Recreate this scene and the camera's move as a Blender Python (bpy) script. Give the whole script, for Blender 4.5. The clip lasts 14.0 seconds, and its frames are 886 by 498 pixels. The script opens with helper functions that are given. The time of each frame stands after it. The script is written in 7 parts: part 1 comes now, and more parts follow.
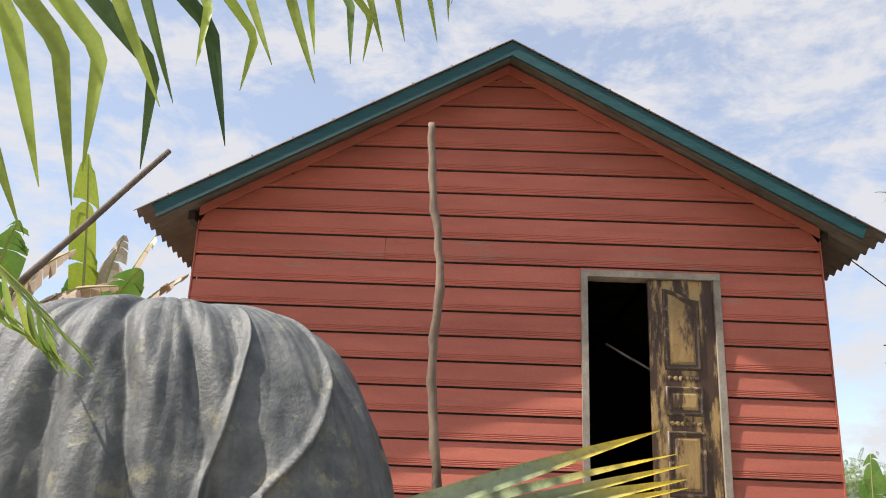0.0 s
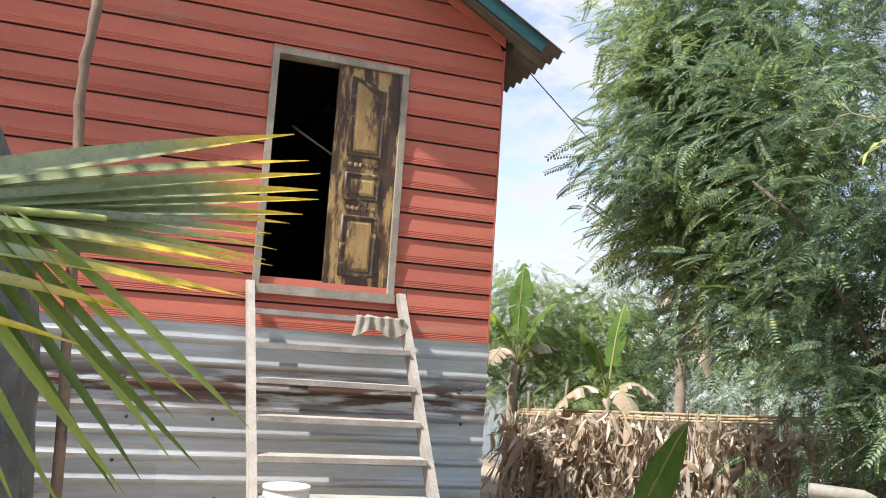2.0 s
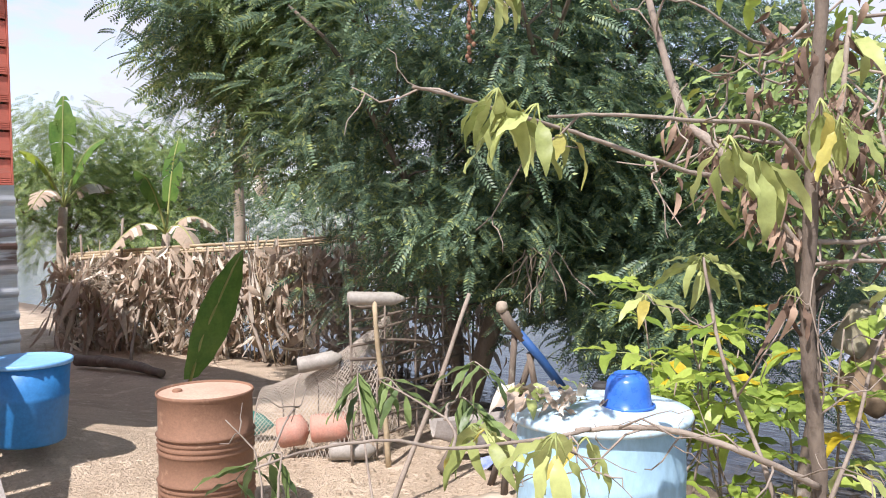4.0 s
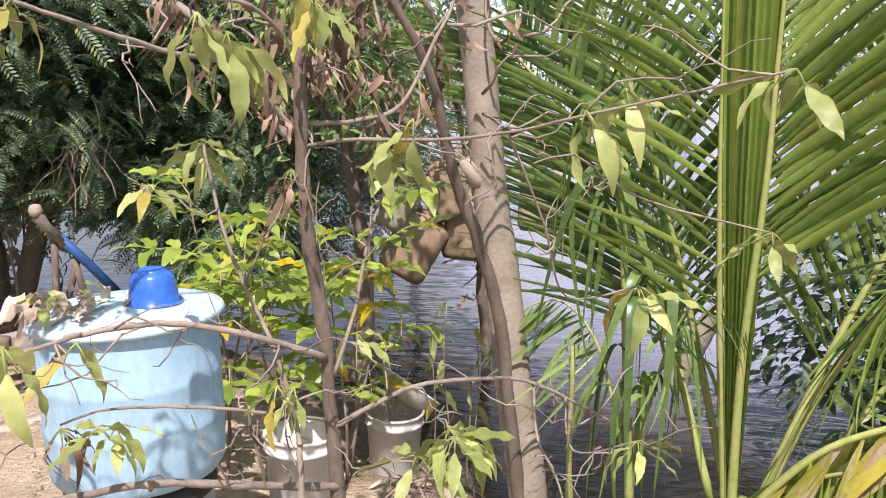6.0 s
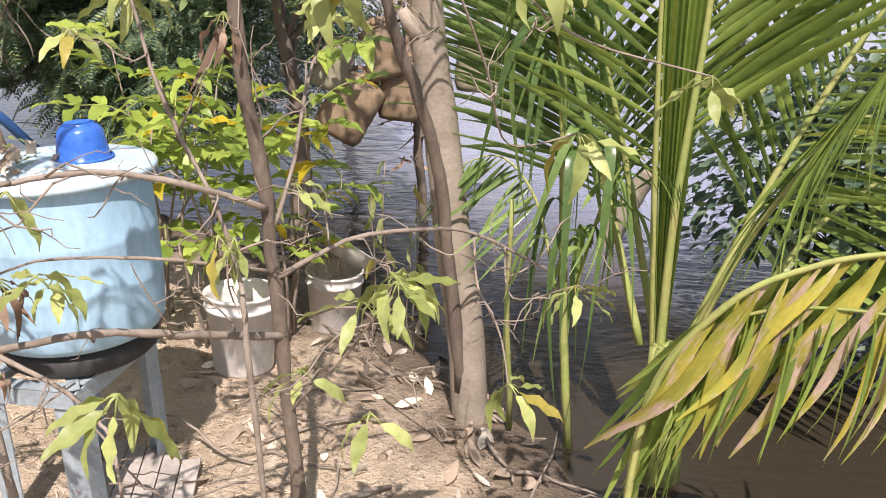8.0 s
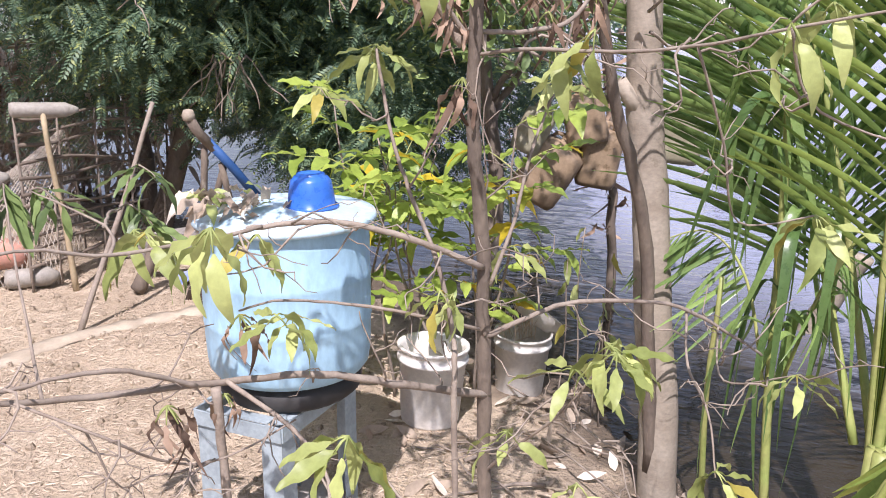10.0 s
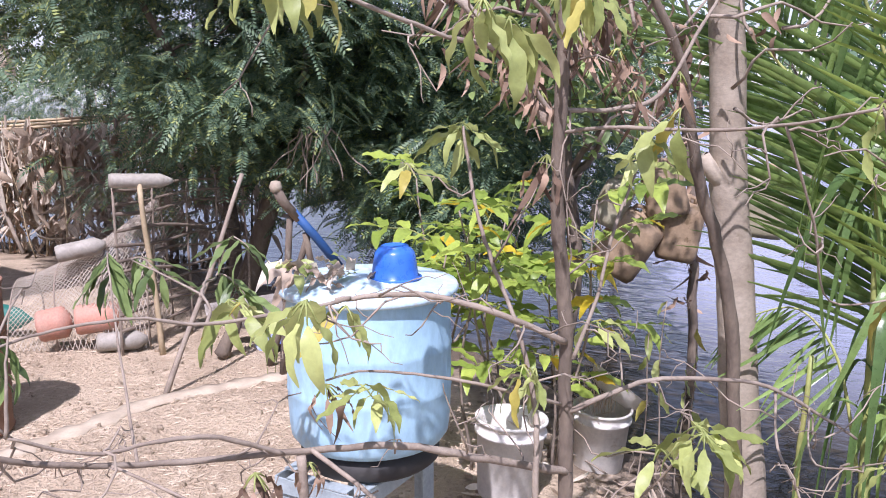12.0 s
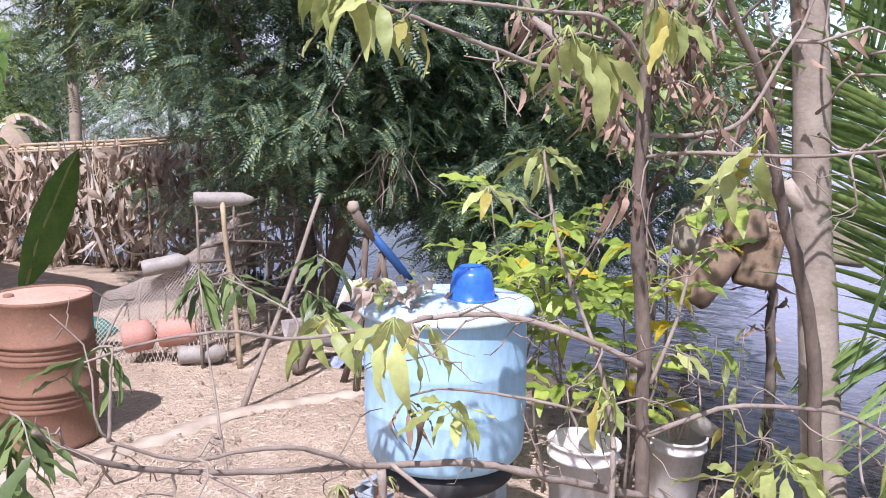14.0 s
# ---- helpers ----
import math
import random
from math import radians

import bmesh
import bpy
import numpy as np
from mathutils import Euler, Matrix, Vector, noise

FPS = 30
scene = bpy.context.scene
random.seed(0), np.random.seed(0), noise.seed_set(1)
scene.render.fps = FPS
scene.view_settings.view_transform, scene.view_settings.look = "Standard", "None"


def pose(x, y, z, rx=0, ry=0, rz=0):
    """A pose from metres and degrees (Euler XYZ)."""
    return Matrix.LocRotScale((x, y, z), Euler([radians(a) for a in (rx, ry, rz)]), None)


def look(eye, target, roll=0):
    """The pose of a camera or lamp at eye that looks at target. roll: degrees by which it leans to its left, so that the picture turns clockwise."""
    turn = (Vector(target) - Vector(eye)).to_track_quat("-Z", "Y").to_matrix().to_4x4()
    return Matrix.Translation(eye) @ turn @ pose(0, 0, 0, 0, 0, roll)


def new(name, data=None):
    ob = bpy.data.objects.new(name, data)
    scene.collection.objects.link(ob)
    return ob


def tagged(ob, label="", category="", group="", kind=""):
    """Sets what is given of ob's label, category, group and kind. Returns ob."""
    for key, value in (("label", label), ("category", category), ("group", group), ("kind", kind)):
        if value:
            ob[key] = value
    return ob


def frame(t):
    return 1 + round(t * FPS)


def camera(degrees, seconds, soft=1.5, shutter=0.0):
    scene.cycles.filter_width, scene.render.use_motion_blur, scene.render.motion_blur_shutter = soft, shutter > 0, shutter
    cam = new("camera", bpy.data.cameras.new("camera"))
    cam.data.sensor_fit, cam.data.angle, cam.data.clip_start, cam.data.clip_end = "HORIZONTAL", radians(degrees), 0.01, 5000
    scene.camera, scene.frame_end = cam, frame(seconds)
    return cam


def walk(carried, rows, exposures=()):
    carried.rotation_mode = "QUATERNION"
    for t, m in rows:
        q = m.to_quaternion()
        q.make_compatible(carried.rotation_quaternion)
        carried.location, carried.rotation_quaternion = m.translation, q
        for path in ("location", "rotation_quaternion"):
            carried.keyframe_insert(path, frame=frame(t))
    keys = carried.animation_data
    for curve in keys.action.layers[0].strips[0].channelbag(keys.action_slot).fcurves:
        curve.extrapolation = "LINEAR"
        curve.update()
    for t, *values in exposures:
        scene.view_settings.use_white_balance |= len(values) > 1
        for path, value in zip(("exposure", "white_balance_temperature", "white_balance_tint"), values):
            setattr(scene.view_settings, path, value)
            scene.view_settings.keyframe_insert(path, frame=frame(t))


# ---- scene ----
cam = camera(54.0, 14.0, 1.0)
PATH = [
    (0, (-0.021, 0.015, 2.291), (-0.052, 1.915, 2.914), 2.3),
    (0.5, (-0.011, 0.008, 2.307), (-0.007, 1.886, 2.996), 3.1),
    (1, (-0.002, 0.03, 2.292), (0.105, 1.92, 2.937), 3.2),
    (1.5, (0.114, 0.01, 2.215), (0.465, 1.933, 2.634), 4.0),
    (2, (0.167, 0.092, 2.037), (0.822, 1.965, 2.284), 3.8),
    (2.5, (0.239, 0.1, 2.022), (1.112, 1.894, 2.163), 2.8),
    (2.7, (0.251, 0.132, 2.026), (1.203, 1.888, 2.131), 2.4),
    (4.8, (0.463, -0.024, 2.002), (2.13, 1.052, 1.758), -1.6),
    (5, (0.484, -0.031, 2.005), (2.186, 0.983, 1.729), -1.7),
    (5.5, (0.501, -0.056, 1.991), (2.3, 0.749, 1.654), -1.9),
    (6, (0.542, -0.119, 1.987), (2.43, 0.427, 1.618), -1.5),
    (6.5, (0.549, -0.151, 1.982), (2.478, 0.21, 1.596), -1.1),
    (7, (0.537, -0.156, 1.977), (2.463, 0.123, 1.514), -0.8),
    (7.2, (0.527, -0.153, 1.957), (2.431, 0.107, 1.404), -0.6),
    (9.3, (0.537, -0.021, 1.927), (2.347, 0.555, 1.302), 0.8),
    (9.5, (0.51, -0.019, 1.937), (2.309, 0.626, 1.346), 0.6),
    (10, (0.485, 0.007, 1.946), (2.252, 0.782, 1.421), 0.4),
    (10.5, (0.466, 0.024, 1.96), (2.209, 0.89, 1.496), 0.1),
    (11, (0.467, 0.006, 1.97), (2.209, 0.901, 1.562), -0.1),
    (11.5, (0.463, 0.011, 1.971), (2.198, 0.929, 1.588), 0.1),
    (12, (0.45, 0.018, 1.964), (2.174, 0.963, 1.593), 0.1),
    (12.5, (0.44, 0.002, 1.98), (2.158, 0.965, 1.631), -0.0),
    (13, (0.418, -0.0, 1.98), (2.132, 0.977, 1.656), 0.4),
    (13.5, (0.413, 0.009, 1.978), (2.101, 1.034, 1.663), 0.3),
    (14, (0.397, 0.021, 1.972), (2.046, 1.107, 1.648), 0.3),
]
walk(cam, [(t, look(eye, target, roll)) for t, eye, target, roll in PATH], [(0.0, 0.58, 6600, 11), (0.9, 0.62, 6600, 12), (1.6, 0.78, 6500, 12), (2.7, 0.85, 6200, 11), (4.8, 0.71, 6150, 23), (7.0, 0.61, 6650, 22), (9.3, 0.64, 6250, 21), (10.5, 0.69, 5900, 27), (14.0, 0.68, 5700, 29)])

# ---- light ----
SUN_TO = Vector((-0.547, -0.160, 0.817)).normalized()
world = bpy.data.worlds.new("sky")
scene.world = world
world.use_nodes = True
wn, wl = world.node_tree.nodes, world.node_tree.links
wn.clear()
w_out = wn.new("ShaderNodeOutputWorld")
w_bg = wn.new("ShaderNodeBackground")
w_sky = wn.new("ShaderNodeTexSky")
w_sky.sky_type = "NISHITA"
w_sky.sun_disc = False
w_sky.sun_elevation = math.asin(SUN_TO.z)
w_sky.sun_rotation = math.atan2(SUN_TO.x, SUN_TO.y)
w_sky.air_density, w_sky.dust_density = 1.0, 0.6
w_bg.inputs["Strength"].default_value = 0.15
# broken cloud over the blue
w_co = wn.new("ShaderNodeTexCoord")
w_map = wn.new("ShaderNodeMapping")
w_map.inputs["Scale"].default_value = (1.0, 1.0, 2.0)
w_map.inputs["Rotation"].default_value = (0.0, 0.12, 0.4)
w_n = wn.new("ShaderNodeTexNoise")
w_n.inputs["Scale"].default_value = 8.5
w_n.inputs["Detail"].default_value = 11.0
w_n.inputs["Roughness"].default_value = 0.66
w_n.inputs["Distortion"].default_value = 0.25
w_r = wn.new("ShaderNodeValToRGB")
w_r.color_ramp.elements[0].position, w_r.color_ramp.elements[1].position = 0.43, 0.59
w_r.color_ramp.elements[0].color, w_r.color_ramp.elements[1].color = (0.36, 0.36, 0.36, 1), (0.97, 0.95, 0.95, 1)
w_mix = wn.new("ShaderNodeMix")
w_mix.data_type = "RGBA"
w_mix.inputs["B"].default_value = (3.5, 3.56, 3.76, 1)
wl.new(w_co.outputs["Generated"], w_map.inputs["Vector"])
wl.new(w_map.outputs["Vector"], w_n.inputs["Vector"])
wl.new(w_n.outputs["Fac"], w_r.inputs["Fac"])
wl.new(w_r.outputs["Color"], w_mix.inputs["Factor"])
wl.new(w_sky.outputs["Color"], w_mix.inputs["A"])
wl.new(w_mix.outputs["Result"], w_bg.inputs["Color"])
wl.new(w_bg.outputs["Background"], w_out.inputs["Surface"])

sun = new("sun", bpy.data.lights.new("sun", "SUN"))
sun.data.energy, sun.data.angle, sun.data.color = 4.6, radians(0.6), (1.0, 0.95, 0.87)
sun.matrix_basis = look((-8, 4, 18), Vector((-8, 4, 18)) - SUN_TO)


# ---- materials ----
def mat(name, c1, c2, scale=6.0, rough=0.75, bump=0.15, fine=70.0, metal=0.0, stretch=(1, 1, 1), spot=None, vary=0.12, island=False, clear=0.0, transl=0.0, spec=0.4, dist=0.01, coords="Object"):
    """Two tones at a large scale, a fine grain, an optional third tone in patches, a tone of its own for each object or island."""
    m = bpy.data.materials.new(name)
    m.use_nodes = True
    n, l = m.node_tree.nodes, m.node_tree.links
    b = n["Principled BSDF"]
    co, mp = n.new("ShaderNodeTexCoord"), n.new("ShaderNodeMapping")
    mp.inputs["Scale"].default_value = stretch
    own, shift = n.new("ShaderNodeObjectInfo"), n.new("ShaderNodeVectorMath")
    shift.operation = "SCALE"
    shift.inputs[0].default_value = (13.1, 7.7, 9.3)
    l.new(own.outputs["Random"], shift.inputs["Scale"])
    l.new(shift.outputs[0], mp.inputs["Location"])
    l.new(co.outputs[coords], mp.inputs["Vector"])

    def noisy(s, detail=5.0, r=0.6):
        t = n.new("ShaderNodeTexNoise")
        t.inputs["Scale"].default_value, t.inputs["Detail"].default_value, t.inputs["Roughness"].default_value = s, detail, r
        l.new(mp.outputs["Vector"], t.inputs["Vector"])
        return t.outputs["Fac"]

    def ramp(src, a, z):
        r = n.new("ShaderNodeMapRange")
        r.inputs["From Min"].default_value, r.inputs["From Max"].default_value = a, z
        l.new(src, r.inputs["Value"])
        return r.outputs["Result"]

    def mixed(fac, a, c):
        x = n.new("ShaderNodeMix")
        x.data_type = "RGBA"
        l.new(fac, x.inputs["Factor"]) if not isinstance(fac, float) else setattr(x.inputs["Factor"], "default_value", fac)
        for key, v in (("A", a), ("B", c)):
            if isinstance(v, tuple):
                x.inputs[key].default_value = (*v, 1)
            else:
                l.new(v, x.inputs[key])
        return x.outputs["Result"]

    grain = noisy(fine, 4.0, 0.65)
    info = n.new("ShaderNodeObjectInfo")
    rnd = info.outputs["Random"]
    if island:
        geo, both, wrap = n.new("ShaderNodeNewGeometry"), n.new("ShaderNodeMath"), n.new("ShaderNodeMath")
        wrap.operation = "FRACT"
        l.new(geo.outputs["Random Per Island"], both.inputs[0])
        l.new(rnd, both.inputs[1])
        l.new(both.outputs[0], wrap.inputs[0])
        rnd = wrap.outputs[0]
    col = mixed(ramp(rnd, 0.0, 1.0) if island else ramp(noisy(scale), 0.32, 0.68), c1, c2)
    if island and spot:
        # some leaves take the third tone
        thr = n.new("ShaderNodeMath")
        thr.operation = "FRACT"
        mul = n.new("ShaderNodeMath")
        mul.operation = "MULTIPLY"
        mul.inputs[1].default_value = 37.7
        l.new(rnd, mul.inputs[0])
        l.new(mul.outputs[0], thr.inputs[0])
        col = mixed(ramp(thr.outputs[0], 1.0 - spot[1], 1.0 - spot[1] + 0.02), col, spot[0])
    elif spot:
        col = mixed(ramp(noisy(spot[2], 6.0, 0.68), spot[1], spot[1] + 0.09), col, spot[0])
    hsv = n.new("ShaderNodeHueSaturation")
    add = n.new("ShaderNodeMath")
    add.operation = "MULTIPLY_ADD"
    l.new(grain, add.inputs[0])
    add.inputs[1].default_value, add.inputs[2].default_value = 0.7, 0.65
    add2 = n.new("ShaderNodeMath")
    add2.operation = "MULTIPLY_ADD"
    l.new(rnd, add2.inputs[0])
    add2.inputs[1].default_value = 2 * vary
    l.new(add.outputs[0], add2.inputs[2])
    sub = n.new("ShaderNodeMath")
    sub.operation = "SUBTRACT"
    l.new(add2.outputs[0], sub.inputs[0])
    sub.inputs[1].default_value = vary
    l.new(sub.outputs[0], hsv.inputs["Value"])
    l.new(col, hsv.inputs["Color"])
    l.new(hsv.outputs["Color"], b.inputs["Base Color"])
    rr = n.new("ShaderNodeMath")
    rr.operation = "MULTIPLY_ADD"
    l.new(grain, rr.inputs[0])
    rr.inputs[1].default_value, rr.inputs[2].default_value = 0.3, rough - 0.15
    l.new(rr.outputs[0], b.inputs["Roughness"])
    b.inputs["Metallic"].default_value = metal
    b.inputs["Specular IOR Level"].default_value = spec
    b.inputs["Coat Weight"].default_value = clear
    if bump:
        bp = n.new("ShaderNodeBump")
        bp.inputs["Strength"].default_value, bp.inputs["Distance"].default_value = bump, dist
        l.new(grain, bp.inputs["Height"])
        l.new(bp.outputs["Normal"], b.inputs["Normal"])
    if transl:
        tr, mx = n.new("ShaderNodeBsdfTranslucent"), n.new("ShaderNodeMixShader")
        l.new(hsv.outputs["Color"], tr.inputs["Color"])
        mx.inputs["Fac"].default_value = transl
        l.new(b.outputs["BSDF"], mx.inputs[1])
        l.new(tr.outputs["BSDF"], mx.inputs[2])
        l.new(mx.outputs["Shader"], n["Material Output"].inputs["Surface"])
    return m


M_SOIL = mat("dry_soil", (0.57, 0.457, 0.33), (0.41, 0.32, 0.225), 1.7, 0.95, 1.0, 38, spot=((0.64, 0.525, 0.39), 0.55, 6.0), dist=0.05)
M_BOARD = mat("red_siding", (0.54, 0.155, 0.102), (0.43, 0.12, 0.08), 2.2, 0.70, 0.15, 90, stretch=(0.5, 1, 3), spot=((0.40, 0.19, 0.14), 0.60, 1.6), vary=0.10)
M_TEAL = mat("teal_paint", (0.008, 0.05, 0.058), (0.014, 0.08, 0.08), 5, 0.6, 0.3, 60, stretch=(1, 1, 8), spot=((0.16, 0.22, 0.2), 0.66, 14))
M_SHEET = mat("fibre_cement_sheet", (0.17, 0.15, 0.13), (0.11, 0.095, 0.082), 3, 0.9, 0.3, 60)
M_ZINC = mat("zinc_sheet", (0.52, 0.535, 0.54), (0.37, 0.385, 0.39), 2.5, 0.42, 0.05, 40, metal=0.6, stretch=(0.25, 1, 3.0), spot=((0.13, 0.085, 0.07), 0.57, 1.0), vary=0.03)
M_GREYWOOD = mat("weathered_wood", (0.44, 0.40, 0.35), (0.29, 0.26, 0.23), 5, 0.85, 0.4, 55, stretch=(1, 1, 1))
M_FRAMEWOOD = mat("bare_frame_wood", (0.40, 0.35, 0.28), (0.24, 0.20, 0.16), 6, 0.85, 0.3, 60)
M_DOOR = mat("worn_varnish", (0.055, 0.030, 0.020), (0.095, 0.05, 0.028), 9, 0.5, 0.25, 55, stretch=(1.6, 1, 0.35), spot=((0.44, 0.29, 0.115), 0.48, 5.5))
M_DOORP = mat("worn_varnish_panel", (0.40, 0.26, 0.10), (0.28, 0.17, 0.065), 9, 0.5, 0.25, 55, stretch=(1.6, 1, 0.5), spot=((0.065, 0.035, 0.024), 0.50, 4.0))
M_DOORRIM = mat("dark_varnish_moulding", (0.06, 0.035, 0.025), (0.11, 0.07, 0.045), 9, 0.45, 0.2, 55, spot=((0.36, 0.25, 0.13), 0.55, 10))
# the room's shade and the board gaps' shadow put into the wood tone
M_SHADEWOOD = mat("shaded_room_wood", (0.07, 0.055, 0.045), (0.045, 0.035, 0.03), 4, 0.9, 0.2, 40)
M_BARK = mat("grey_bark", (0.20, 0.16, 0.12), (0.12, 0.095, 0.075), 9, 0.9, 0.6, 60, stretch=(1, 1, 0.5), spot=((0.30, 0.27, 0.22), 0.6, 7))
M_PALEBARK = mat("pale_bark", (0.37, 0.32, 0.25), (0.27, 0.225, 0.17), 5, 0.9, 0.25, 45, stretch=(1, 1, 1.6), spot=((0.19, 0.155, 0.115), 0.62, 6))
M_TWIG = mat("twig_bark", (0.32, 0.27, 0.215), (0.20, 0.16, 0.125), 12, 0.88, 0.4, 80)
M_TREELEAF = mat("feathery_leaf", (0.108, 0.186, 0.124), (0.192, 0.272, 0.152), 5, 0.48, 0, 30, island=True, vary=0.15, transl=0.42, spot=((0.35, 0.41, 0.15), 0.16, 0), spec=0.45)
# yellower copy of the tree leaf, sunlight on the crown's left put into it
M_SUNSIDELEAF = mat("sunlit_feathery_leaf", (0.16, 0.245, 0.10), (0.27, 0.345, 0.13), 5, 0.48, 0, 30, island=True, vary=0.16, transl=0.42, spot=((0.40, 0.45, 0.15), 0.14, 0), spec=0.45)
M_FARLEAF = mat("bush_leaf", (0.15, 0.23, 0.08), (0.25, 0.33, 0.10), 5, 0.55, 0, 30, island=True, vary=0.2, transl=0.35, spot=((0.30, 0.31, 0.08), 0.08, 0))
M_SHRUBLEAF = mat("shrub_leaf", (0.25, 0.36, 0.06), (0.45, 0.52, 0.10), 5, 0.40, 0.15, 40, island=True, vary=0.2, transl=0.46, spot=((0.50, 0.40, 0.03), 0.09, 0))
M_DROOPLEAF = mat("drooping_leaf", (0.29, 0.345, 0.10), (0.44, 0.48, 0.18), 5, 0.45, 0.15, 40, island=True, vary=0.2, transl=0.36, spot=((0.42, 0.36, 0.08), 0.06, 0))
M_PALM = mat("palm_leaflet", (0.14, 0.225, 0.048), (0.31, 0.40, 0.09), 5, 0.36, 0.1, 30, island=True, vary=0.18, transl=0.44, spot=((0.44, 0.47, 0.10), 0.07, 0))
# backlit shade of the overhead fronds put into a darker leaflet green
M_BACKLITPALM = mat("dark_palm_leaflet", (0.065, 0.125, 0.035), (0.17, 0.25, 0.05), 4, 0.34, 0.1, 30, island=True, vary=0.18, transl=0.38, spot=((0.32, 0.40, 0.06), 0.60, 5.0))
M_PALMYELLOW = mat("yellowing_palm_leaflet", (0.30, 0.33, 0.06), (0.50, 0.42, 0.07), 4, 0.45, 0.1, 30, vary=0.15, transl=0.36, stretch=(1, 3, 1), spot=((0.60, 0.44, 0.36), 0.50, 2.5))
M_STRAPLEAF = mat("strap_leaf", (0.112, 0.205, 0.06), (0.24, 0.345, 0.098), 5, 0.30, 0.1, 30, island=True, vary=0.18, transl=0.38, spec=0.6)
M_COMPOUND = mat("bush_compound_leaf", (0.21, 0.32, 0.053), (0.37, 0.46, 0.09), 5, 0.38, 0.15, 40, island=True, vary=0.2, transl=0.42, spot=((0.55, 0.42, 0.03), 0.10, 0))
M_SPRAYLEAF = mat("dark_spray_leaf", (0.10, 0.155, 0.055), (0.20, 0.27, 0.095), 5, 0.40, 0.15, 40, island=True, vary=0.2, transl=0.34)
M_RIB = mat("palm_rib", (0.24, 0.30, 0.08), (0.34, 0.33, 0.12), 6, 0.5, 0.1, 40)
M_DEADLEAF = mat("dry_banana_leaf", (0.62, 0.51, 0.39), (0.34, 0.26, 0.19), 5, 0.9, 0.3, 30, island=True, vary=0.3, transl=0.32, spot=((0.76, 0.69, 0.57), 0.28, 0))
M_BANANA = mat("banana_leaf", (0.07, 0.165, 0.03), (0.15, 0.25, 0.045), 4, 0.4, 0.25, 30, vary=0.1, transl=0.38)
M_BANANAYEL = mat("sunlit_banana_leaf", (0.26, 0.36, 0.03), (0.36, 0.42, 0.05), 4, 0.4, 0.25, 30, vary=0.1, transl=0.42)
M_TARP = mat("grey_tarpaulin", (0.165, 0.168, 0.162), (0.080, 0.085, 0.088), 9, 0.55, 0.30, 48, spot=((0.23, 0.22, 0.165), 0.57, 7.0), dist=0.02)
M_RUST = mat("rusty_steel", (0.235, 0.128, 0.078), (0.17, 0.092, 0.056), 3, 0.85, 0.25, 70, spot=((0.29, 0.175, 0.11), 0.58, 6))
M_RUSTLID = mat("rusty_lid", (0.56, 0.38, 0.28), (0.44, 0.28, 0.20), 3, 0.8, 0.2, 60)
M_TANK = mat("pale_blue_plastic", (0.335, 0.515, 0.63), (0.275, 0.445, 0.575), 3, 0.5, 0.06, 30, stretch=(1, 1, 0.45), spot=((0.33, 0.44, 0.47), 0.57, 5))
M_TANKLID = mat("faded_blue_lid", (0.45, 0.58, 0.63), (0.35, 0.49, 0.57), 6, 0.6, 0.15, 40, spot=((0.50, 0.50, 0.44), 0.54, 12))
M_BLUE = mat("bright_blue_plastic", (0.05, 0.19, 0.68), (0.035, 0.14, 0.55), 4, 0.3, 0.03, 30, clear=0.3, transl=0.15)
M_TUB = mat("blue_tub_plastic", (0.035, 0.22, 0.52), (0.03, 0.18, 0.44), 3, 0.45, 0.05, 30)
M_TUBRIM = mat("light_blue_rim", (0.20, 0.42, 0.70), (0.16, 0.36, 0.62), 3, 0.45, 0.05, 30)
M_STEELBLUE = mat("painted_angle_iron", (0.36, 0.42, 0.44), (0.27, 0.32, 0.34), 8, 0.6, 0.2, 50, spot=((0.20, 0.11, 0.07), 0.66, 8))
M_WHITEP = mat("dirty_white_plastic", (0.68, 0.66, 0.61), (0.57, 0.54, 0.48), 5, 0.55, 0.1, 40, spot=((0.44, 0.38, 0.31), 0.66, 6))
M_GREYP = mat("grey_stained_plastic", (0.36, 0.335, 0.29), (0.26, 0.235, 0.20), 6, 0.6, 0.15, 40, spot=((0.22, 0.19, 0.15), 0.6, 9))
M_WHITE = mat("white_plastic", (0.78, 0.77, 0.73), (0.68, 0.66, 0.62), 5, 0.5, 0.03, 40)
M_LIME = mat("lime_label", (0.30, 0.50, 0.03), (0.26, 0.44, 0.03), 4, 0.5, 0.02, 40)
M_BROWNP = mat("brown_label", (0.13, 0.07, 0.04), (0.20, 0.12, 0.07), 20, 0.6, 0.02, 40)
M_BLACK = mat("dark_rubber", (0.03, 0.03, 0.032), (0.045, 0.043, 0.04), 8, 0.7, 0.1, 40)
M_JUG = mat("brown_stained_jug", (0.42, 0.31, 0.20), (0.29, 0.205, 0.125), 4, 0.5, 0.1, 40, spot=((0.20, 0.14, 0.075), 0.6, 6), transl=0.2)
M_JUGPALE = mat("pale_jug", (0.42, 0.39, 0.27), (0.32, 0.285, 0.19), 4, 0.5, 0.1, 40, transl=0.25)
M_TOWEL = mat("grey_cloth", (0.34, 0.31, 0.25), (0.25, 0.23, 0.18), 10, 0.95, 0.5, 120)
M_PINK = mat("pink_cloth", (0.50, 0.30, 0.27), (0.40, 0.24, 0.22), 10, 0.95, 0.5, 120, spot=((0.58, 0.50, 0.45), 0.55, 30))
M_WIRE = mat("rusty_wire", (0.56, 0.50, 0.42), (0.42, 0.36, 0.29), 10, 0.8, 0.0, 60)
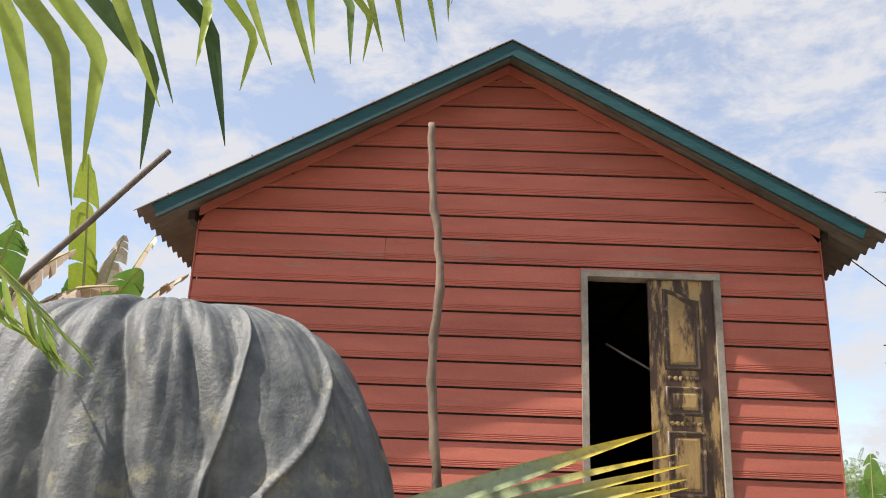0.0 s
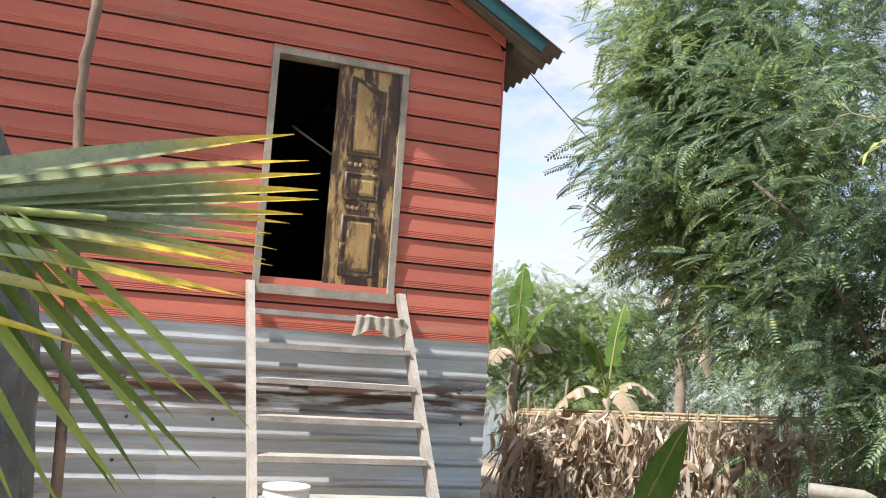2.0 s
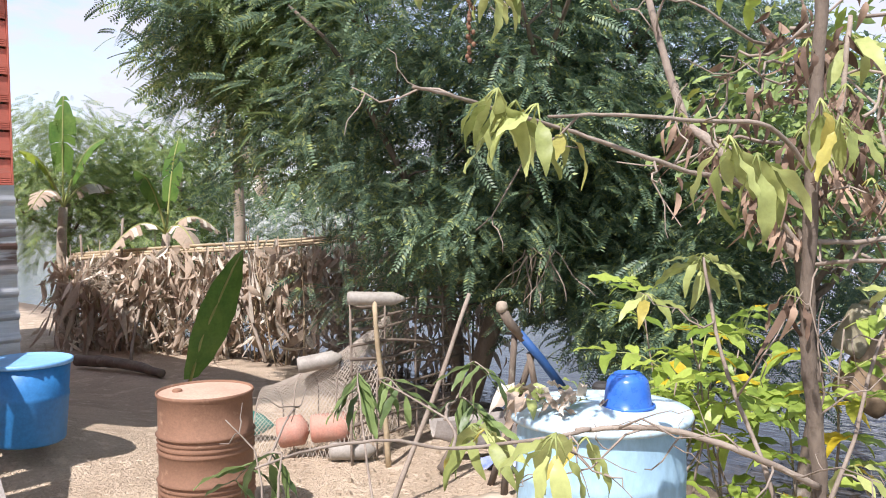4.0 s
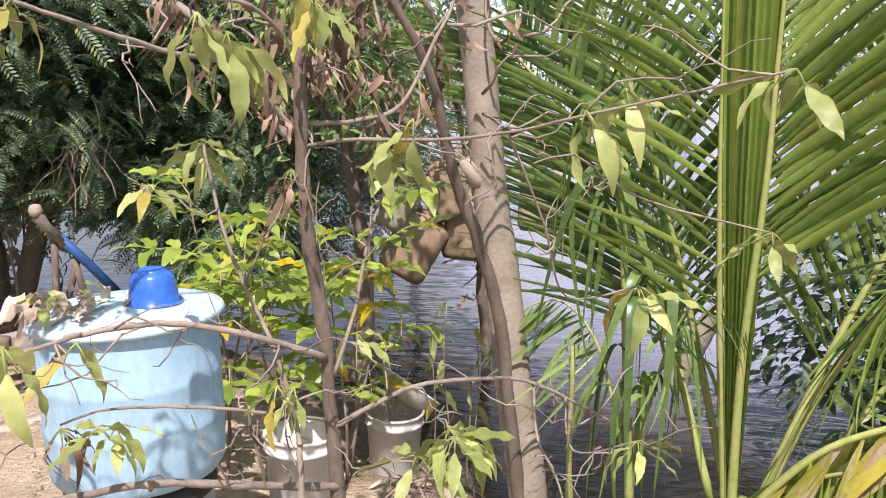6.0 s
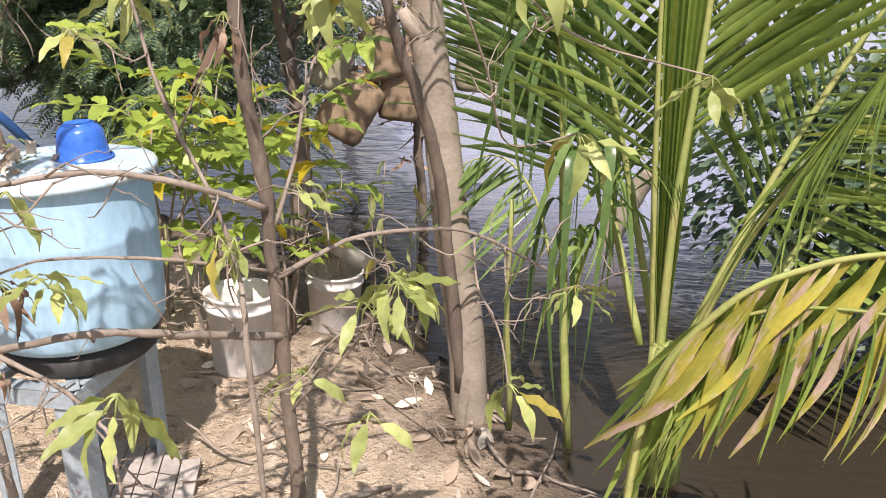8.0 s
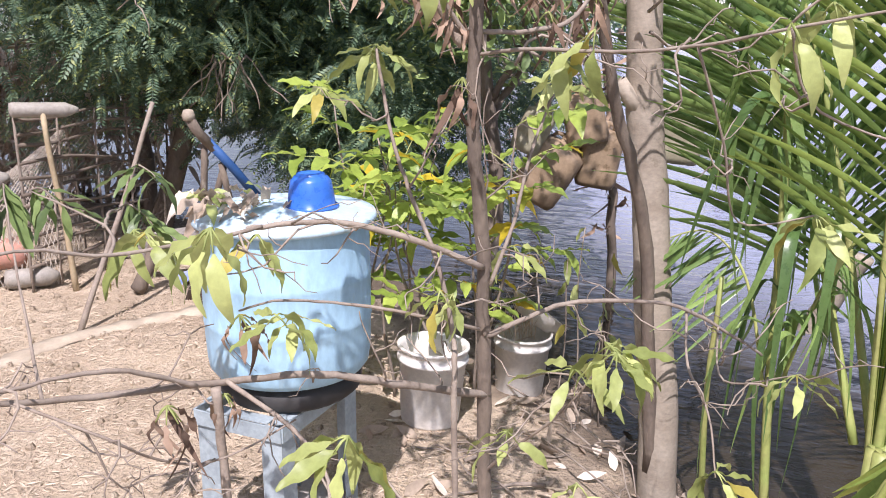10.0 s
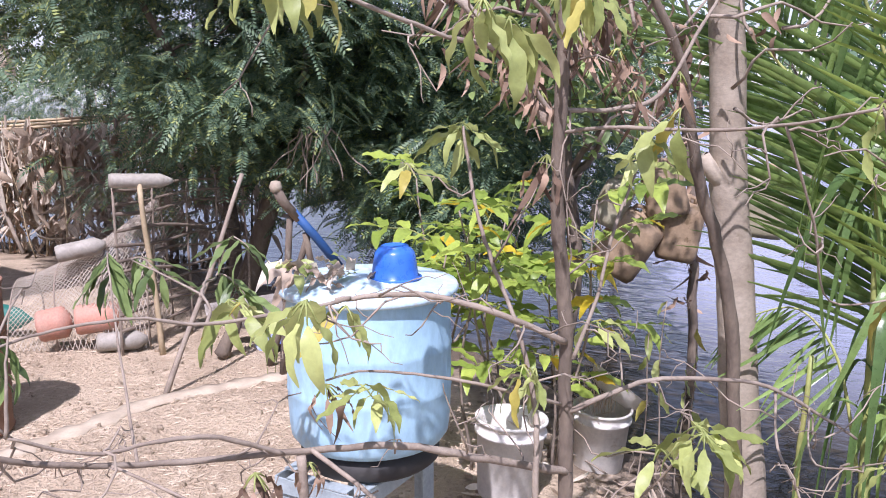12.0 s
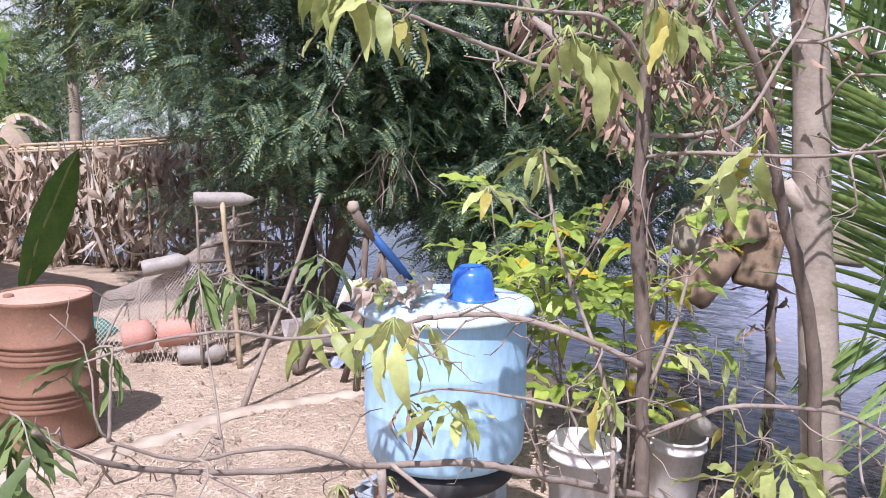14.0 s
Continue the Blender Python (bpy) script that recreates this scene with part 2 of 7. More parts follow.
M_NETBALL = mat("faded_red_float", (0.50, 0.23, 0.165), (0.42, 0.26, 0.20), 8, 0.7, 0.2, 60, spot=((0.36, 0.28, 0.22), 0.6, 9))
M_STRAW = mat("straw_litter", (0.68, 0.56, 0.42), (0.44, 0.345, 0.25), 5, 0.9, 0, 30, island=True, vary=0.3)
M_STRIP = mat("bamboo_strip", (0.46, 0.395, 0.30), (0.33, 0.27, 0.20), 5, 0.85, 0.2, 40)
M_BAMBOO = mat("bamboo_cane", (0.47, 0.38, 0.24), (0.34, 0.265, 0.165), 6, 0.7, 0.15, 50)
M_BLUEPIPE = mat("blue_painted_pipe", (0.025, 0.085, 0.24), (0.018, 0.06, 0.17), 6, 0.6, 0.1, 50, spot=((0.16, 0.12, 0.09), 0.62, 9))

M_FRONTPALM = mat("fading_palm_leaflet", (0.23, 0.28, 0.14), (0.36, 0.40, 0.22), 6, 0.30, 0.1, 30, vary=0.12, transl=0.2, spec=0.8)
_n, _l = M_FRONTPALM.node_tree.nodes, M_FRONTPALM.node_tree.links
_hs = [q for q in _n if q.bl_idname == "ShaderNodeHueSaturation"][0]
_src = _hs.inputs["Color"].links[0].from_socket
_tc, _sx, _mr, _mx = _n.new("ShaderNodeTexCoord"), _n.new("ShaderNodeSeparateXYZ"), _n.new("ShaderNodeMapRange"), _n.new("ShaderNodeMix")
_mr.inputs["From Min"].default_value, _mr.inputs["From Max"].default_value = 0.62, 0.86
_mx.data_type = "RGBA"
_mx.inputs["B"].default_value = (0.74, 0.55, 0.04, 1)
_l.new(_tc.outputs["Object"], _sx.inputs["Vector"])
_l.new(_sx.outputs["X"], _mr.inputs["Value"])
_l.new(_mr.outputs["Result"], _mx.inputs["Factor"])
_l.new(_src, _mx.inputs["A"])
_l.new(_mx.outputs["Result"], _hs.inputs["Color"])

M_POLE = mat("brown_pole", (0.25, 0.18, 0.13), (0.12, 0.082, 0.06), 7, 0.85, 0.5, 50, stretch=(1, 1, 0.5), spot=((0.09, 0.06, 0.045), 0.56, 6))
M_WITHERED = mat("withered_shrub_leaf", (0.15, 0.095, 0.065), (0.31, 0.22, 0.155), 5, 0.9, 0.3, 30, island=True, vary=0.4, transl=0.2)

# rust along the lap of the zinc sheets
_n, _l = M_ZINC.node_tree.nodes, M_ZINC.node_tree.links
_hs = [q for q in _n if q.bl_idname == "ShaderNodeHueSaturation"][0]
_src = _hs.inputs["Color"].links[0].from_socket
_ge, _sx, _dz, _ab, _mr = _n.new("ShaderNodeNewGeometry"), _n.new("ShaderNodeSeparateXYZ"), _n.new("ShaderNodeMath"), _n.new("ShaderNodeMath"), _n.new("ShaderNodeMapRange")
_nt, _nm, _ml, _mx = _n.new("ShaderNodeTexNoise"), _n.new("ShaderNodeMapping"), _n.new("ShaderNodeMath"), _n.new("ShaderNodeMix")
_dz.operation, _ab.operation, _ml.operation = "SUBTRACT", "ABSOLUTE", "MULTIPLY"
_dz.inputs[1].default_value = 1.70
_mr.inputs["From Min"].default_value, _mr.inputs["From Max"].default_value = 0.24, 0.05
_nm.inputs["Scale"].default_value = (1.6, 1.0, 13.0)
_nt.inputs["Scale"].default_value, _nt.inputs["Detail"].default_value = 1.6, 6.0
_mr2 = _n.new("ShaderNodeMapRange")
_mr2.inputs["From Min"].default_value, _mr2.inputs["From Max"].default_value = 0.40, 0.52
_mx.data_type = "RGBA"
_mx.inputs["B"].default_value = (0.115, 0.07, 0.055, 1)
_l.new(_ge.outputs["Position"], _sx.inputs["Vector"])
_l.new(_sx.outputs["Z"], _dz.inputs[0])
_l.new(_dz.outputs[0], _ab.inputs[0])
_l.new(_ab.outputs[0], _mr.inputs["Value"])
_l.new(_ge.outputs["Position"], _nm.inputs["Vector"])
_l.new(_nm.outputs["Vector"], _nt.inputs["Vector"])
_l.new(_nt.outputs["Fac"], _mr2.inputs["Value"])
_l.new(_mr.outputs["Result"], _ml.inputs[0])
_l.new(_mr2.outputs["Result"], _ml.inputs[1])
_l.new(_ml.outputs[0], _mx.inputs["Factor"])
_l.new(_src, _mx.inputs["A"])
_l.new(_mx.outputs["Result"], _hs.inputs["Color"])

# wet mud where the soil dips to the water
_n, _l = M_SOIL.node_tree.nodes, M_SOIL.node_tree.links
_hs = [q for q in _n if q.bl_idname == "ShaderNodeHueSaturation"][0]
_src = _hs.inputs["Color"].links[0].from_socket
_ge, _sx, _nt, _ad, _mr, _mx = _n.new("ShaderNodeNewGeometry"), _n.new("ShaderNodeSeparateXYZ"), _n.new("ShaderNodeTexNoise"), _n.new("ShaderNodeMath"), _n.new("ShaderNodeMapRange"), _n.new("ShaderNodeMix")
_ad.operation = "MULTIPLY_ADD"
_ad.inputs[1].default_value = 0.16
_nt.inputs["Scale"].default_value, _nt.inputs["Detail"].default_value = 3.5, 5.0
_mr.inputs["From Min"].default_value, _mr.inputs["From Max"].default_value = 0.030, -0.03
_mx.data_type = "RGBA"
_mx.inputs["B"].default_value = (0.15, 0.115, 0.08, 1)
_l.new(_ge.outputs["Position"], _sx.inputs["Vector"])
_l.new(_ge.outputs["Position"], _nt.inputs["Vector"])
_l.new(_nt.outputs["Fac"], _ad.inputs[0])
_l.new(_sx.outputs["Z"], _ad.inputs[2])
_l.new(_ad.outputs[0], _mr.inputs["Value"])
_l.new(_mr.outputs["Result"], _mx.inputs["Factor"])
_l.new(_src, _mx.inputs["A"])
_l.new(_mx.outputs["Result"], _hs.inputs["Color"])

M_WATER = bpy.data.materials.new("flood_water")
M_WATER.use_nodes = True
_n, _l = M_WATER.node_tree.nodes, M_WATER.node_tree.links
_b = _n["Principled BSDF"]
_b.inputs["Base Color"].default_value = (0.23, 0.25, 0.34, 1)
_b.inputs["Roughness"].default_value = 0.06
# silt-brown by the bank, darkened for plant reflections; sky's blue put in farther out
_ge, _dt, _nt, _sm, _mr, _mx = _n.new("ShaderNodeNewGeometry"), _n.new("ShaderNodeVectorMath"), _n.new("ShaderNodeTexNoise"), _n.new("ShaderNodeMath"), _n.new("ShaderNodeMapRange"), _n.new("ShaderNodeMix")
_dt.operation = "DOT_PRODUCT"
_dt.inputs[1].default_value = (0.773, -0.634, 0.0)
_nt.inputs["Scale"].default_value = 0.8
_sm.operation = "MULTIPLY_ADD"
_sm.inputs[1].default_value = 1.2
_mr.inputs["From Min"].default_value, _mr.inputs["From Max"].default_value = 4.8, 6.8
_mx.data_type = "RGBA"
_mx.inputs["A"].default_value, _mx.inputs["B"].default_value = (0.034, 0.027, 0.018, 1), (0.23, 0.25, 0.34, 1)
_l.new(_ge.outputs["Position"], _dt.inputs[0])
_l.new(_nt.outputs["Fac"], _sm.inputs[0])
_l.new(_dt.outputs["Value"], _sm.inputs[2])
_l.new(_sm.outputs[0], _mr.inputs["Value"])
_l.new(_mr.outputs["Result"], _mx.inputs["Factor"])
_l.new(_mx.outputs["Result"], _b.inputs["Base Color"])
_b.inputs["IOR"].default_value = 1.33
_co, _mp = _n.new("ShaderNodeTexCoord"), _n.new("ShaderNodeMapping")
_mp.inputs["Rotation"].default_value = (0, 0, 0.45)
_mp.inputs["Scale"].default_value = (5.0, 1.6, 1.0)
_t1, _t2 = _n.new("ShaderNodeTexNoise"), _n.new("ShaderNodeTexNoise")
_t1.inputs["Scale"].default_value, _t1.inputs["Detail"].default_value = 1.5, 4.0
_t2.inputs["Scale"].default_value, _t2.inputs["Detail"].default_value = 4.5, 3.0
_ad = _n.new("ShaderNodeMath")
_ad.operation = "MULTIPLY_ADD"
_ad.inputs[1].default_value = 0.3
_bp = _n.new("ShaderNodeBump")
_bp.inputs["Strength"].default_value, _bp.inputs["Distance"].default_value = 0.8, 0.11
_l.new(_co.outputs["Object"], _mp.inputs["Vector"])
for _t in (_t1, _t2):
    _l.new(_mp.outputs["Vector"], _t.inputs["Vector"])
_l.new(_t2.outputs["Fac"], _ad.inputs[0])
_l.new(_t1.outputs["Fac"], _ad.inputs[2])
_st = _n.new("ShaderNodeMapRange")
_st.inputs["To Min"].default_value, _st.inputs["To Max"].default_value = 0.10, 0.8
_l.new(_mr.outputs["Result"], _st.inputs["Value"])
_l.new(_st.outputs["Result"], _bp.inputs["Strength"])
_l.new(_ad.outputs[0], _bp.inputs["Height"])
_l.new(_bp.outputs["Normal"], _b.inputs["Normal"])


# ---- building tools ----
class Geo:
    """Collects quads in world metres for one mesh."""

    def __init__(self):
        self.v, self.f, self.n = [], [], 0

    def add(self, verts, faces):
        verts = np.asarray(verts, float).reshape(-1, 3)
        self.v.append(verts)
        self.f.append(np.asarray(faces, int).reshape(-1, 4) + self.n)
        self.n += len(verts)
        return self

    def box(self, x0, x1, y0, y1, z0, z1, m=None):
        p = np.array([(x, y, z) for z in (z0, z1) for x, y in ((x0, y0), (x1, y0), (x1, y1), (x0, y1))])
        if m is not None:
            p = np.array([m @ Vector(q) for q in p])
        return self.add(p, [(0, 3, 2, 1), (4, 5, 6, 7), (0, 1, 5, 4), (1, 2, 6, 5), (2, 3, 7, 6), (3, 0, 4, 7)])

    def grid(self, fn, nu, nv, closed=False):
        """fn(u, v) over 0..1; closed joins the u ends."""
        cu = nu if closed else nu + 1
        p = [fn(i / nu, j / nv) for j in range(nv + 1) for i in range(cu)]
        f = [(j * cu + i, j * cu + (i + 1) % cu, (j + 1) * cu + (i + 1) % cu, (j + 1) * cu + i) for j in range(nv) for i in range(nu)]
        return self.add(p, f)

    def lathe(self, prof, centre, sides=24, m=None):
        """prof: (radius, height) from the bottom up."""
        cx, cy, cz = centre
        k = len(prof) - 1
        out = []
        for r, h in prof:
            for i in range(sides):
                a = 2 * math.pi * i / sides
                q = Vector((r * math.cos(a), r * math.sin(a), h))
                q = (m @ q) if m is not None else q
                out.append((cx + q.x, cy + q.y, cz + q.z))
        f = [(j * sides + i, j * sides + (i + 1) % sides, (j + 1) * sides + (i + 1) % sides, (j + 1) * sides + i) for j in range(k) for i in range(sides)]
        return self.add(out, f)

    def tube(self, pts, r0, r1=None, sides=7, wob=0.0, rng=random, caps=True):
        """A round limb along pts, tapering from r0 to r1, its surface knobbly by wob."""
        r1 = r0 if r1 is None else r1
        pts = [Vector(p) for p in pts]
        k = len(pts) - 1
        side = None
        out = []
        for i, p in enumerate(pts):
            d = (pts[min(i + 1, k)] - pts[max(i - 1, 0)]).normalized()
            side = (side - d * side.dot(d)).normalized() if side else d.orthogonal().normalized()
            up = d.cross(side)
            r = (r0 + (r1 - r0) * i / k) * (1 + wob * rng.uniform(-1, 1))
            for j in range(sides):
                a = 2 * math.pi * j / sides
                out.append(p + (side * math.cos(a) + up * math.sin(a)) * r)
        n = len(pts)
        f = [(i * sides + j, i * sides + (j + 1) % sides, (i + 1) * sides + (j + 1) % sides, (i + 1) * sides + j) for i in range(n - 1) for j in range(sides)]
        if caps:
            a, b = len(out), len(out) + 1
            out += [pts[0], pts[-1]]
            for j in range(0, sides - 1, 2):
                f.append((a, (j + 2) % sides, j + 1, j))
                e = (n - 1) * sides
                f.append((b, e + j, e + j + 1, e + (j + 2) % sides))
            if sides % 2:
                f.append((a, 0, sides - 1, sides - 1))
                f = f[:-1]
        return self.add(out, f)

    def many(self, verts, faces, mats):
        """Copies of a small shape by an array of 4x4 matrices."""
        mats = np.asarray(mats)
        v = np.c_[verts, np.ones(len(verts))]
        w = np.einsum("kij,nj->kni", mats[:, :3, :], v).reshape(-1, 3)
        f = (np.asarray(faces)[None] + (np.arange(len(mats)) * len(verts))[:, None, None]).reshape(-1, 4)
        return self.add(w, f)

    def mesh(self, name, origin=(0, 0, 0), smooth=True):
        v, f = np.concatenate(self.v) - np.asarray(origin, float), np.concatenate(self.f)
        me = bpy.data.meshes.new(name)
        me.vertices.add(len(v))
        me.vertices.foreach_set("co", v.astype(np.float32).ravel())
        tri = f[:, 0] == f[:, 3]
        loops, starts, at = [], [], 0
        if tri.any():
            rows = [r[:3] if t else r for r, t in zip(f.tolist(), tri)]
            me.clear_geometry()
            me.from_pydata(v.tolist(), [], rows)
        else:
            me.loops.add(4 * len(f))
            me.loops.foreach_set("vertex_index", f.astype(np.int32).ravel())
            me.polygons.add(len(f))
            me.polygons.foreach_set("loop_start", np.arange(0, 4 * len(f), 4, dtype=np.int32))
            me.update(calc_edges=True)
        me.validate()
        me.shade_smooth() if smooth else me.shade_flat()
        return me


ORIGIN = {}


def thing(name, at, label, category, group="", kind=""):
    ob = new(name)
    ob.empty_display_size = 0.1
    ob.location = at
    ORIGIN[ob.name] = Vector(at)
    return tagged(ob, label, category, group, kind)


def solid(name, geo, material, at, label, category, group="", kind="", smooth=True):
    """A thing that is one mesh."""
    me = geo.mesh(name, at, smooth)
    me.materials.append(material)
    ob = new(name, me)
    ob.location = at
    ORIGIN[ob.name] = Vector(at)
    return tagged(ob, label, category, group, kind)


def part(name, geo, material, parent, label="", kind="", smooth=True):
    """A part of a thing, from a Geo in world metres or from mesh data in the part's own place."""
    origin = ORIGIN[parent.name]
    me = geo.mesh(name, origin, smooth)
    me.materials.append(material)
    ob = new(name, me)
    ob.parent = parent
    ORIGIN[ob.name] = origin
    return tagged(ob, label, kind=kind)


def piece(name, me, parent, m, label=""):
    """A piece that shares mesh data, at the pose m in the world."""
    ob = new(name, me)
    ob.parent = parent
    ob.matrix_basis = Matrix.Translation(-ORIGIN[parent.name]) @ m
    ORIGIN[ob.name] = ORIGIN[parent.name]
    return tagged(ob, label)


def blade(length, width, segs=4, fold=0.25, droop=0.2, tip=0.06, belly=0.42, back=0.0):
    """A leaf along +x, folded on its rib, bending down: verts and quads."""
    v, f = [], []
    for i in range(segs + 1):
        s = i / segs
        w = width * 0.5 * max((math.sin(math.pi * min(s ** (math.log(0.5) / math.log(belly)), 1.0))) ** 0.8, tip if i else 0.12)
        x, z = length * (s - 0.35 * droop * s * s), -length * droop * s * s + back * math.sin(math.pi * s)
        v += [(x, -w, z + fold * w), (x, 0, z), (x, w, z + fold * w)]
    for i in range(segs):
        a = 3 * i
        f += [(a, a + 1, a + 4, a + 3), (a + 1, a + 2, a + 5, a + 4)]
    return np.array(v), np.array(f)


def aim(at, way, roll=0.0, size=1.0):
    """A matrix that lays +x along way with +z as near up as it can be."""
    x = Vector(way).normalized()
    y = Vector((0, 0, 1)).cross(x)
    y = y.normalized() if y.length > 1e-4 else Vector((0, 1, 0))
    z = x.cross(y)
    m = Matrix((x, y, z)).transposed() @ Matrix.Rotation(roll, 3, "X")
    return np.array(Matrix.Translation(at) @ (m * size).to_4x4())


def bent(a, b, sag=0.0, n=8, wig=0.0, rng=random):
    """Points from a to b, sagging by sag and wandering by wig."""
    a, b = Vector(a), Vector(b)
    ph = [rng.uniform(0, 6.28) for _ in range(4)]
    out = []
    for i in range(n + 1):
        s = i / n
        p = a.lerp(b, s)
        k = math.sin(math.pi * s)
        p += Vector((wig * k * math.sin(5 * s + ph[0]), wig * k * math.sin(4 * s + ph[1]), wig * k * math.sin(6 * s + ph[2]) - sag * k))
        out.append(p)
    return out


def path(points, n=6, wig=0.0, rng=random):
    """A smooth line through a few points."""
    p = [Vector(q) for q in points]
    out = []
    for i in range(len(p) - 1):
        a, b = p[max(i - 1, 0)], p[min(i + 2, len(p) - 1)]
        for k in range(n):
            s = k / n
            t1, t2 = (p[i + 1] - a) * 0.5, (b - p[i]) * 0.5
            h = p[i] * (2 * s ** 3 - 3 * s ** 2 + 1) + t1 * (s ** 3 - 2 * s ** 2 + s) + p[i + 1] * (-2 * s ** 3 + 3 * s ** 2) + t2 * (s ** 3 - s ** 2)
            out.append(h + Vector((rng.uniform(-wig, wig), rng.uniform(-wig, wig), rng.uniform(-wig, wig))))
    return out + [p[-1]]


# ---- ground and water ----
WATER_Z = -0.14
HX0, HX1, HY0, HY1 = -2.13, 2.91, 6.72, 13.5


def shore(y):
    """Where the bank meets the water, x for a y."""
    return float(np.interp(y, (-12, -0.4, 0.5, 1.25, 2.7, 4.0, 6.0, 11.0, 40), (-2.0, 3.05, 4.2, 5.15, 6.35, 7.0, 7.5, 7.9, 9.0)))


def ground_z(x, y):
    d = math.hypot(max(HX0 - x, 0, x - HX1), max(HY0 - y, 0, y - HY1))
    mound = 0.45 * max(0.0, 1 - d / 1.7) ** 1.3
    s = shore(max(min(y, 40), -12)) - x
    bank = -0.14 + 0.14 * min(s / 1.6, 1.0) if s > 0 else max(-0.14 + 0.16 * s, -0.9)
    rough = 0.02 * noise.noise((x * 1.6, y * 1.6, 0)) + 0.010 * noise.noise((x * 6, y * 6, 3))
    return max(mound, 0) + min(bank, 0) + rough


def steps(a, b, near0, near1, fine, coarse):
    out, x = [], a
    while x < b:
        out.append(x)
        x += fine if near0 <= x <= near1 else coarse * (1 + 0.06 * max(near0 - x, x - near1, 0))
    return out + [b]


gx, gy = steps(-60, 60, -2, 8.5, 0.09, 0.6), steps(-60, 60, -2, 9, 0.09, 0.6)
gg = Geo()
gg.add([(x, y, ground_z(x, y)) for y in gy for x in gx], [(j * len(gx) + i, j * len(gx) + i + 1, (j + 1) * len(gx) + i + 1, (j + 1) * len(gx) + i) for j in range(len(gy) - 1) for i in range(len(gx) - 1)])
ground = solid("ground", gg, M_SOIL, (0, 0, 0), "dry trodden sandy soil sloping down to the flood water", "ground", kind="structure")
wg = Geo()
wg.add([(-1500, -1500, WATER_Z), (1500, -1500, WATER_Z), (1500, 1500, WATER_Z), (-1500, 1500, WATER_Z)], [(0, 1, 2, 3)])
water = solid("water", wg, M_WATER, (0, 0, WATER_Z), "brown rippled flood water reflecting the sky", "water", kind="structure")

# ---- the house ----
FY = 6.72
RIDGE_X, RIDGE_Z, SLOPE = 0.38, 6.20, 0.556
FLOOR_Z, RED_Z = 2.50, 2.172
DX0, DX1, DZ0, DZ1 = 0.98, 2.085, 2.50, 4.345


def rake(z, off=0.0):
    """Half-width of the gable at a height."""
    return (RIDGE_Z - off - z) / SLOPE


house = thing("house", (0.38, FY, 0.3), "red board-clad house on a zinc-sheeted base with teal gable trim", "house")
# lining behind the boards, shade-dark in the laps, with the doorway through it
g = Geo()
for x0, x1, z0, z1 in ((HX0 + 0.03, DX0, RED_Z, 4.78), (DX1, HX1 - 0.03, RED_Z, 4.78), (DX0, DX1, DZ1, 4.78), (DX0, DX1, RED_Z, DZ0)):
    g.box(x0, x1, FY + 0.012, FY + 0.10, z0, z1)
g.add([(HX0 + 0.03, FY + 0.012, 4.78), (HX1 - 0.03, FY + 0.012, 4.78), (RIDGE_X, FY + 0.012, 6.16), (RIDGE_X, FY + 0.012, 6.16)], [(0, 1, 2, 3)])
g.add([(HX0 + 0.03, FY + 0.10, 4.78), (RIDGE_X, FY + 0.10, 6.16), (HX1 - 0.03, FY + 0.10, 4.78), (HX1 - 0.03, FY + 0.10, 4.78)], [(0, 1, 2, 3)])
front_wall = part("front_wall", g, M_SHADEWOOD, house, smooth=False)
g = Geo().box(HX1 - 0.10, HX1 - 0.02, FY + 0.10, HY1, 0.2, 4.80)
part("side_wall", g, M_BOARD, house, smooth=False)
g = Geo().box(HX0 + 0.02, HX0 + 0.10, FY + 0.10, HY1, 0.2, 4.80)
part("side_wall", g, M_BOARD, house, smooth=False)
# added strips inside, out of sight, that block daylight between wall and roof
for x in (HX0 + 0.10, HX1 - 0.20):
    part("wall_plate", Geo().box(x, x + 0.10, FY + 0.10, HY1 - 0.08, 4.66, 4.86), M_SHADEWOOD, house, smooth=False)
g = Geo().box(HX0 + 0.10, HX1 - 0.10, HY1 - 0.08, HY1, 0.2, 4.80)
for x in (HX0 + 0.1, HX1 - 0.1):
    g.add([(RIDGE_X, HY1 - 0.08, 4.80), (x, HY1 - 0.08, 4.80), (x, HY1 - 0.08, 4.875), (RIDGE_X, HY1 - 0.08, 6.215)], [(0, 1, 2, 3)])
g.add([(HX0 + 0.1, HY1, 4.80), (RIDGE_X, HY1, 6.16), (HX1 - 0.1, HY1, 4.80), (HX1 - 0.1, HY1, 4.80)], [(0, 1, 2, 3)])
part("back_wall", g, M_SHADEWOOD, house, smooth=False)
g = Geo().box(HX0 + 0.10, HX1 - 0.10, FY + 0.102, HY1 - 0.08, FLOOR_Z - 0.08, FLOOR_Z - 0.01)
part("floor", g, M_SHADEWOOD, house, smooth=False)


def board_profile(h):
    """Lapped board: its lower edge stands proud and carries three grooves. (out, up) from the lower edge."""
    pr = [(-0.008, 0.003), (0.019, 0.0)]
    for k in range(3):
        z = 0.012 + 0.014 * k
        pr += [(0.0190 - 0.0008 * k, z), (0.0150 - 0.0008 * k, z + 0.003), (0.0150 - 0.0008 * k, z + 0.006), (0.0187 - 0.0008 * k, z + 0.009)]
    return pr + [(0.0165, 0.060), (0.004, h - 0.015)]


EXPO = 0.2008
board_rng = random.Random(4)


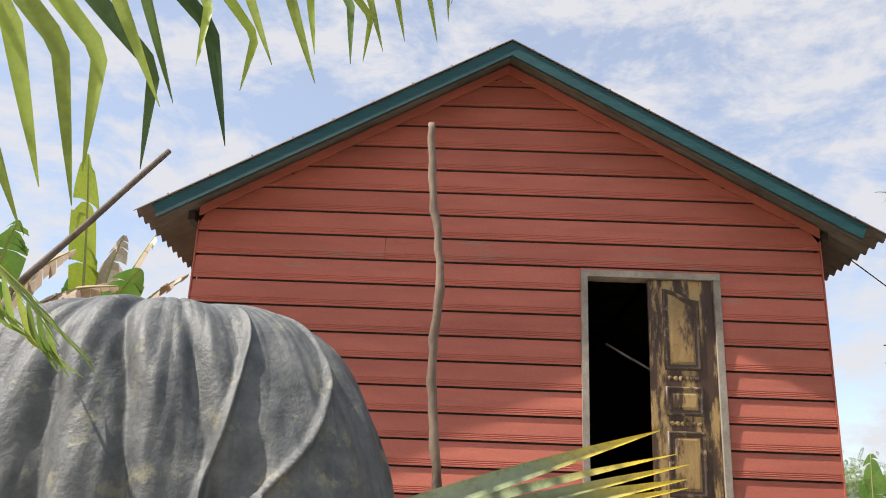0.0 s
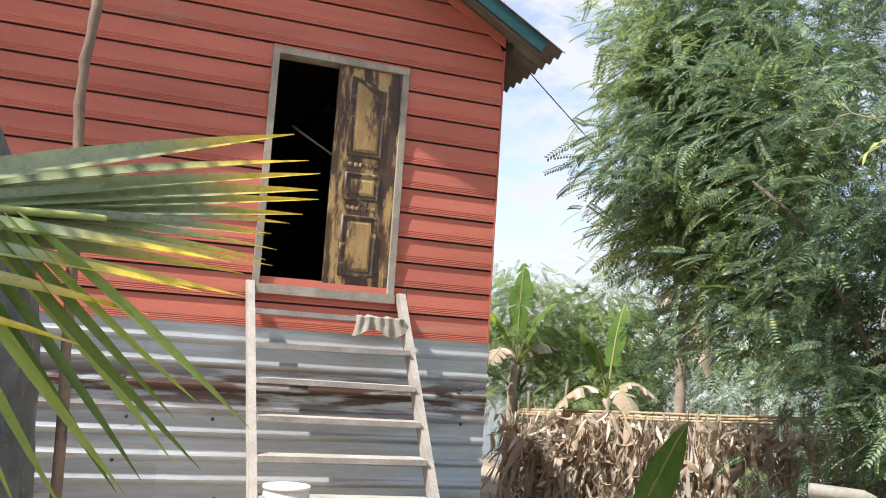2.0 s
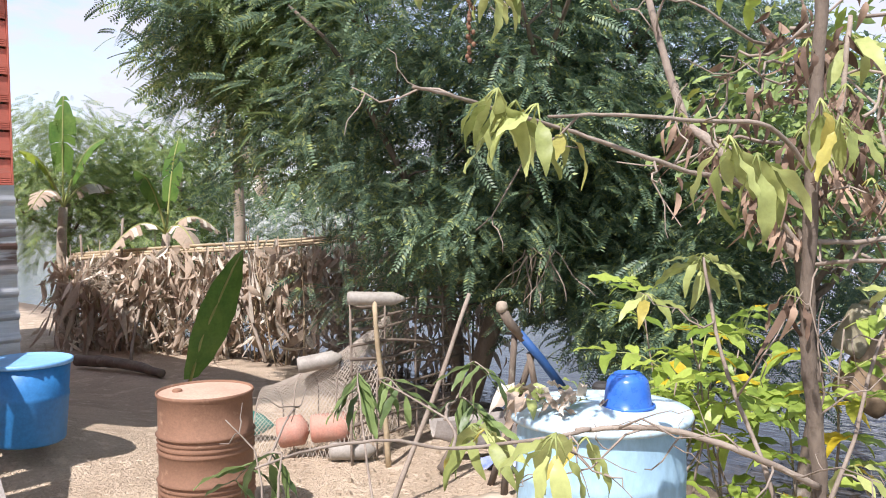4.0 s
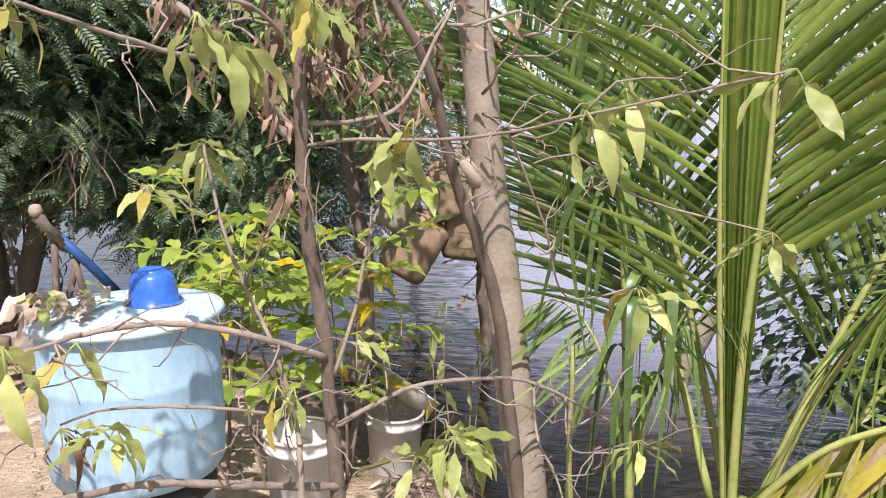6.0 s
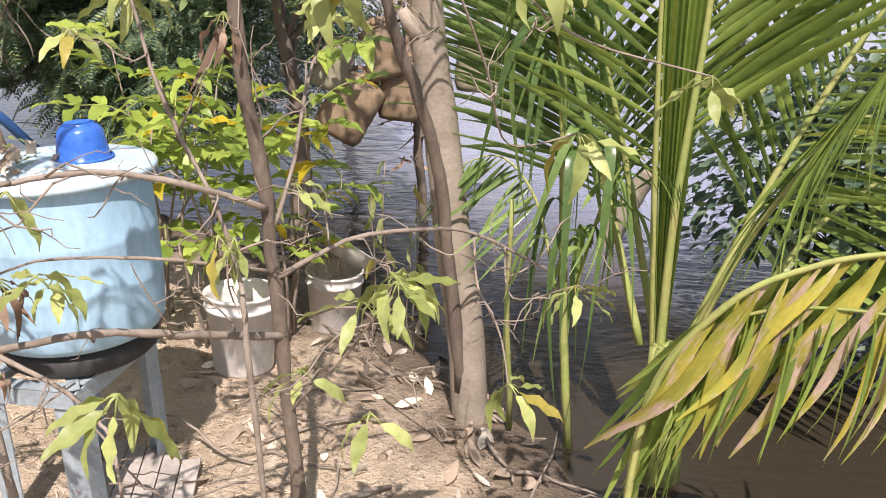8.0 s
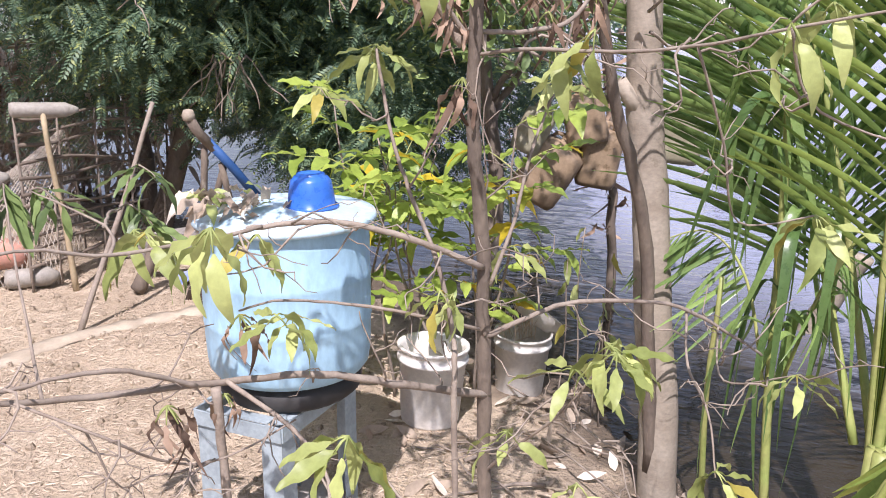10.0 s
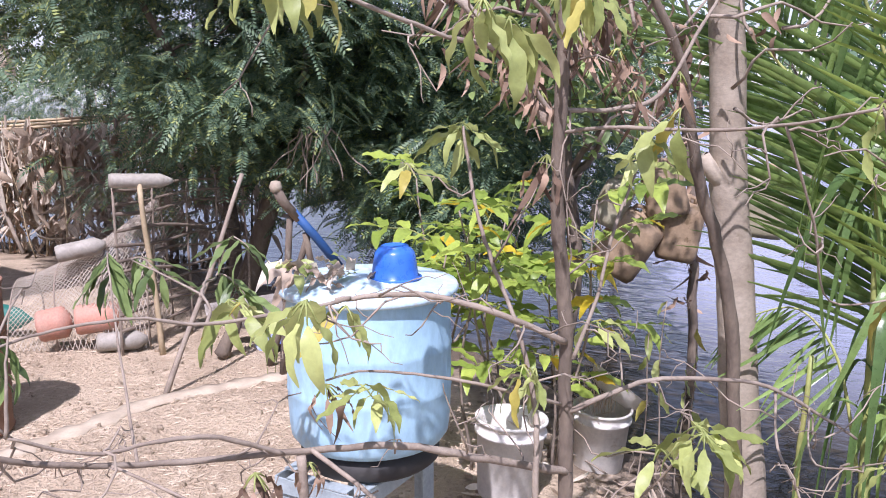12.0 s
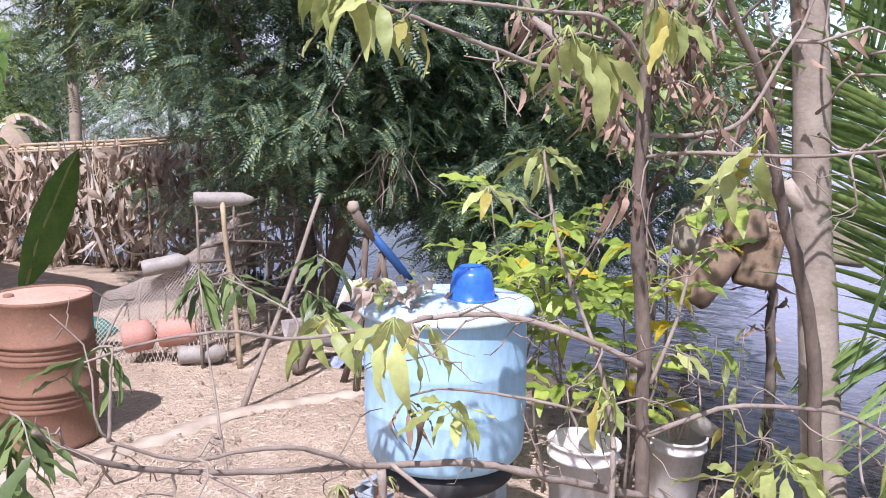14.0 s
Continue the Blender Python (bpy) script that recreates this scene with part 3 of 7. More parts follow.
def board(z, xa0, xa1, rising=False):
    g = Geo()
    pr = board_profile(EXPO)
    v = []
    for o, u in pr:
        zz = z + u
        l, r = xa0, xa1
        if rising:
            l, r = max(l, RIDGE_X - rake(zz, 0.07)), min(r, RIDGE_X + rake(zz, 0.07))
            if r < l:
                l = r = RIDGE_X
        v += [(l, FY - o, zz), (r, FY - o, zz)]
    k = len(pr)
    f = [(2 * i, 2 * i + 1, 2 * i + 3, 2 * i + 2) for i in range(k - 1)]
    g.add(v, f)
    # closed ends
    g.add([v[0], v[2 * k - 2], v[2 * k - 2], v[2]], [(0, 1, 3, 0)])
    g.add([v[1], v[2 * k - 1], v[2 * k - 1], v[3]], [(0, 3, 1, 0)])
    part("board", g, M_BOARD, front_wall, smooth=False)


z = RED_Z
row = 0
while z < 6.02:
    rising = z + EXPO > 4.60
    if z + 0.03 < DZ0 - 0.05 or z > DZ1 - 0.02:
        cut = board_rng.choice((-0.6, 1.83, 2.2, None, None))
        if row == 12:
            cut = 2.15
        if rising or cut is None:
            board(z, HX0, HX1, rising)
        else:
            board(z, HX0, cut - 0.0015, rising)
            board(z, cut + 0.0015, HX1, rising)
    else:
        top = z + EXPO
        board(z, HX0, DX0)
        board(z, DX1, HX1)
        if z < DZ0 < top:
            g = Geo().box(DX0, DX1, FY - 0.012, FY + 0.012, z, DZ0 - 0.07)
            part("board", g, M_BOARD, front_wall, smooth=False)
        if z < DZ1 < top:
            g = Geo().box(DX0, DX1, FY - 0.020, FY + 0.012, DZ1 + 0.002, top - 0.015)
            part("board", g, M_BOARD, front_wall, smooth=False)
    z += EXPO
    row += 1

# sloping trim under the roof on the gable
for sgn in (-1, 1):
    ends = RIDGE_X - HX0 if sgn < 0 else HX1 - RIDGE_X
    g = Geo()
    v = []
    for o in (0.037, 0.052):
        for off in (0.115, 0.03):
            for s in (0.0, 1.0):
                w = s * ends
                v.append((RIDGE_X + sgn * w, FY - o, RIDGE_Z - off - SLOPE * w))
    f = [(4, 5, 7, 6), (0, 1, 5, 4), (2, 6, 7, 3), (1, 3, 7, 5), (0, 4, 6, 2)]
    part("gable_trim", g.add(v, f), M_BOARD, house, smooth=False)

# roof sheets, corrugated down the slope, and the teal barge boards
EAVE_L, EAVE_R = -2.52, 3.28
for sgn, eave in ((-1, EAVE_L), (1, EAVE_R)):
    span = abs(eave - RIDGE_X)

    def roof_at(u, v, lift=0.0):
        y = 6.28 + u * (HY1 + 0.35 - 6.28)
        w = v * span
        return (RIDGE_X + sgn * w, y, RIDGE_Z - SLOPE * w + 0.020 * math.sin(2 * math.pi * y / 0.15) + lift)

    g = Geo()
    nv = 4
    g.grid(lambda u, v: roof_at(u, v, 0.0), 300, nv)
    g.grid(lambda u, v: roof_at(u, v, -0.008), 300, nv)
    k = 301
    g.add([roof_at(i / 300, 1.0) for i in range(k)] + [roof_at(i / 300, 1.0, -0.008) for i in range(k)], [(i, i + 1, k + i + 1, k + i) for i in range(k - 1)])
    g.add([roof_at(0, j / nv) for j in range(nv + 1)] + [roof_at(0, j / nv, -0.008) for j in range(nv + 1)], [(j, j + 1, nv + 2 + j, nv + 1 + j) for j in range(nv)])
    roof = part("roof", g, M_SHEET, house, "weathered grey corrugated roof sheets")
    g = Geo()
    end = abs((-2.39 if sgn < 0 else 3.12) - RIDGE_X)
    v = []
    for y in (6.295, 6.325):
        for off in (0.155, 0.028):
            for w in (0.0, end - (0.0 if off < 0.1 else 0.05)):
                v.append((RIDGE_X + sgn * w, y, RIDGE_Z - off - SLOPE * w))
    f = [(0, 1, 3, 2), (4, 6, 7, 5), (0, 4, 5, 1), (2, 3, 7, 6), (1, 5, 7, 3), (0, 2, 6, 4)]
    part("barge_board", g.add(v, f), M_TEAL, house, "dark teal painted barge board", smooth=False)
    # purlins under the sheets
    for w in (0.12, 0.95, 1.8, span - 0.32):
        x, zz = RIDGE_X + sgn * w, RIDGE_Z - SLOPE * w
        g = Geo().box(-0.025, 0.025, FY - 0.03, HY1, -0.105, -0.032, Matrix.Translation((x, 0, zz)))
        part("purlin", g, M_SHADEWOOD, house, smooth=False)
    # hook bolts along the edge of the roof
    for k in range(9):
        w = 0.18 + k * (span - 0.4) / 8
        g = Geo().lathe([(0.011, 0.0), (0.012, 0.02), (0.004, 0.035)], (RIDGE_X + sgn * w, 6.36, RIDGE_Z - SLOPE * w + 0.012), 6)
        part("roof_bolt", g, M_RUST, house)
# corner strips
for x in (HX0 - 0.014, HX1 + 0.002):
    g = Geo().box(x, x + 0.012, FY - 0.022, FY + 0.10, RED_Z, 4.66)
    part("corner_strip", g, M_BOARD, house, smooth=False)

# doorway: frame, sill, the one closed leaf
g = Geo()
door_frame = part("door_frame", Geo().box(DX0, DX0 + 0.052, FY - 0.042, FY + 0.11, DZ0, DZ1 - 0.053), M_FRAMEWOOD, house, "bare grey wooden door frame", smooth=False)
part("jamb", Geo().box(DX1 - 0.052, DX1, FY - 0.042, FY + 0.11, DZ0, DZ1 - 0.053), M_FRAMEWOOD, door_frame, smooth=False)
part("head", Geo().box(DX0, DX1, FY - 0.042, FY + 0.11, DZ1 - 0.052, DZ1), M_FRAMEWOOD, door_frame, smooth=False)
part("sill", Geo().box(DX0 - 0.01, DX1 + 0.01, FY - 0.05, FY + 0.11, DZ0 - 0.072, DZ0 - 0.001), M_FRAMEWOOD, door_frame, smooth=False)
LX0, LX1, LZ0, LZ1, LY = 1.515, DX1 - 0.055, DZ0 + 0.006, DZ1 - 0.056, FY - 0.005
door = part("door", Geo().box(LX0, LX1, LY, LY + 0.035, LZ0, LZ1), M_DOOR, house, "closed panelled door leaf with worn brown varnish", smooth=False)


def raised_panel(x0, x1, z0, z1, arch=0.0, rim=True):
    """A moulded frame and a raised field; arch lifts the top edge in a wave."""

    def edge(inset):
        n = 10
        a, b = x0 + inset, x1 - inset
        top = [(a + (b - a) * i / n, z1 - inset + arch * (0.5 + 0.5 * math.cos(math.pi * i / n)) - arch * 0.5) for i in range(n + 1)]
        return [(b, z0 + inset), (a, z0 + inset)] + top

    loops = [(0.0, 0.0), (0.006, 0.014), (0.018, 0.016), (0.028, 0.002), (0.046, 0.001)] if rim else [(0.046, 0.001), (0.062, 0.014), (0.068, 0.015)]
    g = Geo()
    rings = [[(x, LY - d, z) for x, z in edge(i)] for i, d in loops]
    k = len(rings[0])
    g.add([p for r in rings for p in r], [(j * k + i, j * k + (i + 1) % k, (j + 1) * k + (i + 1) % k, (j + 1) * k + i) for j in range(len(rings) - 1) for i in range(k)])
    if rim:
        return g
    inner = rings[-1]
    c = (sum(p[0] for p in inner) / k, inner[0][1], sum(p[2] for p in inner) / k)
    g.add(list(inner) + [c], [(i, (i + 1) % k, k, i) for i in range(k)])
    return g


px0, px1 = 1.625, 1.915
for z0, z1, arch, m in ((LZ0 + 1.06, LZ1 - 0.115, 0.09, M_DOORP), (LZ0 + 0.71, LZ0 + 0.935, 0.0, M_DOOR), (LZ0 + 0.11, LZ0 + 0.595, 0.0, M_DOORP)):
    part("moulding", raised_panel(px0, px1, z0, z1, arch), M_DOORRIM, door)
    part("panel", raised_panel(px0, px1, z0, z1, arch, False), m, door)
for zc in (LZ0 + 0.998, LZ0 + 0.652):
    for k in range(6):
        x = px0 + 0.02 + (px1 - px0 - 0.04) * (k + 0.5) / 6
        g = Geo().lathe([(0.0, 0.0), (0.021, 0.001), (0.016, 0.004), (0.003, 0.006)], (x, LY, zc), 8, Matrix.Rotation(math.pi / 2, 4, "X"))
        part("carved_boss", g, M_DOOR, door)
# a stick leaning inside the dark room
solid("stick", Geo().tube(bent((1.26, 7.2, 3.86), (1.66, 6.97, 3.56), 0.0, 5, 0.004), 0.011, 0.009, 6), M_TWIG, (1.66, 6.97, 3.56), "thin bare stick inside the dark doorway", "stick")

# zinc sheets of the base: ribs run level
def zinc(x0, x1, z0, z1, out):
    g = Geo()
    pitch = 0.168
    zs, ys = [], []
    z = z0
    while z < z1 - 1e-6:
        for du, o in ((0.0, 0.0), (0.045, 0.002), (0.090, 0.0), (0.108, 0.018), (0.119, 0.026), (0.135, 0.027), (0.146, 0.020), (0.158, 0.004)):
            if z + du <= z1:
                zs.append(z + du), ys.append(o)
        z += pitch
    zs.append(z1), ys.append(0.0)
    nx = 24
    v = []
    for zz, o in zip(zs, ys):
        for i in range(nx + 1):
            x = x0 + (x1 - x0) * i / nx
            v.append((x, FY - out - o - 0.006 * noise.noise((x * 1.1, zz * 2.0, out * 90)), zz + 0.004 * noise.noise((x * 0.9, zz, 5))))
    f = [(j * (nx + 1) + i, j * (nx + 1) + i + 1, (j + 1) * (nx + 1) + i + 1, (j + 1) * (nx + 1) + i) for j in range(len(zs) - 1) for i in range(nx)]
    return g.add(v, f)


skirt = part("base_lining", Geo().box(HX0 + 0.03, HX1 - 0.03, FY + 0.025, FY + 0.06, 0.15, RED_Z), M_SHADEWOOD, house, smooth=False)
for x0, x1, z0, z1, out in ((HX0, 0.35, 1.255, RED_Z + 0.03, 0.004), (0.30, HX1 + 0.02, 1.255, RED_Z + 0.03, 0.008), (HX0, 0.52, 0.245, 1.33, 0.010), (0.44, HX1 + 0.02, 0.245, 1.33, 0.014)):
    part("zinc_sheet", zinc(x0, x1, z0, z1, out), M_ZINC, skirt, "grey zinc sheet with rust streaks", smooth=False)
srng = random.Random(8)
for k in range(26):
    x, zz = srng.choice((-0.7, 0.15, 0.85, 1.45, 2.05, 2.75)) + srng.uniform(-0.06, 0.06), 2.07 - 0.29 * srng.randint(0, 6) + srng.uniform(-0.03, 0.03)
    part("nail_cap", Geo().lathe([(0.014, 0.0), (0.012, 0.006), (0.003, 0.010)], (x, FY - 0.017, zz), 8, Matrix.Rotation(math.pi / 2, 4, "X")), M_BLACK, skirt)

# ---- the stair to the door ----
stair = thing("stair", (1.55, 5.2, 0.35), "weathered grey wooden stair with open treads", "stair")
TOP, LOW = Vector((0, 6.66, 2.51)), Vector((0, 4.98, 0.36))


def stringer(x, thick=0.05, deep=0.13):
    g = Geo()
    d = Vector((0, deep * 0.5, 0))
    v = []
    for xx in (x - thick / 2, x + thick / 2):
        for p in (LOW, TOP):
            for s in (-1, 1):
                v.append((xx + random.uniform(-0.004, 0.004), p.y + s * d.y, p.z))
    return g.add(v, [(0, 1, 3, 2), (4, 6, 7, 5), (0, 2, 6, 4), (1, 5, 7, 3), (2, 3, 7, 6), (0, 4, 5, 1)])


for x in (0.96, 2.13):
    part("stringer", stringer(x), M_GREYWOOD, stair, smooth=False)
TREADS = (2.28, 2.045, 1.805, 1.57, 1.34, 1.11, 0.885, 0.66)
for zz in TREADS:
    s = (zz - LOW.z) / (TOP.z - LOW.z)
    y = LOW.y + s * (TOP.y - LOW.y)
    g = Geo().box(-0.545, 0.565, -0.10, 0.085, -0.018, 0.018, pose(1.535, y, zz, 0, srng.uniform(-0.8, 0.8), srng.uniform(-0.6, 0.6)))
    part("tread", g, M_GREYWOOD, stair, smooth=False)


# ---- plants ----
def turned(pos, yaw, pitch, roll, size):
    """Matrices that lay +x along yaw and pitch, for arrays."""
    cy, sy, cp, sp, cr, sr = np.cos(yaw), np.sin(yaw), np.cos(pitch), np.sin(pitch), np.cos(roll), np.sin(roll)
    x = np.stack([cp * cy, cp * sy, sp], -1)
    y0 = np.stack([-sy, cy, 0 * sy], -1)
    z0 = np.cross(x, y0)
    y = y0 * cr[:, None] + z0 * sr[:, None]
    z = np.cross(x, y)
    m = np.zeros((len(pos), 4, 4))
    for k, a in enumerate((x, y, z)):
        m[:, :3, k] = a * size[:, None]
    m[:, :3, 3], m[:, 3, 3] = pos, 1
    return m


def pinnate(pairs=10, length=0.26, leaf=0.055, wide=0.017, droop=0.25):
    """A compound leaf along +x with pairs of small leaflets: verts and quads."""
    v, f = [], []

    def at(s):
        return np.array((length * s, 0, -length * droop * s * s))

    for i in range(4):
        a, b = at(i / 4), at((i + 1) / 4)
        k = len(v)
        v += [a + (0, -0.0016, 0), a + (0, 0.0016, 0), b + (0, 0.0012, 0), b + (0, -0.0012, 0)]
        f.append((k, k + 1, k + 2, k + 3))
    for i in range(pairs):
        s = 0.12 + 0.88 * i / (pairs - 1)
        c = at(s)
        z = leaf * (1 - 0.45 * abs(s - 0.5))
        for sg in (-1, 1):
            d = np.array((0.45, sg * 0.85, -0.28))
            d /= np.linalg.norm(d)
            e = np.array((0.85, -sg * 0.45, 0.0)) * wide * 0.5
            k = len(v)
            v += [c, c + d * z * 0.45 - e, c + d * z, c + d * z * 0.5 + e]
            f.append((k, k + 1, k + 2, k + 3))
    return np.array(v), np.array(f)


def crown(geo, rng, centre, radii, clumps, per, clump_r, shape, low=-1.0, hollow=0.45, holes=0.0, size=(0.75, 1.25), droop=-0.25):
    """Clumps of leaves through an uneven ellipsoid."""
    pos, yaw, pitch = [], [], []
    c, rad = np.array(centre), np.array(radii)
    made = 0
    while made < clumps:
        u = rng.normal(size=3)
        u /= np.linalg.norm(u)
        if u[2] < low:
            continue
        lump = 1.0 + 0.28 * noise.noise(Vector(u * 2.3) + Vector(centre)) + 0.15 * noise.noise(Vector(u * 6.1))
        if holes and noise.noise(Vector(u * 3.7) + Vector((5, 2, centre[0]))) > holes:
            continue
        r = rng.uniform(hollow ** 2, 1.0) ** 0.5 * lump
        p = c + u * rad * r
        q = p + rng.normal(size=(per, 3)) * clump_r * np.array((1, 1, 0.55))
        pos.append(q)
        out = q - c
        yaw.append(np.arctan2(out[:, 1], out[:, 0]) + rng.normal(size=per) * 0.9)
        pitch.append(rng.normal(size=per) * 0.35 + droop)
        made += 1
    pos, yaw, pitch = np.concatenate(pos), np.concatenate(yaw), np.concatenate(pitch)
    keep = np.linalg.norm((pos - c) / rad, axis=1) < 1.14
    pos, yaw, pitch = pos[keep], yaw[keep], pitch[keep]
    geo.many(*shape, turned(pos, yaw, pitch, rng.normal(size=len(pos)) * 0.5, rng.uniform(*size, size=len(pos))))
    return geo


def limbs(geo, rng, base, top, r, forks, reach, n=9):
    """A trunk and limbs that fork off its upper part."""
    line = bent(base, top, 0, n, 0.10, rng)
    geo.tube(line, r, r * 0.55, 10, 0.05, rng)
    for k in range(forks):
        p = line[rng.randint(n // 2, n)]
        a = 2 * math.pi * (k + rng.random() * 0.7) / forks
        e = p + Vector((math.cos(a) * reach[0], math.sin(a) * reach[1], reach[2] * rng.uniform(0.3, 1.0)))
        sub = bent(p, e, -0.15, 7, 0.12, rng)
        geo.tube(sub, r * 0.42, r * 0.12, 7, 0.06, rng)
        for _ in range(4):
            s = sub[rng.randint(3, 6)]
            geo.tube(bent(s, s + Vector((rng.uniform(-1, 1), rng.uniform(-1, 1), rng.uniform(-0.4, 0.9))) * reach[0] * 0.4, 0, 5, 0.05, rng), r * 0.13, r * 0.04, 5, 0, rng)
    return geo


# the large feathery tree on the bank
rng, nrg = random.Random(11), np.random.default_rng(11)
big_tree = thing("tree", (6.25, 5.3, 0.0), "large dense tree with feathery dark green leaves beside the water", "tree")
g = Geo()
limbs(g, rng, (6.25, 5.35, -0.1), (6.95, 4.75, 2.4), 0.105, 8, (1.9, 1.9, 2.6))
g.tube(bent((6.25, 5.35, -0.1), (7.3, 6.4, 3.1), 0, 8, 0.1, rng), 0.07, 0.045, 9, 0.05, rng)
part("trunk", g, M_BARK, big_tree)
g = Geo()
FEATHER = pinnate(11, 0.33, 0.066, 0.0255, 0.30)
crown(g, nrg, (6.95, 6.0, 4.3), (2.95, 2.75, 3.4), 430, 32, 0.26, FEATHER, hollow=0.55, holes=0.42, size=(0.55, 1.0))
crown(g, nrg, (6.6, 4.9, 2.6), (1.7, 1.3, 1.5), 120, 34, 0.24, FEATHER, hollow=0.5, size=(0.5, 0.95))
crown(g, nrg, (7.9, 4.4, 3.3), (1.8, 1.5, 2.4), 130, 34, 0.25, FEATHER, hollow=0.5, size=(0.5, 0.95))
crown(g, nrg, (8.3, 3.3, 1.9), (1.3, 1.3, 1.75), 130, 34, 0.24, FEATHER, hollow=0.4, size=(0.5, 0.95))
crown(g, nrg, (7.5, 4.3, 1.55), (1.5, 1.2, 1.05), 95, 34, 0.24, FEATHER, hollow=0.2, size=(0.5, 0.95))
crown(g, nrg, (7.4, 5.5, 1.95), (1.3, 1.1, 0.75), 75, 34, 0.24, FEATHER, hollow=0.2, size=(0.5, 0.95))
crown(g, nrg, (6.9, 4.7, 1.65), (0.9, 0.8, 0.65), 50, 34, 0.22, FEATHER, hollow=0.2, size=(0.5, 0.9))
crown(g, nrg, (7.0, 3.5, 1.05), (0.8, 0.7, 0.85), 55, 34, 0.20, FEATHER, hollow=0.2, size=(0.5, 0.9))
part("crown", g, M_TREELEAF, big_tree, "dark green feathery foliage")
g = Geo()
crown(g, nrg, (5.8, 6.5, 3.3), (1.0, 1.1, 1.2), 26, 24, 0.25, FEATHER, hollow=0.5)
crown(g, nrg, (5.35, 7.5, 5.1), (1.15, 0.7, 1.9), 74, 30, 0.20, FEATHER, hollow=0.1, droop=-0.4, size=(0.6, 1.0))
crown(g, nrg, (5.2, 7.5, 3.7), (0.9, 0.6, 0.6), 16, 26, 0.20, FEATHER, hollow=0.1, droop=-0.4)
crown(g, nrg, (5.5, 6.9, 4.3), (1.3, 1.2, 2.0), 70, 28, 0.24, FEATHER, hollow=0.5, size=(0.55, 1.0))
part("crown", g, M_SUNSIDELEAF, big_tree, "yellow-green feathery foliage in a sunlit tone")

# dead twigs hanging in the shade under the crown
for k in range(16):
    p = Vector((5.85, 4.10, 1.62)) + Vector((rng.uniform(-0.12, 0.12), rng.uniform(-0.2, 0.2), rng.uniform(-0.05, 0.05)))
    e = p + Vector((rng.uniform(-0.15, 0.15), rng.uniform(-0.35, 0.35), -rng.uniform(0.25, 0.6)))
    part("dead_twig", Geo().tube(bent(p, e, 0, 6, 0.03, rng), 0.008, 0.004, 5, 0.2, rng), M_TWIG, big_tree)

# smaller trees and bushes beyond
FINE = pinnate(8, 0.22, 0.05, 0.017, 0.25)
OVAL = blade(0.12, 0.05, 3, 0.25, 0.25)
for name, base, h, r, n, shape, m, lab in (
    ("tree", (6.3, 13.6), 2.45, (1.25, 1.2, 1.25), 110, FINE, M_FARLEAF, "light green feathery tree behind the banana fence"),
    ("tree", (7.9, 13.2), 2.4, (1.35, 1.1, 1.45), 120, FINE, M_FARLEAF, "light green feathery tree behind the banana fence"),
    ("bush", (7.2, 12.7), 1.15, (1.4, 0.8, 0.95), 90, FINE, M_FARLEAF, "low light green bush behind the banana fence"),
    ("bush", (9.2, 11.5), 1.6, (1.8, 1.3, 1.6), 90, FINE, M_TREELEAF, "green bush standing at the edge of the flood water"),
    ("bush", (11.8, 3.6), 2.9, (1.5, 1.5, 1.9), 90, OVAL, M_TREELEAF, "dark green tree standing out in the flood water"),
    ("bush", (12.6, 1.2), 3.9, (1.9, 2.0, 2.3), 120, OVAL, M_TREELEAF, "dark green tree standing out in the flood water"),
    ("bush", (11.9, -1.4), 3.4, (1.9, 2.0, 2.6), 130, OVAL, M_TREELEAF, "dark green tree standing out in the flood water"),
    ("bush", (10.4, -4.0), 2.4, (1.8, 1.8, 2.4), 110, OVAL, M_TREELEAF, "dark green tree standing out in the flood water"),
    ("bush", (5.5, -1.9), 0.9, (0.9, 1.1, 1.1), 75, OVAL, M_TREELEAF, "dark green bush at the water behind the palm"),
    ("bush", (5.1, -2.75), 0.9, (1.1, 1.0, 1.2), 95, OVAL, M_TREELEAF, "dark green bush at the water behind the palm"),
    ("tree", (6.35, 2.3), 2.35, (0.85, 0.8, 0.95), 55, OVAL, M_FARLEAF, "small leafy tree at the water behind the jerrycans"),
    ("bush", (5.6, -1.15), 0.75, (0.7, 0.75, 0.75), 60, OVAL, M_TREELEAF, "dark green bush at the water behind the palm"),
    ("bush", (5.2, -1.75), 0.8, (0.8, 0.8, 0.95), 75, OVAL, M_TREELEAF, "dark green bush at the water behind the palm"),
    ("bush", (7.5, -5.2), 2.0, (1.8, 1.6, 2.2), 90, OVAL, M_FARLEAF, "green bush at the water behind the palm"),
    ("tree", (-5.2, 9.2), 2.2, (1.6, 1.4, 1.9), 60, OVAL, M_FARLEAF, "green bush behind the covered heap"),
):
    t = thing(name, (base[0], base[1], -0.2), lab, name, "trees beyond")
    g = limbs(Geo(), rng, (base[0], base[1], -0.6), (base[0] + 0.2, base[1], h), 0.07, 5, (r[0] * 0.7, r[1] * 0.7, r[2] * 0.7))
    part("trunk", g, M_BARK, t)
    g = crown(Geo(), nrg, (base[0], base[1], h), r, n, 30, 0.24, shape, hollow=0.25, holes=0.25 if shape is OVAL else 0.6)
    part("crown", g, m, t)
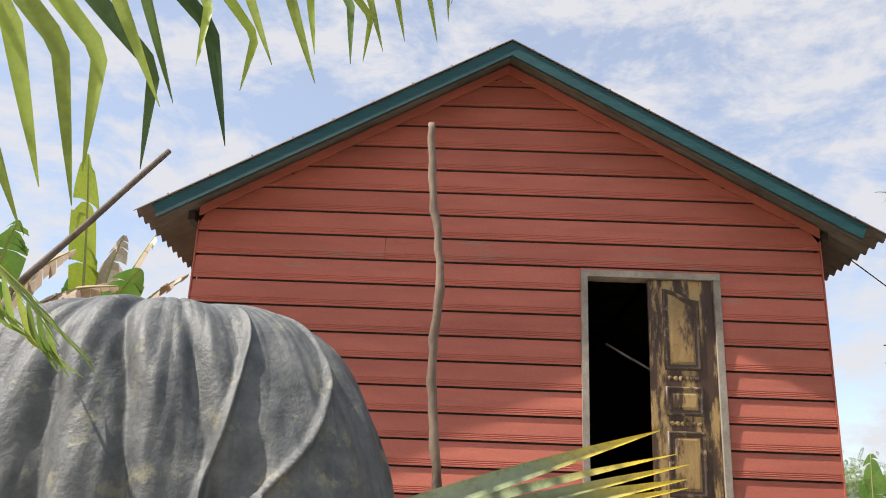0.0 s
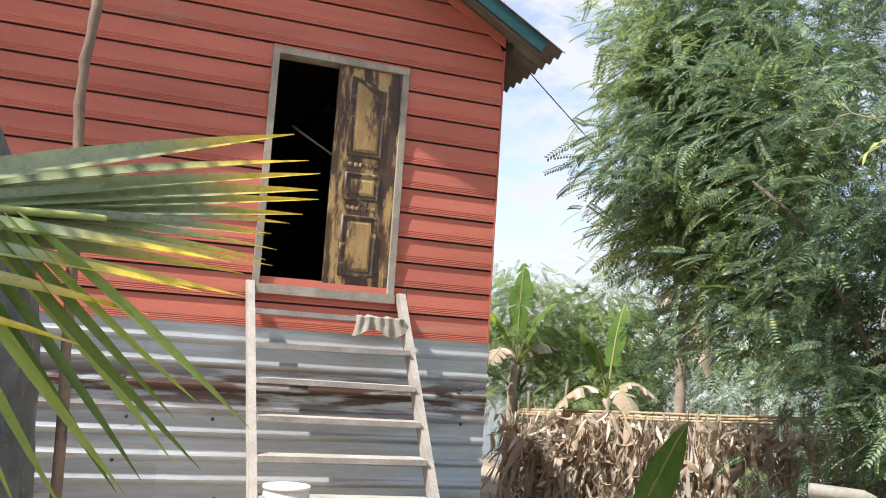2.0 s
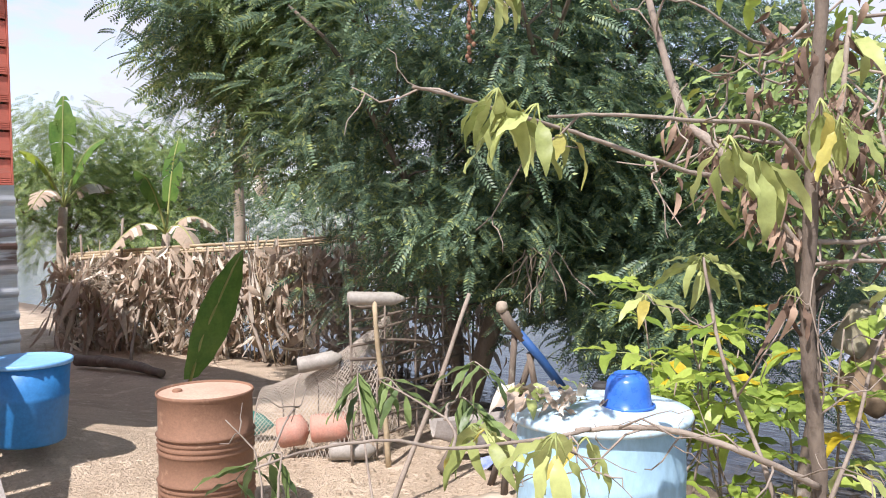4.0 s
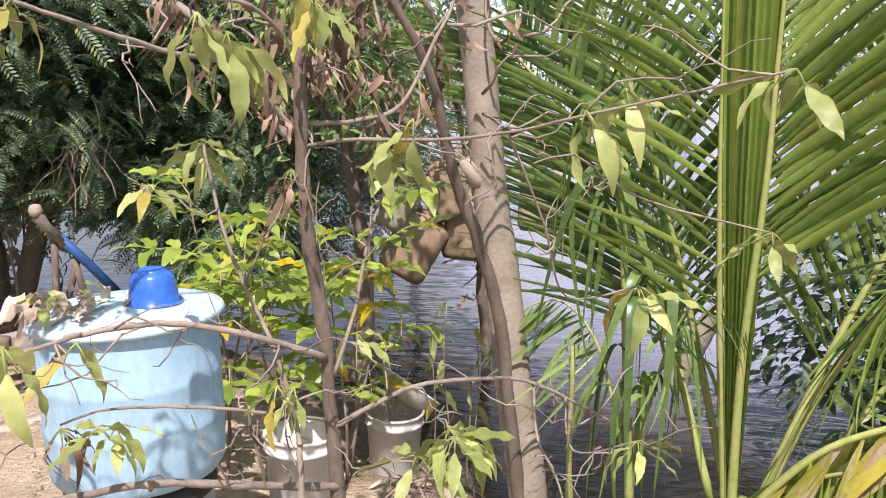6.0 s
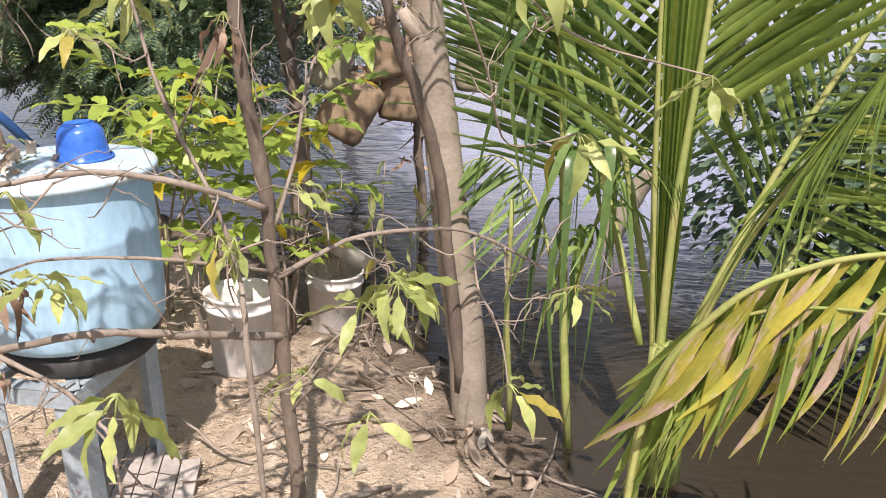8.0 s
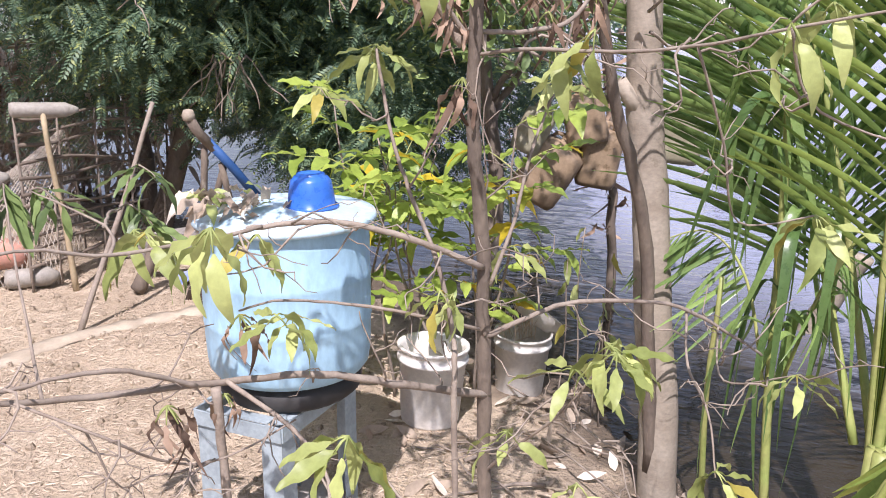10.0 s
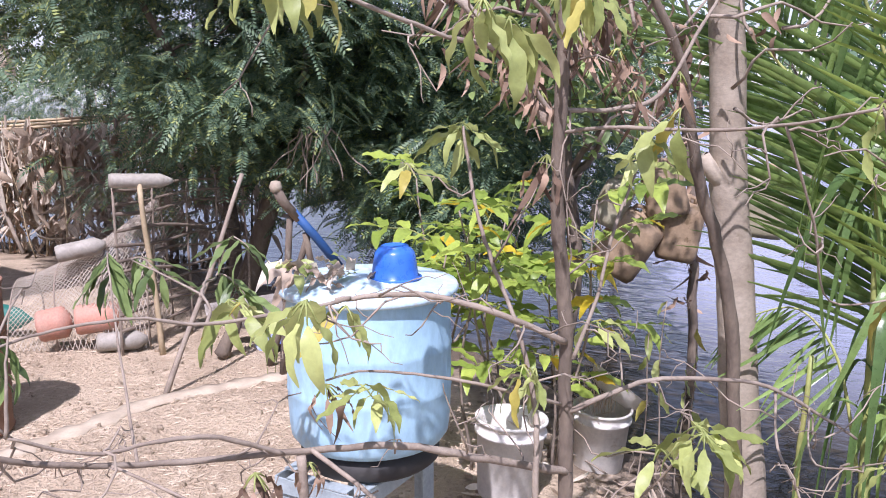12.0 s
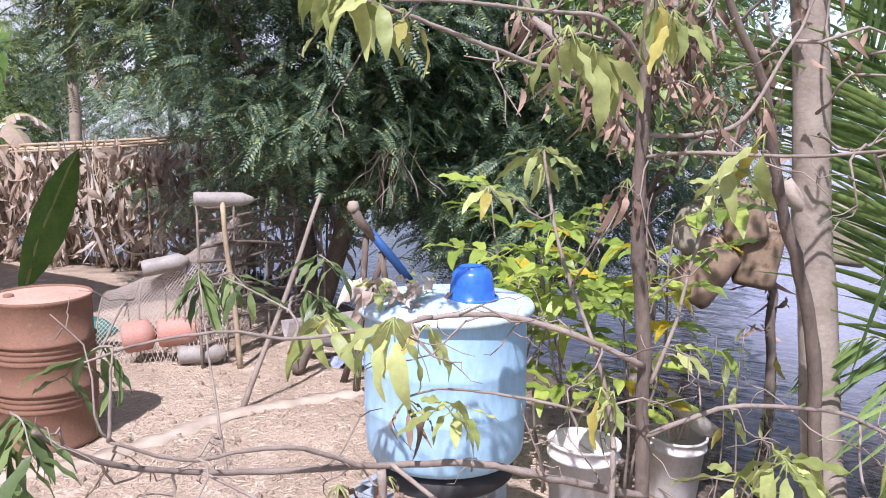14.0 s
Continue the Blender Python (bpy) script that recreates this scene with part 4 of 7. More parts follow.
# far shore, low and hazy
for k in range(16):
    a = radians(-12 + 9.5 * k)
    d = 75 + 22 * math.sin(k * 2.3)
    x, y = d * math.cos(a - 0.9), d * math.sin(a - 0.9)
    t = thing("tree", (x, y, -0.4), "far dark tree on the other side of the flood", "tree", "far trees")
    part("trunk", Geo().tube([(x, y, -0.5), (x, y, 3.2)], 0.25, 0.18, 6), M_BARK, t)
    part("crown", crown(Geo(), nrg, (x, y, 3.4), (6.5, 6.5, 2.6 + math.sin(k)), 45, 26, 0.9, blade(0.7, 0.34, 2, 0.2, 0.3), hollow=0.3), M_TREELEAF, t)

SLIM = []
for k in range(5):
    SLIM.append(Geo().add(*blade(1.0, 0.036, 8, 0.32, 0.06 + 0.07 * k, 0.05, 0.38)).mesh("leaflet"))
BROAD = [Geo().add(*blade(1.0, 0.050, 8, 0.25, 0.05, 0.05, 0.40)).mesh("leaflet")]
LEAFLETS = []
for k in range(5):
    me = Geo().add(*blade(1.0, 0.052, 8, 0.32, 0.06 + 0.05 * k, 0.05, 0.38)).mesh("leaflet")
    LEAFLETS.append(me)
KINKED = []
for k in range(5):
    v, f = blade(1.0, 0.060, 14, 0.35, 0.0, 0.05, 0.36)
    s0, turn = 0.40 + 0.07 * k, 0.30 + 0.12 * k
    for p in v:
        if p[0] > s0:
            d, w = p[0] - s0, p[1]
            p[0], p[1] = s0 + d * math.cos(turn) + w * math.sin(turn), w * math.cos(turn) - d * math.sin(turn)
    KINKED.append(Geo().add(v, f).mesh("leaflet"))


def dressed(me, m):
    me = me.copy()
    me.materials.clear()
    me.materials.append(m)
    return me


LEAFSETS = {}


def frond(parent, rachis, r, count, length, spread, lift, rng, m=None, rib=None, meshes=None, sides=(-1, 1), fwd=0.75, hang=0.0, start=0.12, label="", wild=1.0, across=None, roll=(0.2, 0.7)):
    """A feather palm leaf: a rib and its leaflets, each a piece of its own. spread: sideways, lift: upwards, hang: downwards with the weight."""
    m, rib = m or M_PALM, rib or M_RIB
    line = path(rachis, 6)
    rb = part("frond", Geo().tube(line, r, r * 0.25, 7), rib, parent, label)
    key = (m.name, (meshes or LEAFLETS)[0].name)
    if key not in LEAFSETS:
        LEAFSETS[key] = [dressed(q, m) for q in (meshes or LEAFLETS)]
    n = len(line) - 1
    for k in range(count):
        s = start + (0.985 - start) * k / (count - 1)
        i = min(int(s * n), n - 1)
        p = line[i].lerp(line[i + 1], s * n - i)
        t = (line[i + 1] - line[i]).normalized()
        side = Vector(across) if across else t.cross(Vector((0, 0, 1)))
        side = side.normalized() if side.length > 0.2 else Vector((0, -1, 0)).cross(t).normalized()
        up = side.cross(t)
        for sg in sides:
            ln = length * (0.55 + 0.45 * math.sin(math.pi * min(0.15 + 0.8 * s, 1.0))) * rng.uniform(0.9, 1.08)
            d = t * (fwd + 0.5 * s + rng.uniform(-0.07, 0.07) * wild) + side * (sg * spread * (1 + rng.uniform(-0.1, 0.1) * wild)) + up * (lift + rng.uniform(-0.08, 0.08) * wild) + Vector((0, 0, -hang))
            ln *= 1 + rng.uniform(-0.06, 0.06) * wild
            mm = Matrix(aim(p, d, sg * rng.uniform(*roll), ln))
            piece("leaflet", rng.choice(LEAFSETS[key]), rb, mm)
    return rb


# young coconut palm at the water, with its fan of fronds
rng = random.Random(5)
palm = thing("coconut_palm", (3.70, -0.32, 0.05), "young coconut palm with long bright green fronds at the water's edge", "palm tree")
g = Geo()
for k in range(7):
    a = k * 0.9
    g.tube([(3.70 + 0.05 * math.cos(a), -0.32 + 0.05 * math.sin(a), -0.2), (3.69 + 0.04 * math.cos(a), -0.32 + 0.04 * math.sin(a), 0.45)], 0.045, 0.03, 7)
part("stem", g, M_RIB, palm)
ACROSS, FACE = (0.0, 1.0, 0.0), (0.9, 1.5)
# two upright fronds, one with leaflets to each side
frond(palm, [(3.735, -0.27, 0.35), (3.735, -0.235, 1.0), (3.73, -0.215, 1.6), (3.725, -0.21, 2.1), (3.70, -0.20, 2.8)], 0.016, 34, 0.74, 0.95, 0.0, rng, fwd=0.50, start=0.30, sides=(1,), across=ACROSS, roll=FACE, meshes=SLIM, wild=1.6)
frond(palm, [(3.72, -0.29, 0.35), (3.72, -0.31, 1.0), (3.715, -0.365, 1.62), (3.71, -0.39, 2.11), (3.68, -0.43, 2.8)], 0.020, 44, 1.0, 0.85, 0.0, rng, fwd=0.55, start=0.36, sides=(-1,), across=ACROSS, roll=(0.5, 1.5), wild=1.3)
# arching frond with leaflets drooping from its rib
frond(palm, [(3.72, -0.38, 0.40), (3.70, -0.60, 0.95), (3.62, -0.93, 1.50), (3.55, -1.18, 1.90), (3.45, -1.6, 2.20)], 0.020, 42, 0.62, 0.80, 0.0, rng, fwd=0.05, hang=0.28, start=0.30, sides=(-1,), across=ACROSS, roll=(0.4, 1.4), meshes=SLIM, wild=2.0)
frond(palm, [(3.70, -0.38, 0.40), (3.66, -0.60, 0.97), (3.58, -0.92, 1.52), (3.50, -1.17, 1.92), (3.40, -1.6, 2.22)], 0.012, 48, 0.72, 0.55, 0.0, rng, fwd=-0.1, hang=0.75, start=0.36, sides=(1,), across=(-0.35, 1.0, 0.0), roll=(0.4, 1.5), meshes=SLIM, wild=2.2)
# fronds behind, towards the pale trunk and away over the water
frond(palm, [(3.80, -0.22, 0.4), (4.0, 0.0, 1.15), (4.08, 0.25, 1.7), (4.06, 0.62, 2.15)], 0.018, 62, 0.85, 0.85, 0.1, rng, m=M_STRAPLEAF, fwd=0.7, start=0.25, across=(0, 0.95, -0.3), roll=FACE, meshes=SLIM, wild=1.5)
frond(palm, [(3.82, -0.28, 0.4), (4.0, -0.1, 1.2), (4.1, 0.1, 1.9), (4.1, 0.35, 2.5)], 0.018, 48, 0.85, 0.9, 0.0, rng, m=M_STRAPLEAF, fwd=0.6, start=0.25, across=ACROSS, roll=FACE, meshes=SLIM, wild=1.5)
frond(palm, [(3.85, -0.40, 0.4), (4.0, -0.75, 1.2), (4.05, -1.15, 1.9), (4.0, -1.7, 2.5)], 0.018, 44, 0.9, 0.8, 0.0, rng, fwd=0.4, start=0.22, across=(0, 0.8, 0.6), roll=FACE, meshes=SLIM, wild=1.5)
frond(palm, [(3.85, -0.50, 0.3), (4.0, -0.9, 0.9), (4.05, -1.4, 1.2), (4.0, -2.0, 1.2)], 0.016, 34, 0.65, 0.8, 0.0, rng, fwd=0.3, hang=0.4, start=0.22)
# a pleated young frond between the two ribs
g = Geo()
for k in range(16):
    def edge(w, z):
        s = (z - 0.4) / 1.5
        return (3.728 + (0.012 if round(w * 16) % 2 else -0.012), -0.27 + 0.055 * min(s, 1) - w * (0.04 + 0.135 * min(s, 1.25)), z)
    zs = (0.4, 0.8, 1.2, 1.6, 2.0, 2.7)
    g.add([edge((k + e) / 16, z) for z in zs for e in (0, 1)], [(2 * i, 2 * i + 1, 2 * i + 3, 2 * i + 2) for i in range(5)])
part("folded_frond", g, M_PALM, palm, smooth=False)

# yellowing frond near the eye
yellow = thing("palm_frond", (2.80, -0.15, 0.0), "yellowing palm frond with withered brown leaflet tips", "palm frond")
WIDE = []
for k in range(6):
    v, f = blade(1.0, 0.060 + 0.014 * (k % 3), 12, 0.30, 0.06 + 0.05 * k, 0.07, 0.45)
    for p in v:
        p[1] += 0.012 * math.sin(11 * p[0] + k) + 0.10 * (k % 2 - 0.4) * p[0] ** 2
        p[2] += 0.02 * math.sin(7 * p[0] + 2 * k)
    WIDE.append(Geo().add(v, f).mesh("leaflet"))
frond(yellow, [(2.80, -0.15, 0.0), (2.79, -0.22, 0.70), (2.724, -0.399, 1.036), (2.694, -0.586, 1.165), (2.65, -0.75, 1.225), (2.604, -0.91, 1.256), (2.52, -1.2, 1.26), (2.42, -1.5, 1.2)], 0.012, 25, 0.60, 0.22, 0.0, rng, m=M_PALMYELLOW, meshes=WIDE, fwd=-0.75, hang=0.80, start=0.27, wild=4.0, across=(1.0, 0.0, 0.0), roll=(0.6, 1.9), sides=(-1,))
frond(yellow, [(2.81, -0.15, 0.0), (2.80, -0.21, 0.69), (2.735, -0.39, 1.03), (2.70, -0.58, 1.155), (2.66, -0.75, 1.215), (2.61, -0.91, 1.246), (2.53, -1.2, 1.25)], 0.008, 38, 0.56, 0.5, 0.0, rng, m=M_PALM, fwd=-0.5, hang=0.5, start=0.24, wild=2.2, across=(1.0, 0.0, 0.0), roll=(0.9, 1.6), sides=(1,))
green2 = thing("palm_frond", (2.95, -0.30, 0.0), "low green palm frond leaning over the wet bank", "palm frond")
frond(green2, [(2.95, -0.20, 0.0), (2.88, -0.22, 0.55), (2.80, -0.34, 0.90), (2.68, -0.58, 1.06), (2.5, -0.95, 1.10)], 0.011, 44, 0.46, 0.3, 0.0, rng, fwd=-0.55, hang=0.55, start=0.3, across=(1.0, 0.2, 0.0), roll=FACE, wild=2.0)

# strap-leaved plant beside the palm
strap = thing("strap_plant", (3.85, 0.05, -0.05), "plant with long glossy drooping strap leaves", "plant")
part("stem", Geo().tube(bent((3.85, 0.05, -0.2), (3.86, 0.16, 1.90), 0, 6, 0.015, rng), 0.020, 0.013, 8), M_RIB, strap)
part("stem", Geo().tube(bent((3.9, 0.32, -0.1), (3.75, 0.30, 1.0), 0, 6, 0.015, rng), 0.014, 0.009, 8), M_RIB, strap)
STRAPS = []
for k in range(4):
    v, f = blade(1.0, 0.050, 12, 0.45, 0.0, 0.03, 0.35)
    for p in v:
        q = p[0]
        p[0] = (0.12 + 0.07 * k) * math.sin(1.7 * q)
        p[2] += (0.16 + 0.04 * k) * math.sin(2.4 * q) - 0.95 * q * q
    STRAPS.append(dressed(Geo().add(v, f).mesh("strap_leaf"), M_STRAPLEAF))
for k in range(46):
    a = k * 2.4 + rng.uniform(-0.3, 0.3)
    way = Vector((math.cos(a), math.sin(a), 0.0))
    if k < 24:
        at = (3.86, 0.16 + rng.gauss(0, 0.03), rng.uniform(1.45, 1.92))
    else:
        at = (3.83, 0.02 + rng.gauss(0, 0.05), rng.uniform(0.75, 1.25))
    piece("strap_leaf", STRAPS[k % 4], strap, Matrix(aim(at, way, rng.uniform(-0.4, 0.4), rng.uniform(0.55, 0.95))))
# narrow leaflets arching from it towards the pale trunk
frond(strap, [(3.85, 0.12, 0.55), (3.90, 0.22, 0.95), (3.95, 0.38, 1.12), (3.98, 0.58, 1.05)], 0.008, 20, 0.42, 0.35, 0.0, rng, m=M_STRAPLEAF, fwd=0.35, hang=0.75, start=0.25, across=(1.0, -0.2, 0.0), roll=(0.5, 1.4), meshes=SLIM, wild=2.0)
frond(strap, [(3.85, 0.05, 0.6), (3.80, -0.05, 1.0), (3.78, -0.16, 1.2), (3.76, -0.28, 1.18)], 0.008, 16, 0.38, 0.35, 0.0, rng, m=M_STRAPLEAF, fwd=0.35, hang=0.7, start=0.25, across=(1.0, -0.2, 0.0), roll=(0.5, 1.4), meshes=SLIM, wild=2.0)

# broad yellow-green bush behind the tank
def leaf_meshes(length, width, m, name, droops=(0.1, 0.25, 0.4, 0.6), segs=8, wave=0.10):
    out = []
    for k, d in enumerate(droops):
        v, f = blade(length, width, segs, 0.22, d, 0.07, 0.45)
        for p in v:
            if p[1]:
                p[2] += wave * width * math.sin(16 * p[0] / length + k + (1.6 if p[1] > 0 else 0))
            p[1] += 0.10 * (k % 2 - 0.5) * p[0] ** 2 / length
        out.append(dressed(Geo().add(v, f).mesh(name), m))
    return out


SHRUB = leaf_meshes(0.200, 0.080, M_COMPOUND, "leaf")
bush = thing("bush", (4.6, 2.1, 0.0), "open bush of compound yellow-green leaves behind the tank", "bush")


def compound(parent, p, way, ln, pairs, rng):
    """A rib with oval leaves in pairs and one at its end."""
    way = Vector(way).normalized()
    e = Vector(p) + way * ln + Vector((0, 0, -0.22 * ln))
    line = bent(p, e, -0.10 * ln, 8, 0.008, rng)
    rb = part("rib", Geo().tube(line, 0.0042, 0.002, 5), M_RIB, parent)
    side = way.cross(Vector((0, 0, 1))).normalized()
    for j in range(pairs):
        q = 0.22 + 0.74 * j / (pairs - 1)
        at = line[int(q * 8)].lerp(line[min(int(q * 8) + 1, 8)], q * 8 % 1)
        for sg in (-1, 1):
            if rng.random() < 0.12:
                continue
            d = side * sg + way * rng.uniform(0.25, 0.6) + Vector((0, 0, rng.uniform(-0.35, 0.25)))
            piece("leaf", rng.choice(SHRUB), rb, Matrix(aim(at, d, rng.uniform(-0.5, 0.5), rng.uniform(0.65, 1.05))))
    piece("leaf", rng.choice(SHRUB), rb, Matrix(aim(line[8], way + Vector((0, 0, -0.3)), rng.uniform(-0.4, 0.4), rng.uniform(0.8, 1.1))))


for k in range(11):
    a = k * 2.4 + rng.uniform(-0.3, 0.3)
    b = Vector((4.52 + 0.26 * math.cos(a), 1.98 + 0.40 * math.sin(a), -0.06))
    e = b + Vector((rng.uniform(-0.25, 0.25), rng.uniform(-0.30, 0.30), rng.uniform(0.75, 1.55)))
    line = bent(b, e, 0, 8, 0.05, rng)
    tw = part("twig", Geo().tube(line, 0.010, 0.004, 6), M_TWIG, bush)
    for j in range(4):
        yw = a + j * 2.4 + rng.uniform(-0.4, 0.4)
        compound(tw, line[8 - j] if j < 3 else line[4], (math.cos(yw), math.sin(yw), rng.uniform(0.25, 0.9)), rng.uniform(0.32, 0.50), rng.choice((3, 4, 4, 5)), rng)

# the half-bare shrub in front, limb by limb
shrub = thing("shrub", (2.72, 0.84, 0.0), "half-bare shrub with grey branches and drooping green leaves", "shrub")
BOUGHS = (
    ("stem", [(2.73, 0.83, -0.05), (2.72, 0.85, 0.7), (2.71, 0.86, 1.30), (2.66, 0.87, 1.60), (2.65, 0.87, 1.89), (2.66, 0.86, 2.32), (2.67, 0.84, 2.75)], 0.027, 0.017),
    ("branch", [(2.72, 0.84, 0.85), (2.44, 0.97, 0.97), (2.25, 1.12, 1.05), (2.0, 1.3, 1.09), (1.7, 1.47, 1.14), (1.45, 1.54, 1.23), (1.28, 1.53, 1.36)], 0.017, 0.006),
    ("branch", [(1.99, 1.3, 1.09), (1.83, 1.35, 1.18), (1.7, 1.4, 1.21), (1.57, 1.45, 1.22), (1.42, 1.5, 1.3)], 0.009, 0.004),
    ("branch", [(2.69, 0.85, 1.25), (2.49, 0.94, 1.36), (2.37, 1.06, 1.42), (2.25, 1.13, 1.45), (2.12, 1.23, 1.45)], 0.013, 0.008),
    ("branch", [(2.14, 1.2, 1.455), (2.04, 1.24, 1.45), (1.84, 1.38, 1.44), (1.69, 1.44, 1.48), (1.52, 1.51, 1.48), (1.39, 1.52, 1.47)], 0.008, 0.003),
    ("branch", [(2.70, 0.86, 1.06), (2.5, 0.93, 1.15), (2.36, 1.07, 1.21), (2.21, 1.2, 1.25), (2.1, 1.25, 1.25)], 0.008, 0.003),
    ("branch", [(2.45, 0.82, 0.0), (2.49, 0.85, 0.94), (2.53, 0.87, 1.08), (2.56, 0.93, 1.28), (2.58, 1.02, 1.46), (2.6, 1.09, 1.62), (2.63, 1.15, 1.85)], 0.013, 0.005),
    ("branch", [(2.71, 0.84, 1.04), (2.79, 0.72, 1.1), (2.89, 0.62, 1.12), (3.01, 0.38, 1.11), (3.1, 0.24, 1.03), (3.18, 0.11, 0.93)], 0.012, 0.005),
    ("branch", [(2.65, 0.88, 1.87), (2.52, 0.97, 2.04), (2.37, 1.06, 2.08), (2.23, 1.12, 2.12), (2.05, 1.22, 2.18), (1.88, 1.29, 2.22), (1.75, 1.3, 2.24), (1.66, 1.32, 2.25)], 0.010, 0.004),
    ("branch", [(2.65, 0.87, 2.08), (2.51, 0.92, 2.19), (2.33, 1.02, 2.2), (2.13, 1.13, 2.21), (1.97, 1.2, 2.2)], 0.010, 0.004),
    ("branch", [(2.64, 0.9, 1.86), (2.62, 1.02, 2.06), (2.61, 1.14, 2.18), (2.61, 1.21, 2.26), (2.62, 1.32, 2.6)], 0.022, 0.012),
    ("branch", [(2.66, 0.87, 1.84), (2.6, 0.7, 1.86), (2.55, 0.48, 1.86), (2.47, 0.28, 1.88), (2.38, 0.09, 1.92), (2.3, -0.3, 2.0)], 0.008, 0.003),
    ("branch", [(2.66, 0.86, 1.90), (2.76, 0.76, 1.9), (2.86, 0.66, 1.94), (2.94, 0.59, 2.1), (3.02, 0.54, 2.24), (3.1, 0.5, 2.5)], 0.010, 0.005),
    ("branch", [(2.65, 0.87, 1.95), (2.72, 0.85, 2.06), (2.77, 0.84, 2.2), (2.85, 0.84, 2.5)], 0.013, 0.008),
    ("branch", [(2.70, 0.83, 1.2), (2.77, 0.79, 1.37), (2.87, 0.78, 1.55), (2.97, 0.74, 1.75), (3.0, 0.7, 1.95)], 0.009, 0.004),
    ("branch", [(2.05, 1.26, 1.085), (2.03, 1.08, 1.02), (2.02, 1.0, 0.96), (2.0, 0.95, 0.89), (1.95, 0.92, 0.6)], 0.009, 0.004),
    ("branch", [(1.64, 1.48, 1.16), (1.70, 1.3, 1.09), (1.83, 1.3, 0.98), (1.94, 1.26, 0.92), (2.05, 1.21, 0.92), (2.16, 1.14, 0.96)], 0.005, 0.003),
    ("branch", [(2.02, 1.27, 1.08), (2.05, 1.28, 0.75), (2.07, 1.3, 0.4), (2.06, 1.29, 0.0)], 0.016, 0.012),
    ("branch", [(2.72, 0.84, 0.6), (2.62, 0.72, 0.75), (2.50, 0.55, 0.95), (2.42, 0.42, 1.16)], 0.008, 0.003),
    ("branch", [(2.62, 1.32, 2.6), (2.35, 1.38, 2.57), (2.14, 1.44, 2.592), (2.01, 1.537, 2.632), (1.89, 1.60, 2.633), (1.84, 1.66, 2.64)], 0.009, 0.003),
    ("branch", [(2.62, 1.32, 2.6), (2.36, 1.36, 2.56), (2.165, 1.408, 2.595), (2.054, 1.478, 2.674), (1.94, 1.541, 2.765), (1.8, 1.62, 2.88)], 0.010, 0.006),
    ("branch", [(2.47, 0.28, 1.88), (2.60, 0.22, 1.65), (2.70, 0.18, 1.45), (2.75, 0.008, 1.473)], 0.005, 0.0025),
    ("branch", [(2.38, 0.09, 1.92), (2.48, 0.02, 1.75), (2.6, -0.296, 1.642)], 0.005, 0.0025),
    ("branch", [(3.10, 0.24, 1.03), (3.0, 0.2, 0.9), (2.85, 0.006, 1.012)], 0.005, 0.0025),
    ("branch", [(3.05, 0.33, 1.08), (2.95, 0.3, 0.95), (2.85, 0.22, 0.85), (2.78, 0.18, 0.70)], 0.006, 0.003),
)
brng = random.Random(21)
for nm, pts, r0, r1 in BOUGHS:
    line = path(pts, 6, r0 * 0.14, brng)
    r0, r1 = (0.86 * r0, r1) if nm == "stem" else (0.72 * r0, 0.85 * r1)
    part(nm, Geo().tube(line, r0, r1, 8, 0.10, brng), M_BARK if nm == "stem" else M_TWIG, shrub)
# thin bare side twigs
for k in range(95):
    nm, pts, r0, r1 = BOUGHS[brng.randrange(len(BOUGHS))]
    i = brng.randrange(len(pts) - 1)
    p = Vector(pts[i]).lerp(Vector(pts[i + 1]), brng.random())
    if p.z < 0.8:
        continue
    d = Vector((brng.uniform(-1, 1), brng.uniform(-1, 1), brng.uniform(-0.9, 0.9))).normalized() * brng.uniform(0.10, 0.38)
    line = bent(p, p + d, 0, 6, 0.03, brng)
    g = Geo().tube(line, 0.0035, 0.0014, 5, 0, brng)
    for _ in range(2):
        q = line[brng.randint(2, 5)]
        g.tube(bent(q, q + Vector((brng.uniform(-1, 1), brng.uniform(-1, 1), brng.uniform(-1, 0.6))).normalized() * brng.uniform(0.05, 0.14), 0, 4, 0.012, brng), 0.002, 0.001, 4, 0, brng)
    part("twig", g, M_TWIG, shrub)
DROOP = leaf_meshes(0.150, 0.042, M_DROOPLEAF, "leaf", (0.1, 0.2, 0.35, 0.5, 0.65), 9, 0.14)
DRY = leaf_meshes(0.095, 0.020, M_WITHERED, "leaf", (0.5, 1.0, 1.5, 2.1), 8, 0.35)


def sprig(at, n, spread, down, rng, meshes, size=1.0, way=None):
    """Leaves hanging from one point on short stalks."""
    at = Vector(at)
    g = Geo()
    ends = []
    for k in range(n):
        a = 2 * math.pi * k / n + rng.uniform(-0.5, 0.5)
        d = Vector((math.cos(a) * spread, math.sin(a) * spread, -down + rng.uniform(-0.25, 0.25)))
        if way:
            d += Vector(way)
        d.normalize()
        e = at + d * 0.035 * size + Vector((0, 0, -0.02 * k / n))
        g.tube([at, at.lerp(e, 0.5) + Vector((0, 0, 0.004)), e], 0.0028, 0.0016, 5)
        ends.append((e, d))
    sp = part("sprig", g, M_DROOPLEAF, shrub)
    for e, d in ends:
        piece("leaf", rng.choice(meshes), sp, Matrix(aim(e, d, rng.uniform(-0.6, 0.6), size * rng.uniform(0.75, 1.15))))


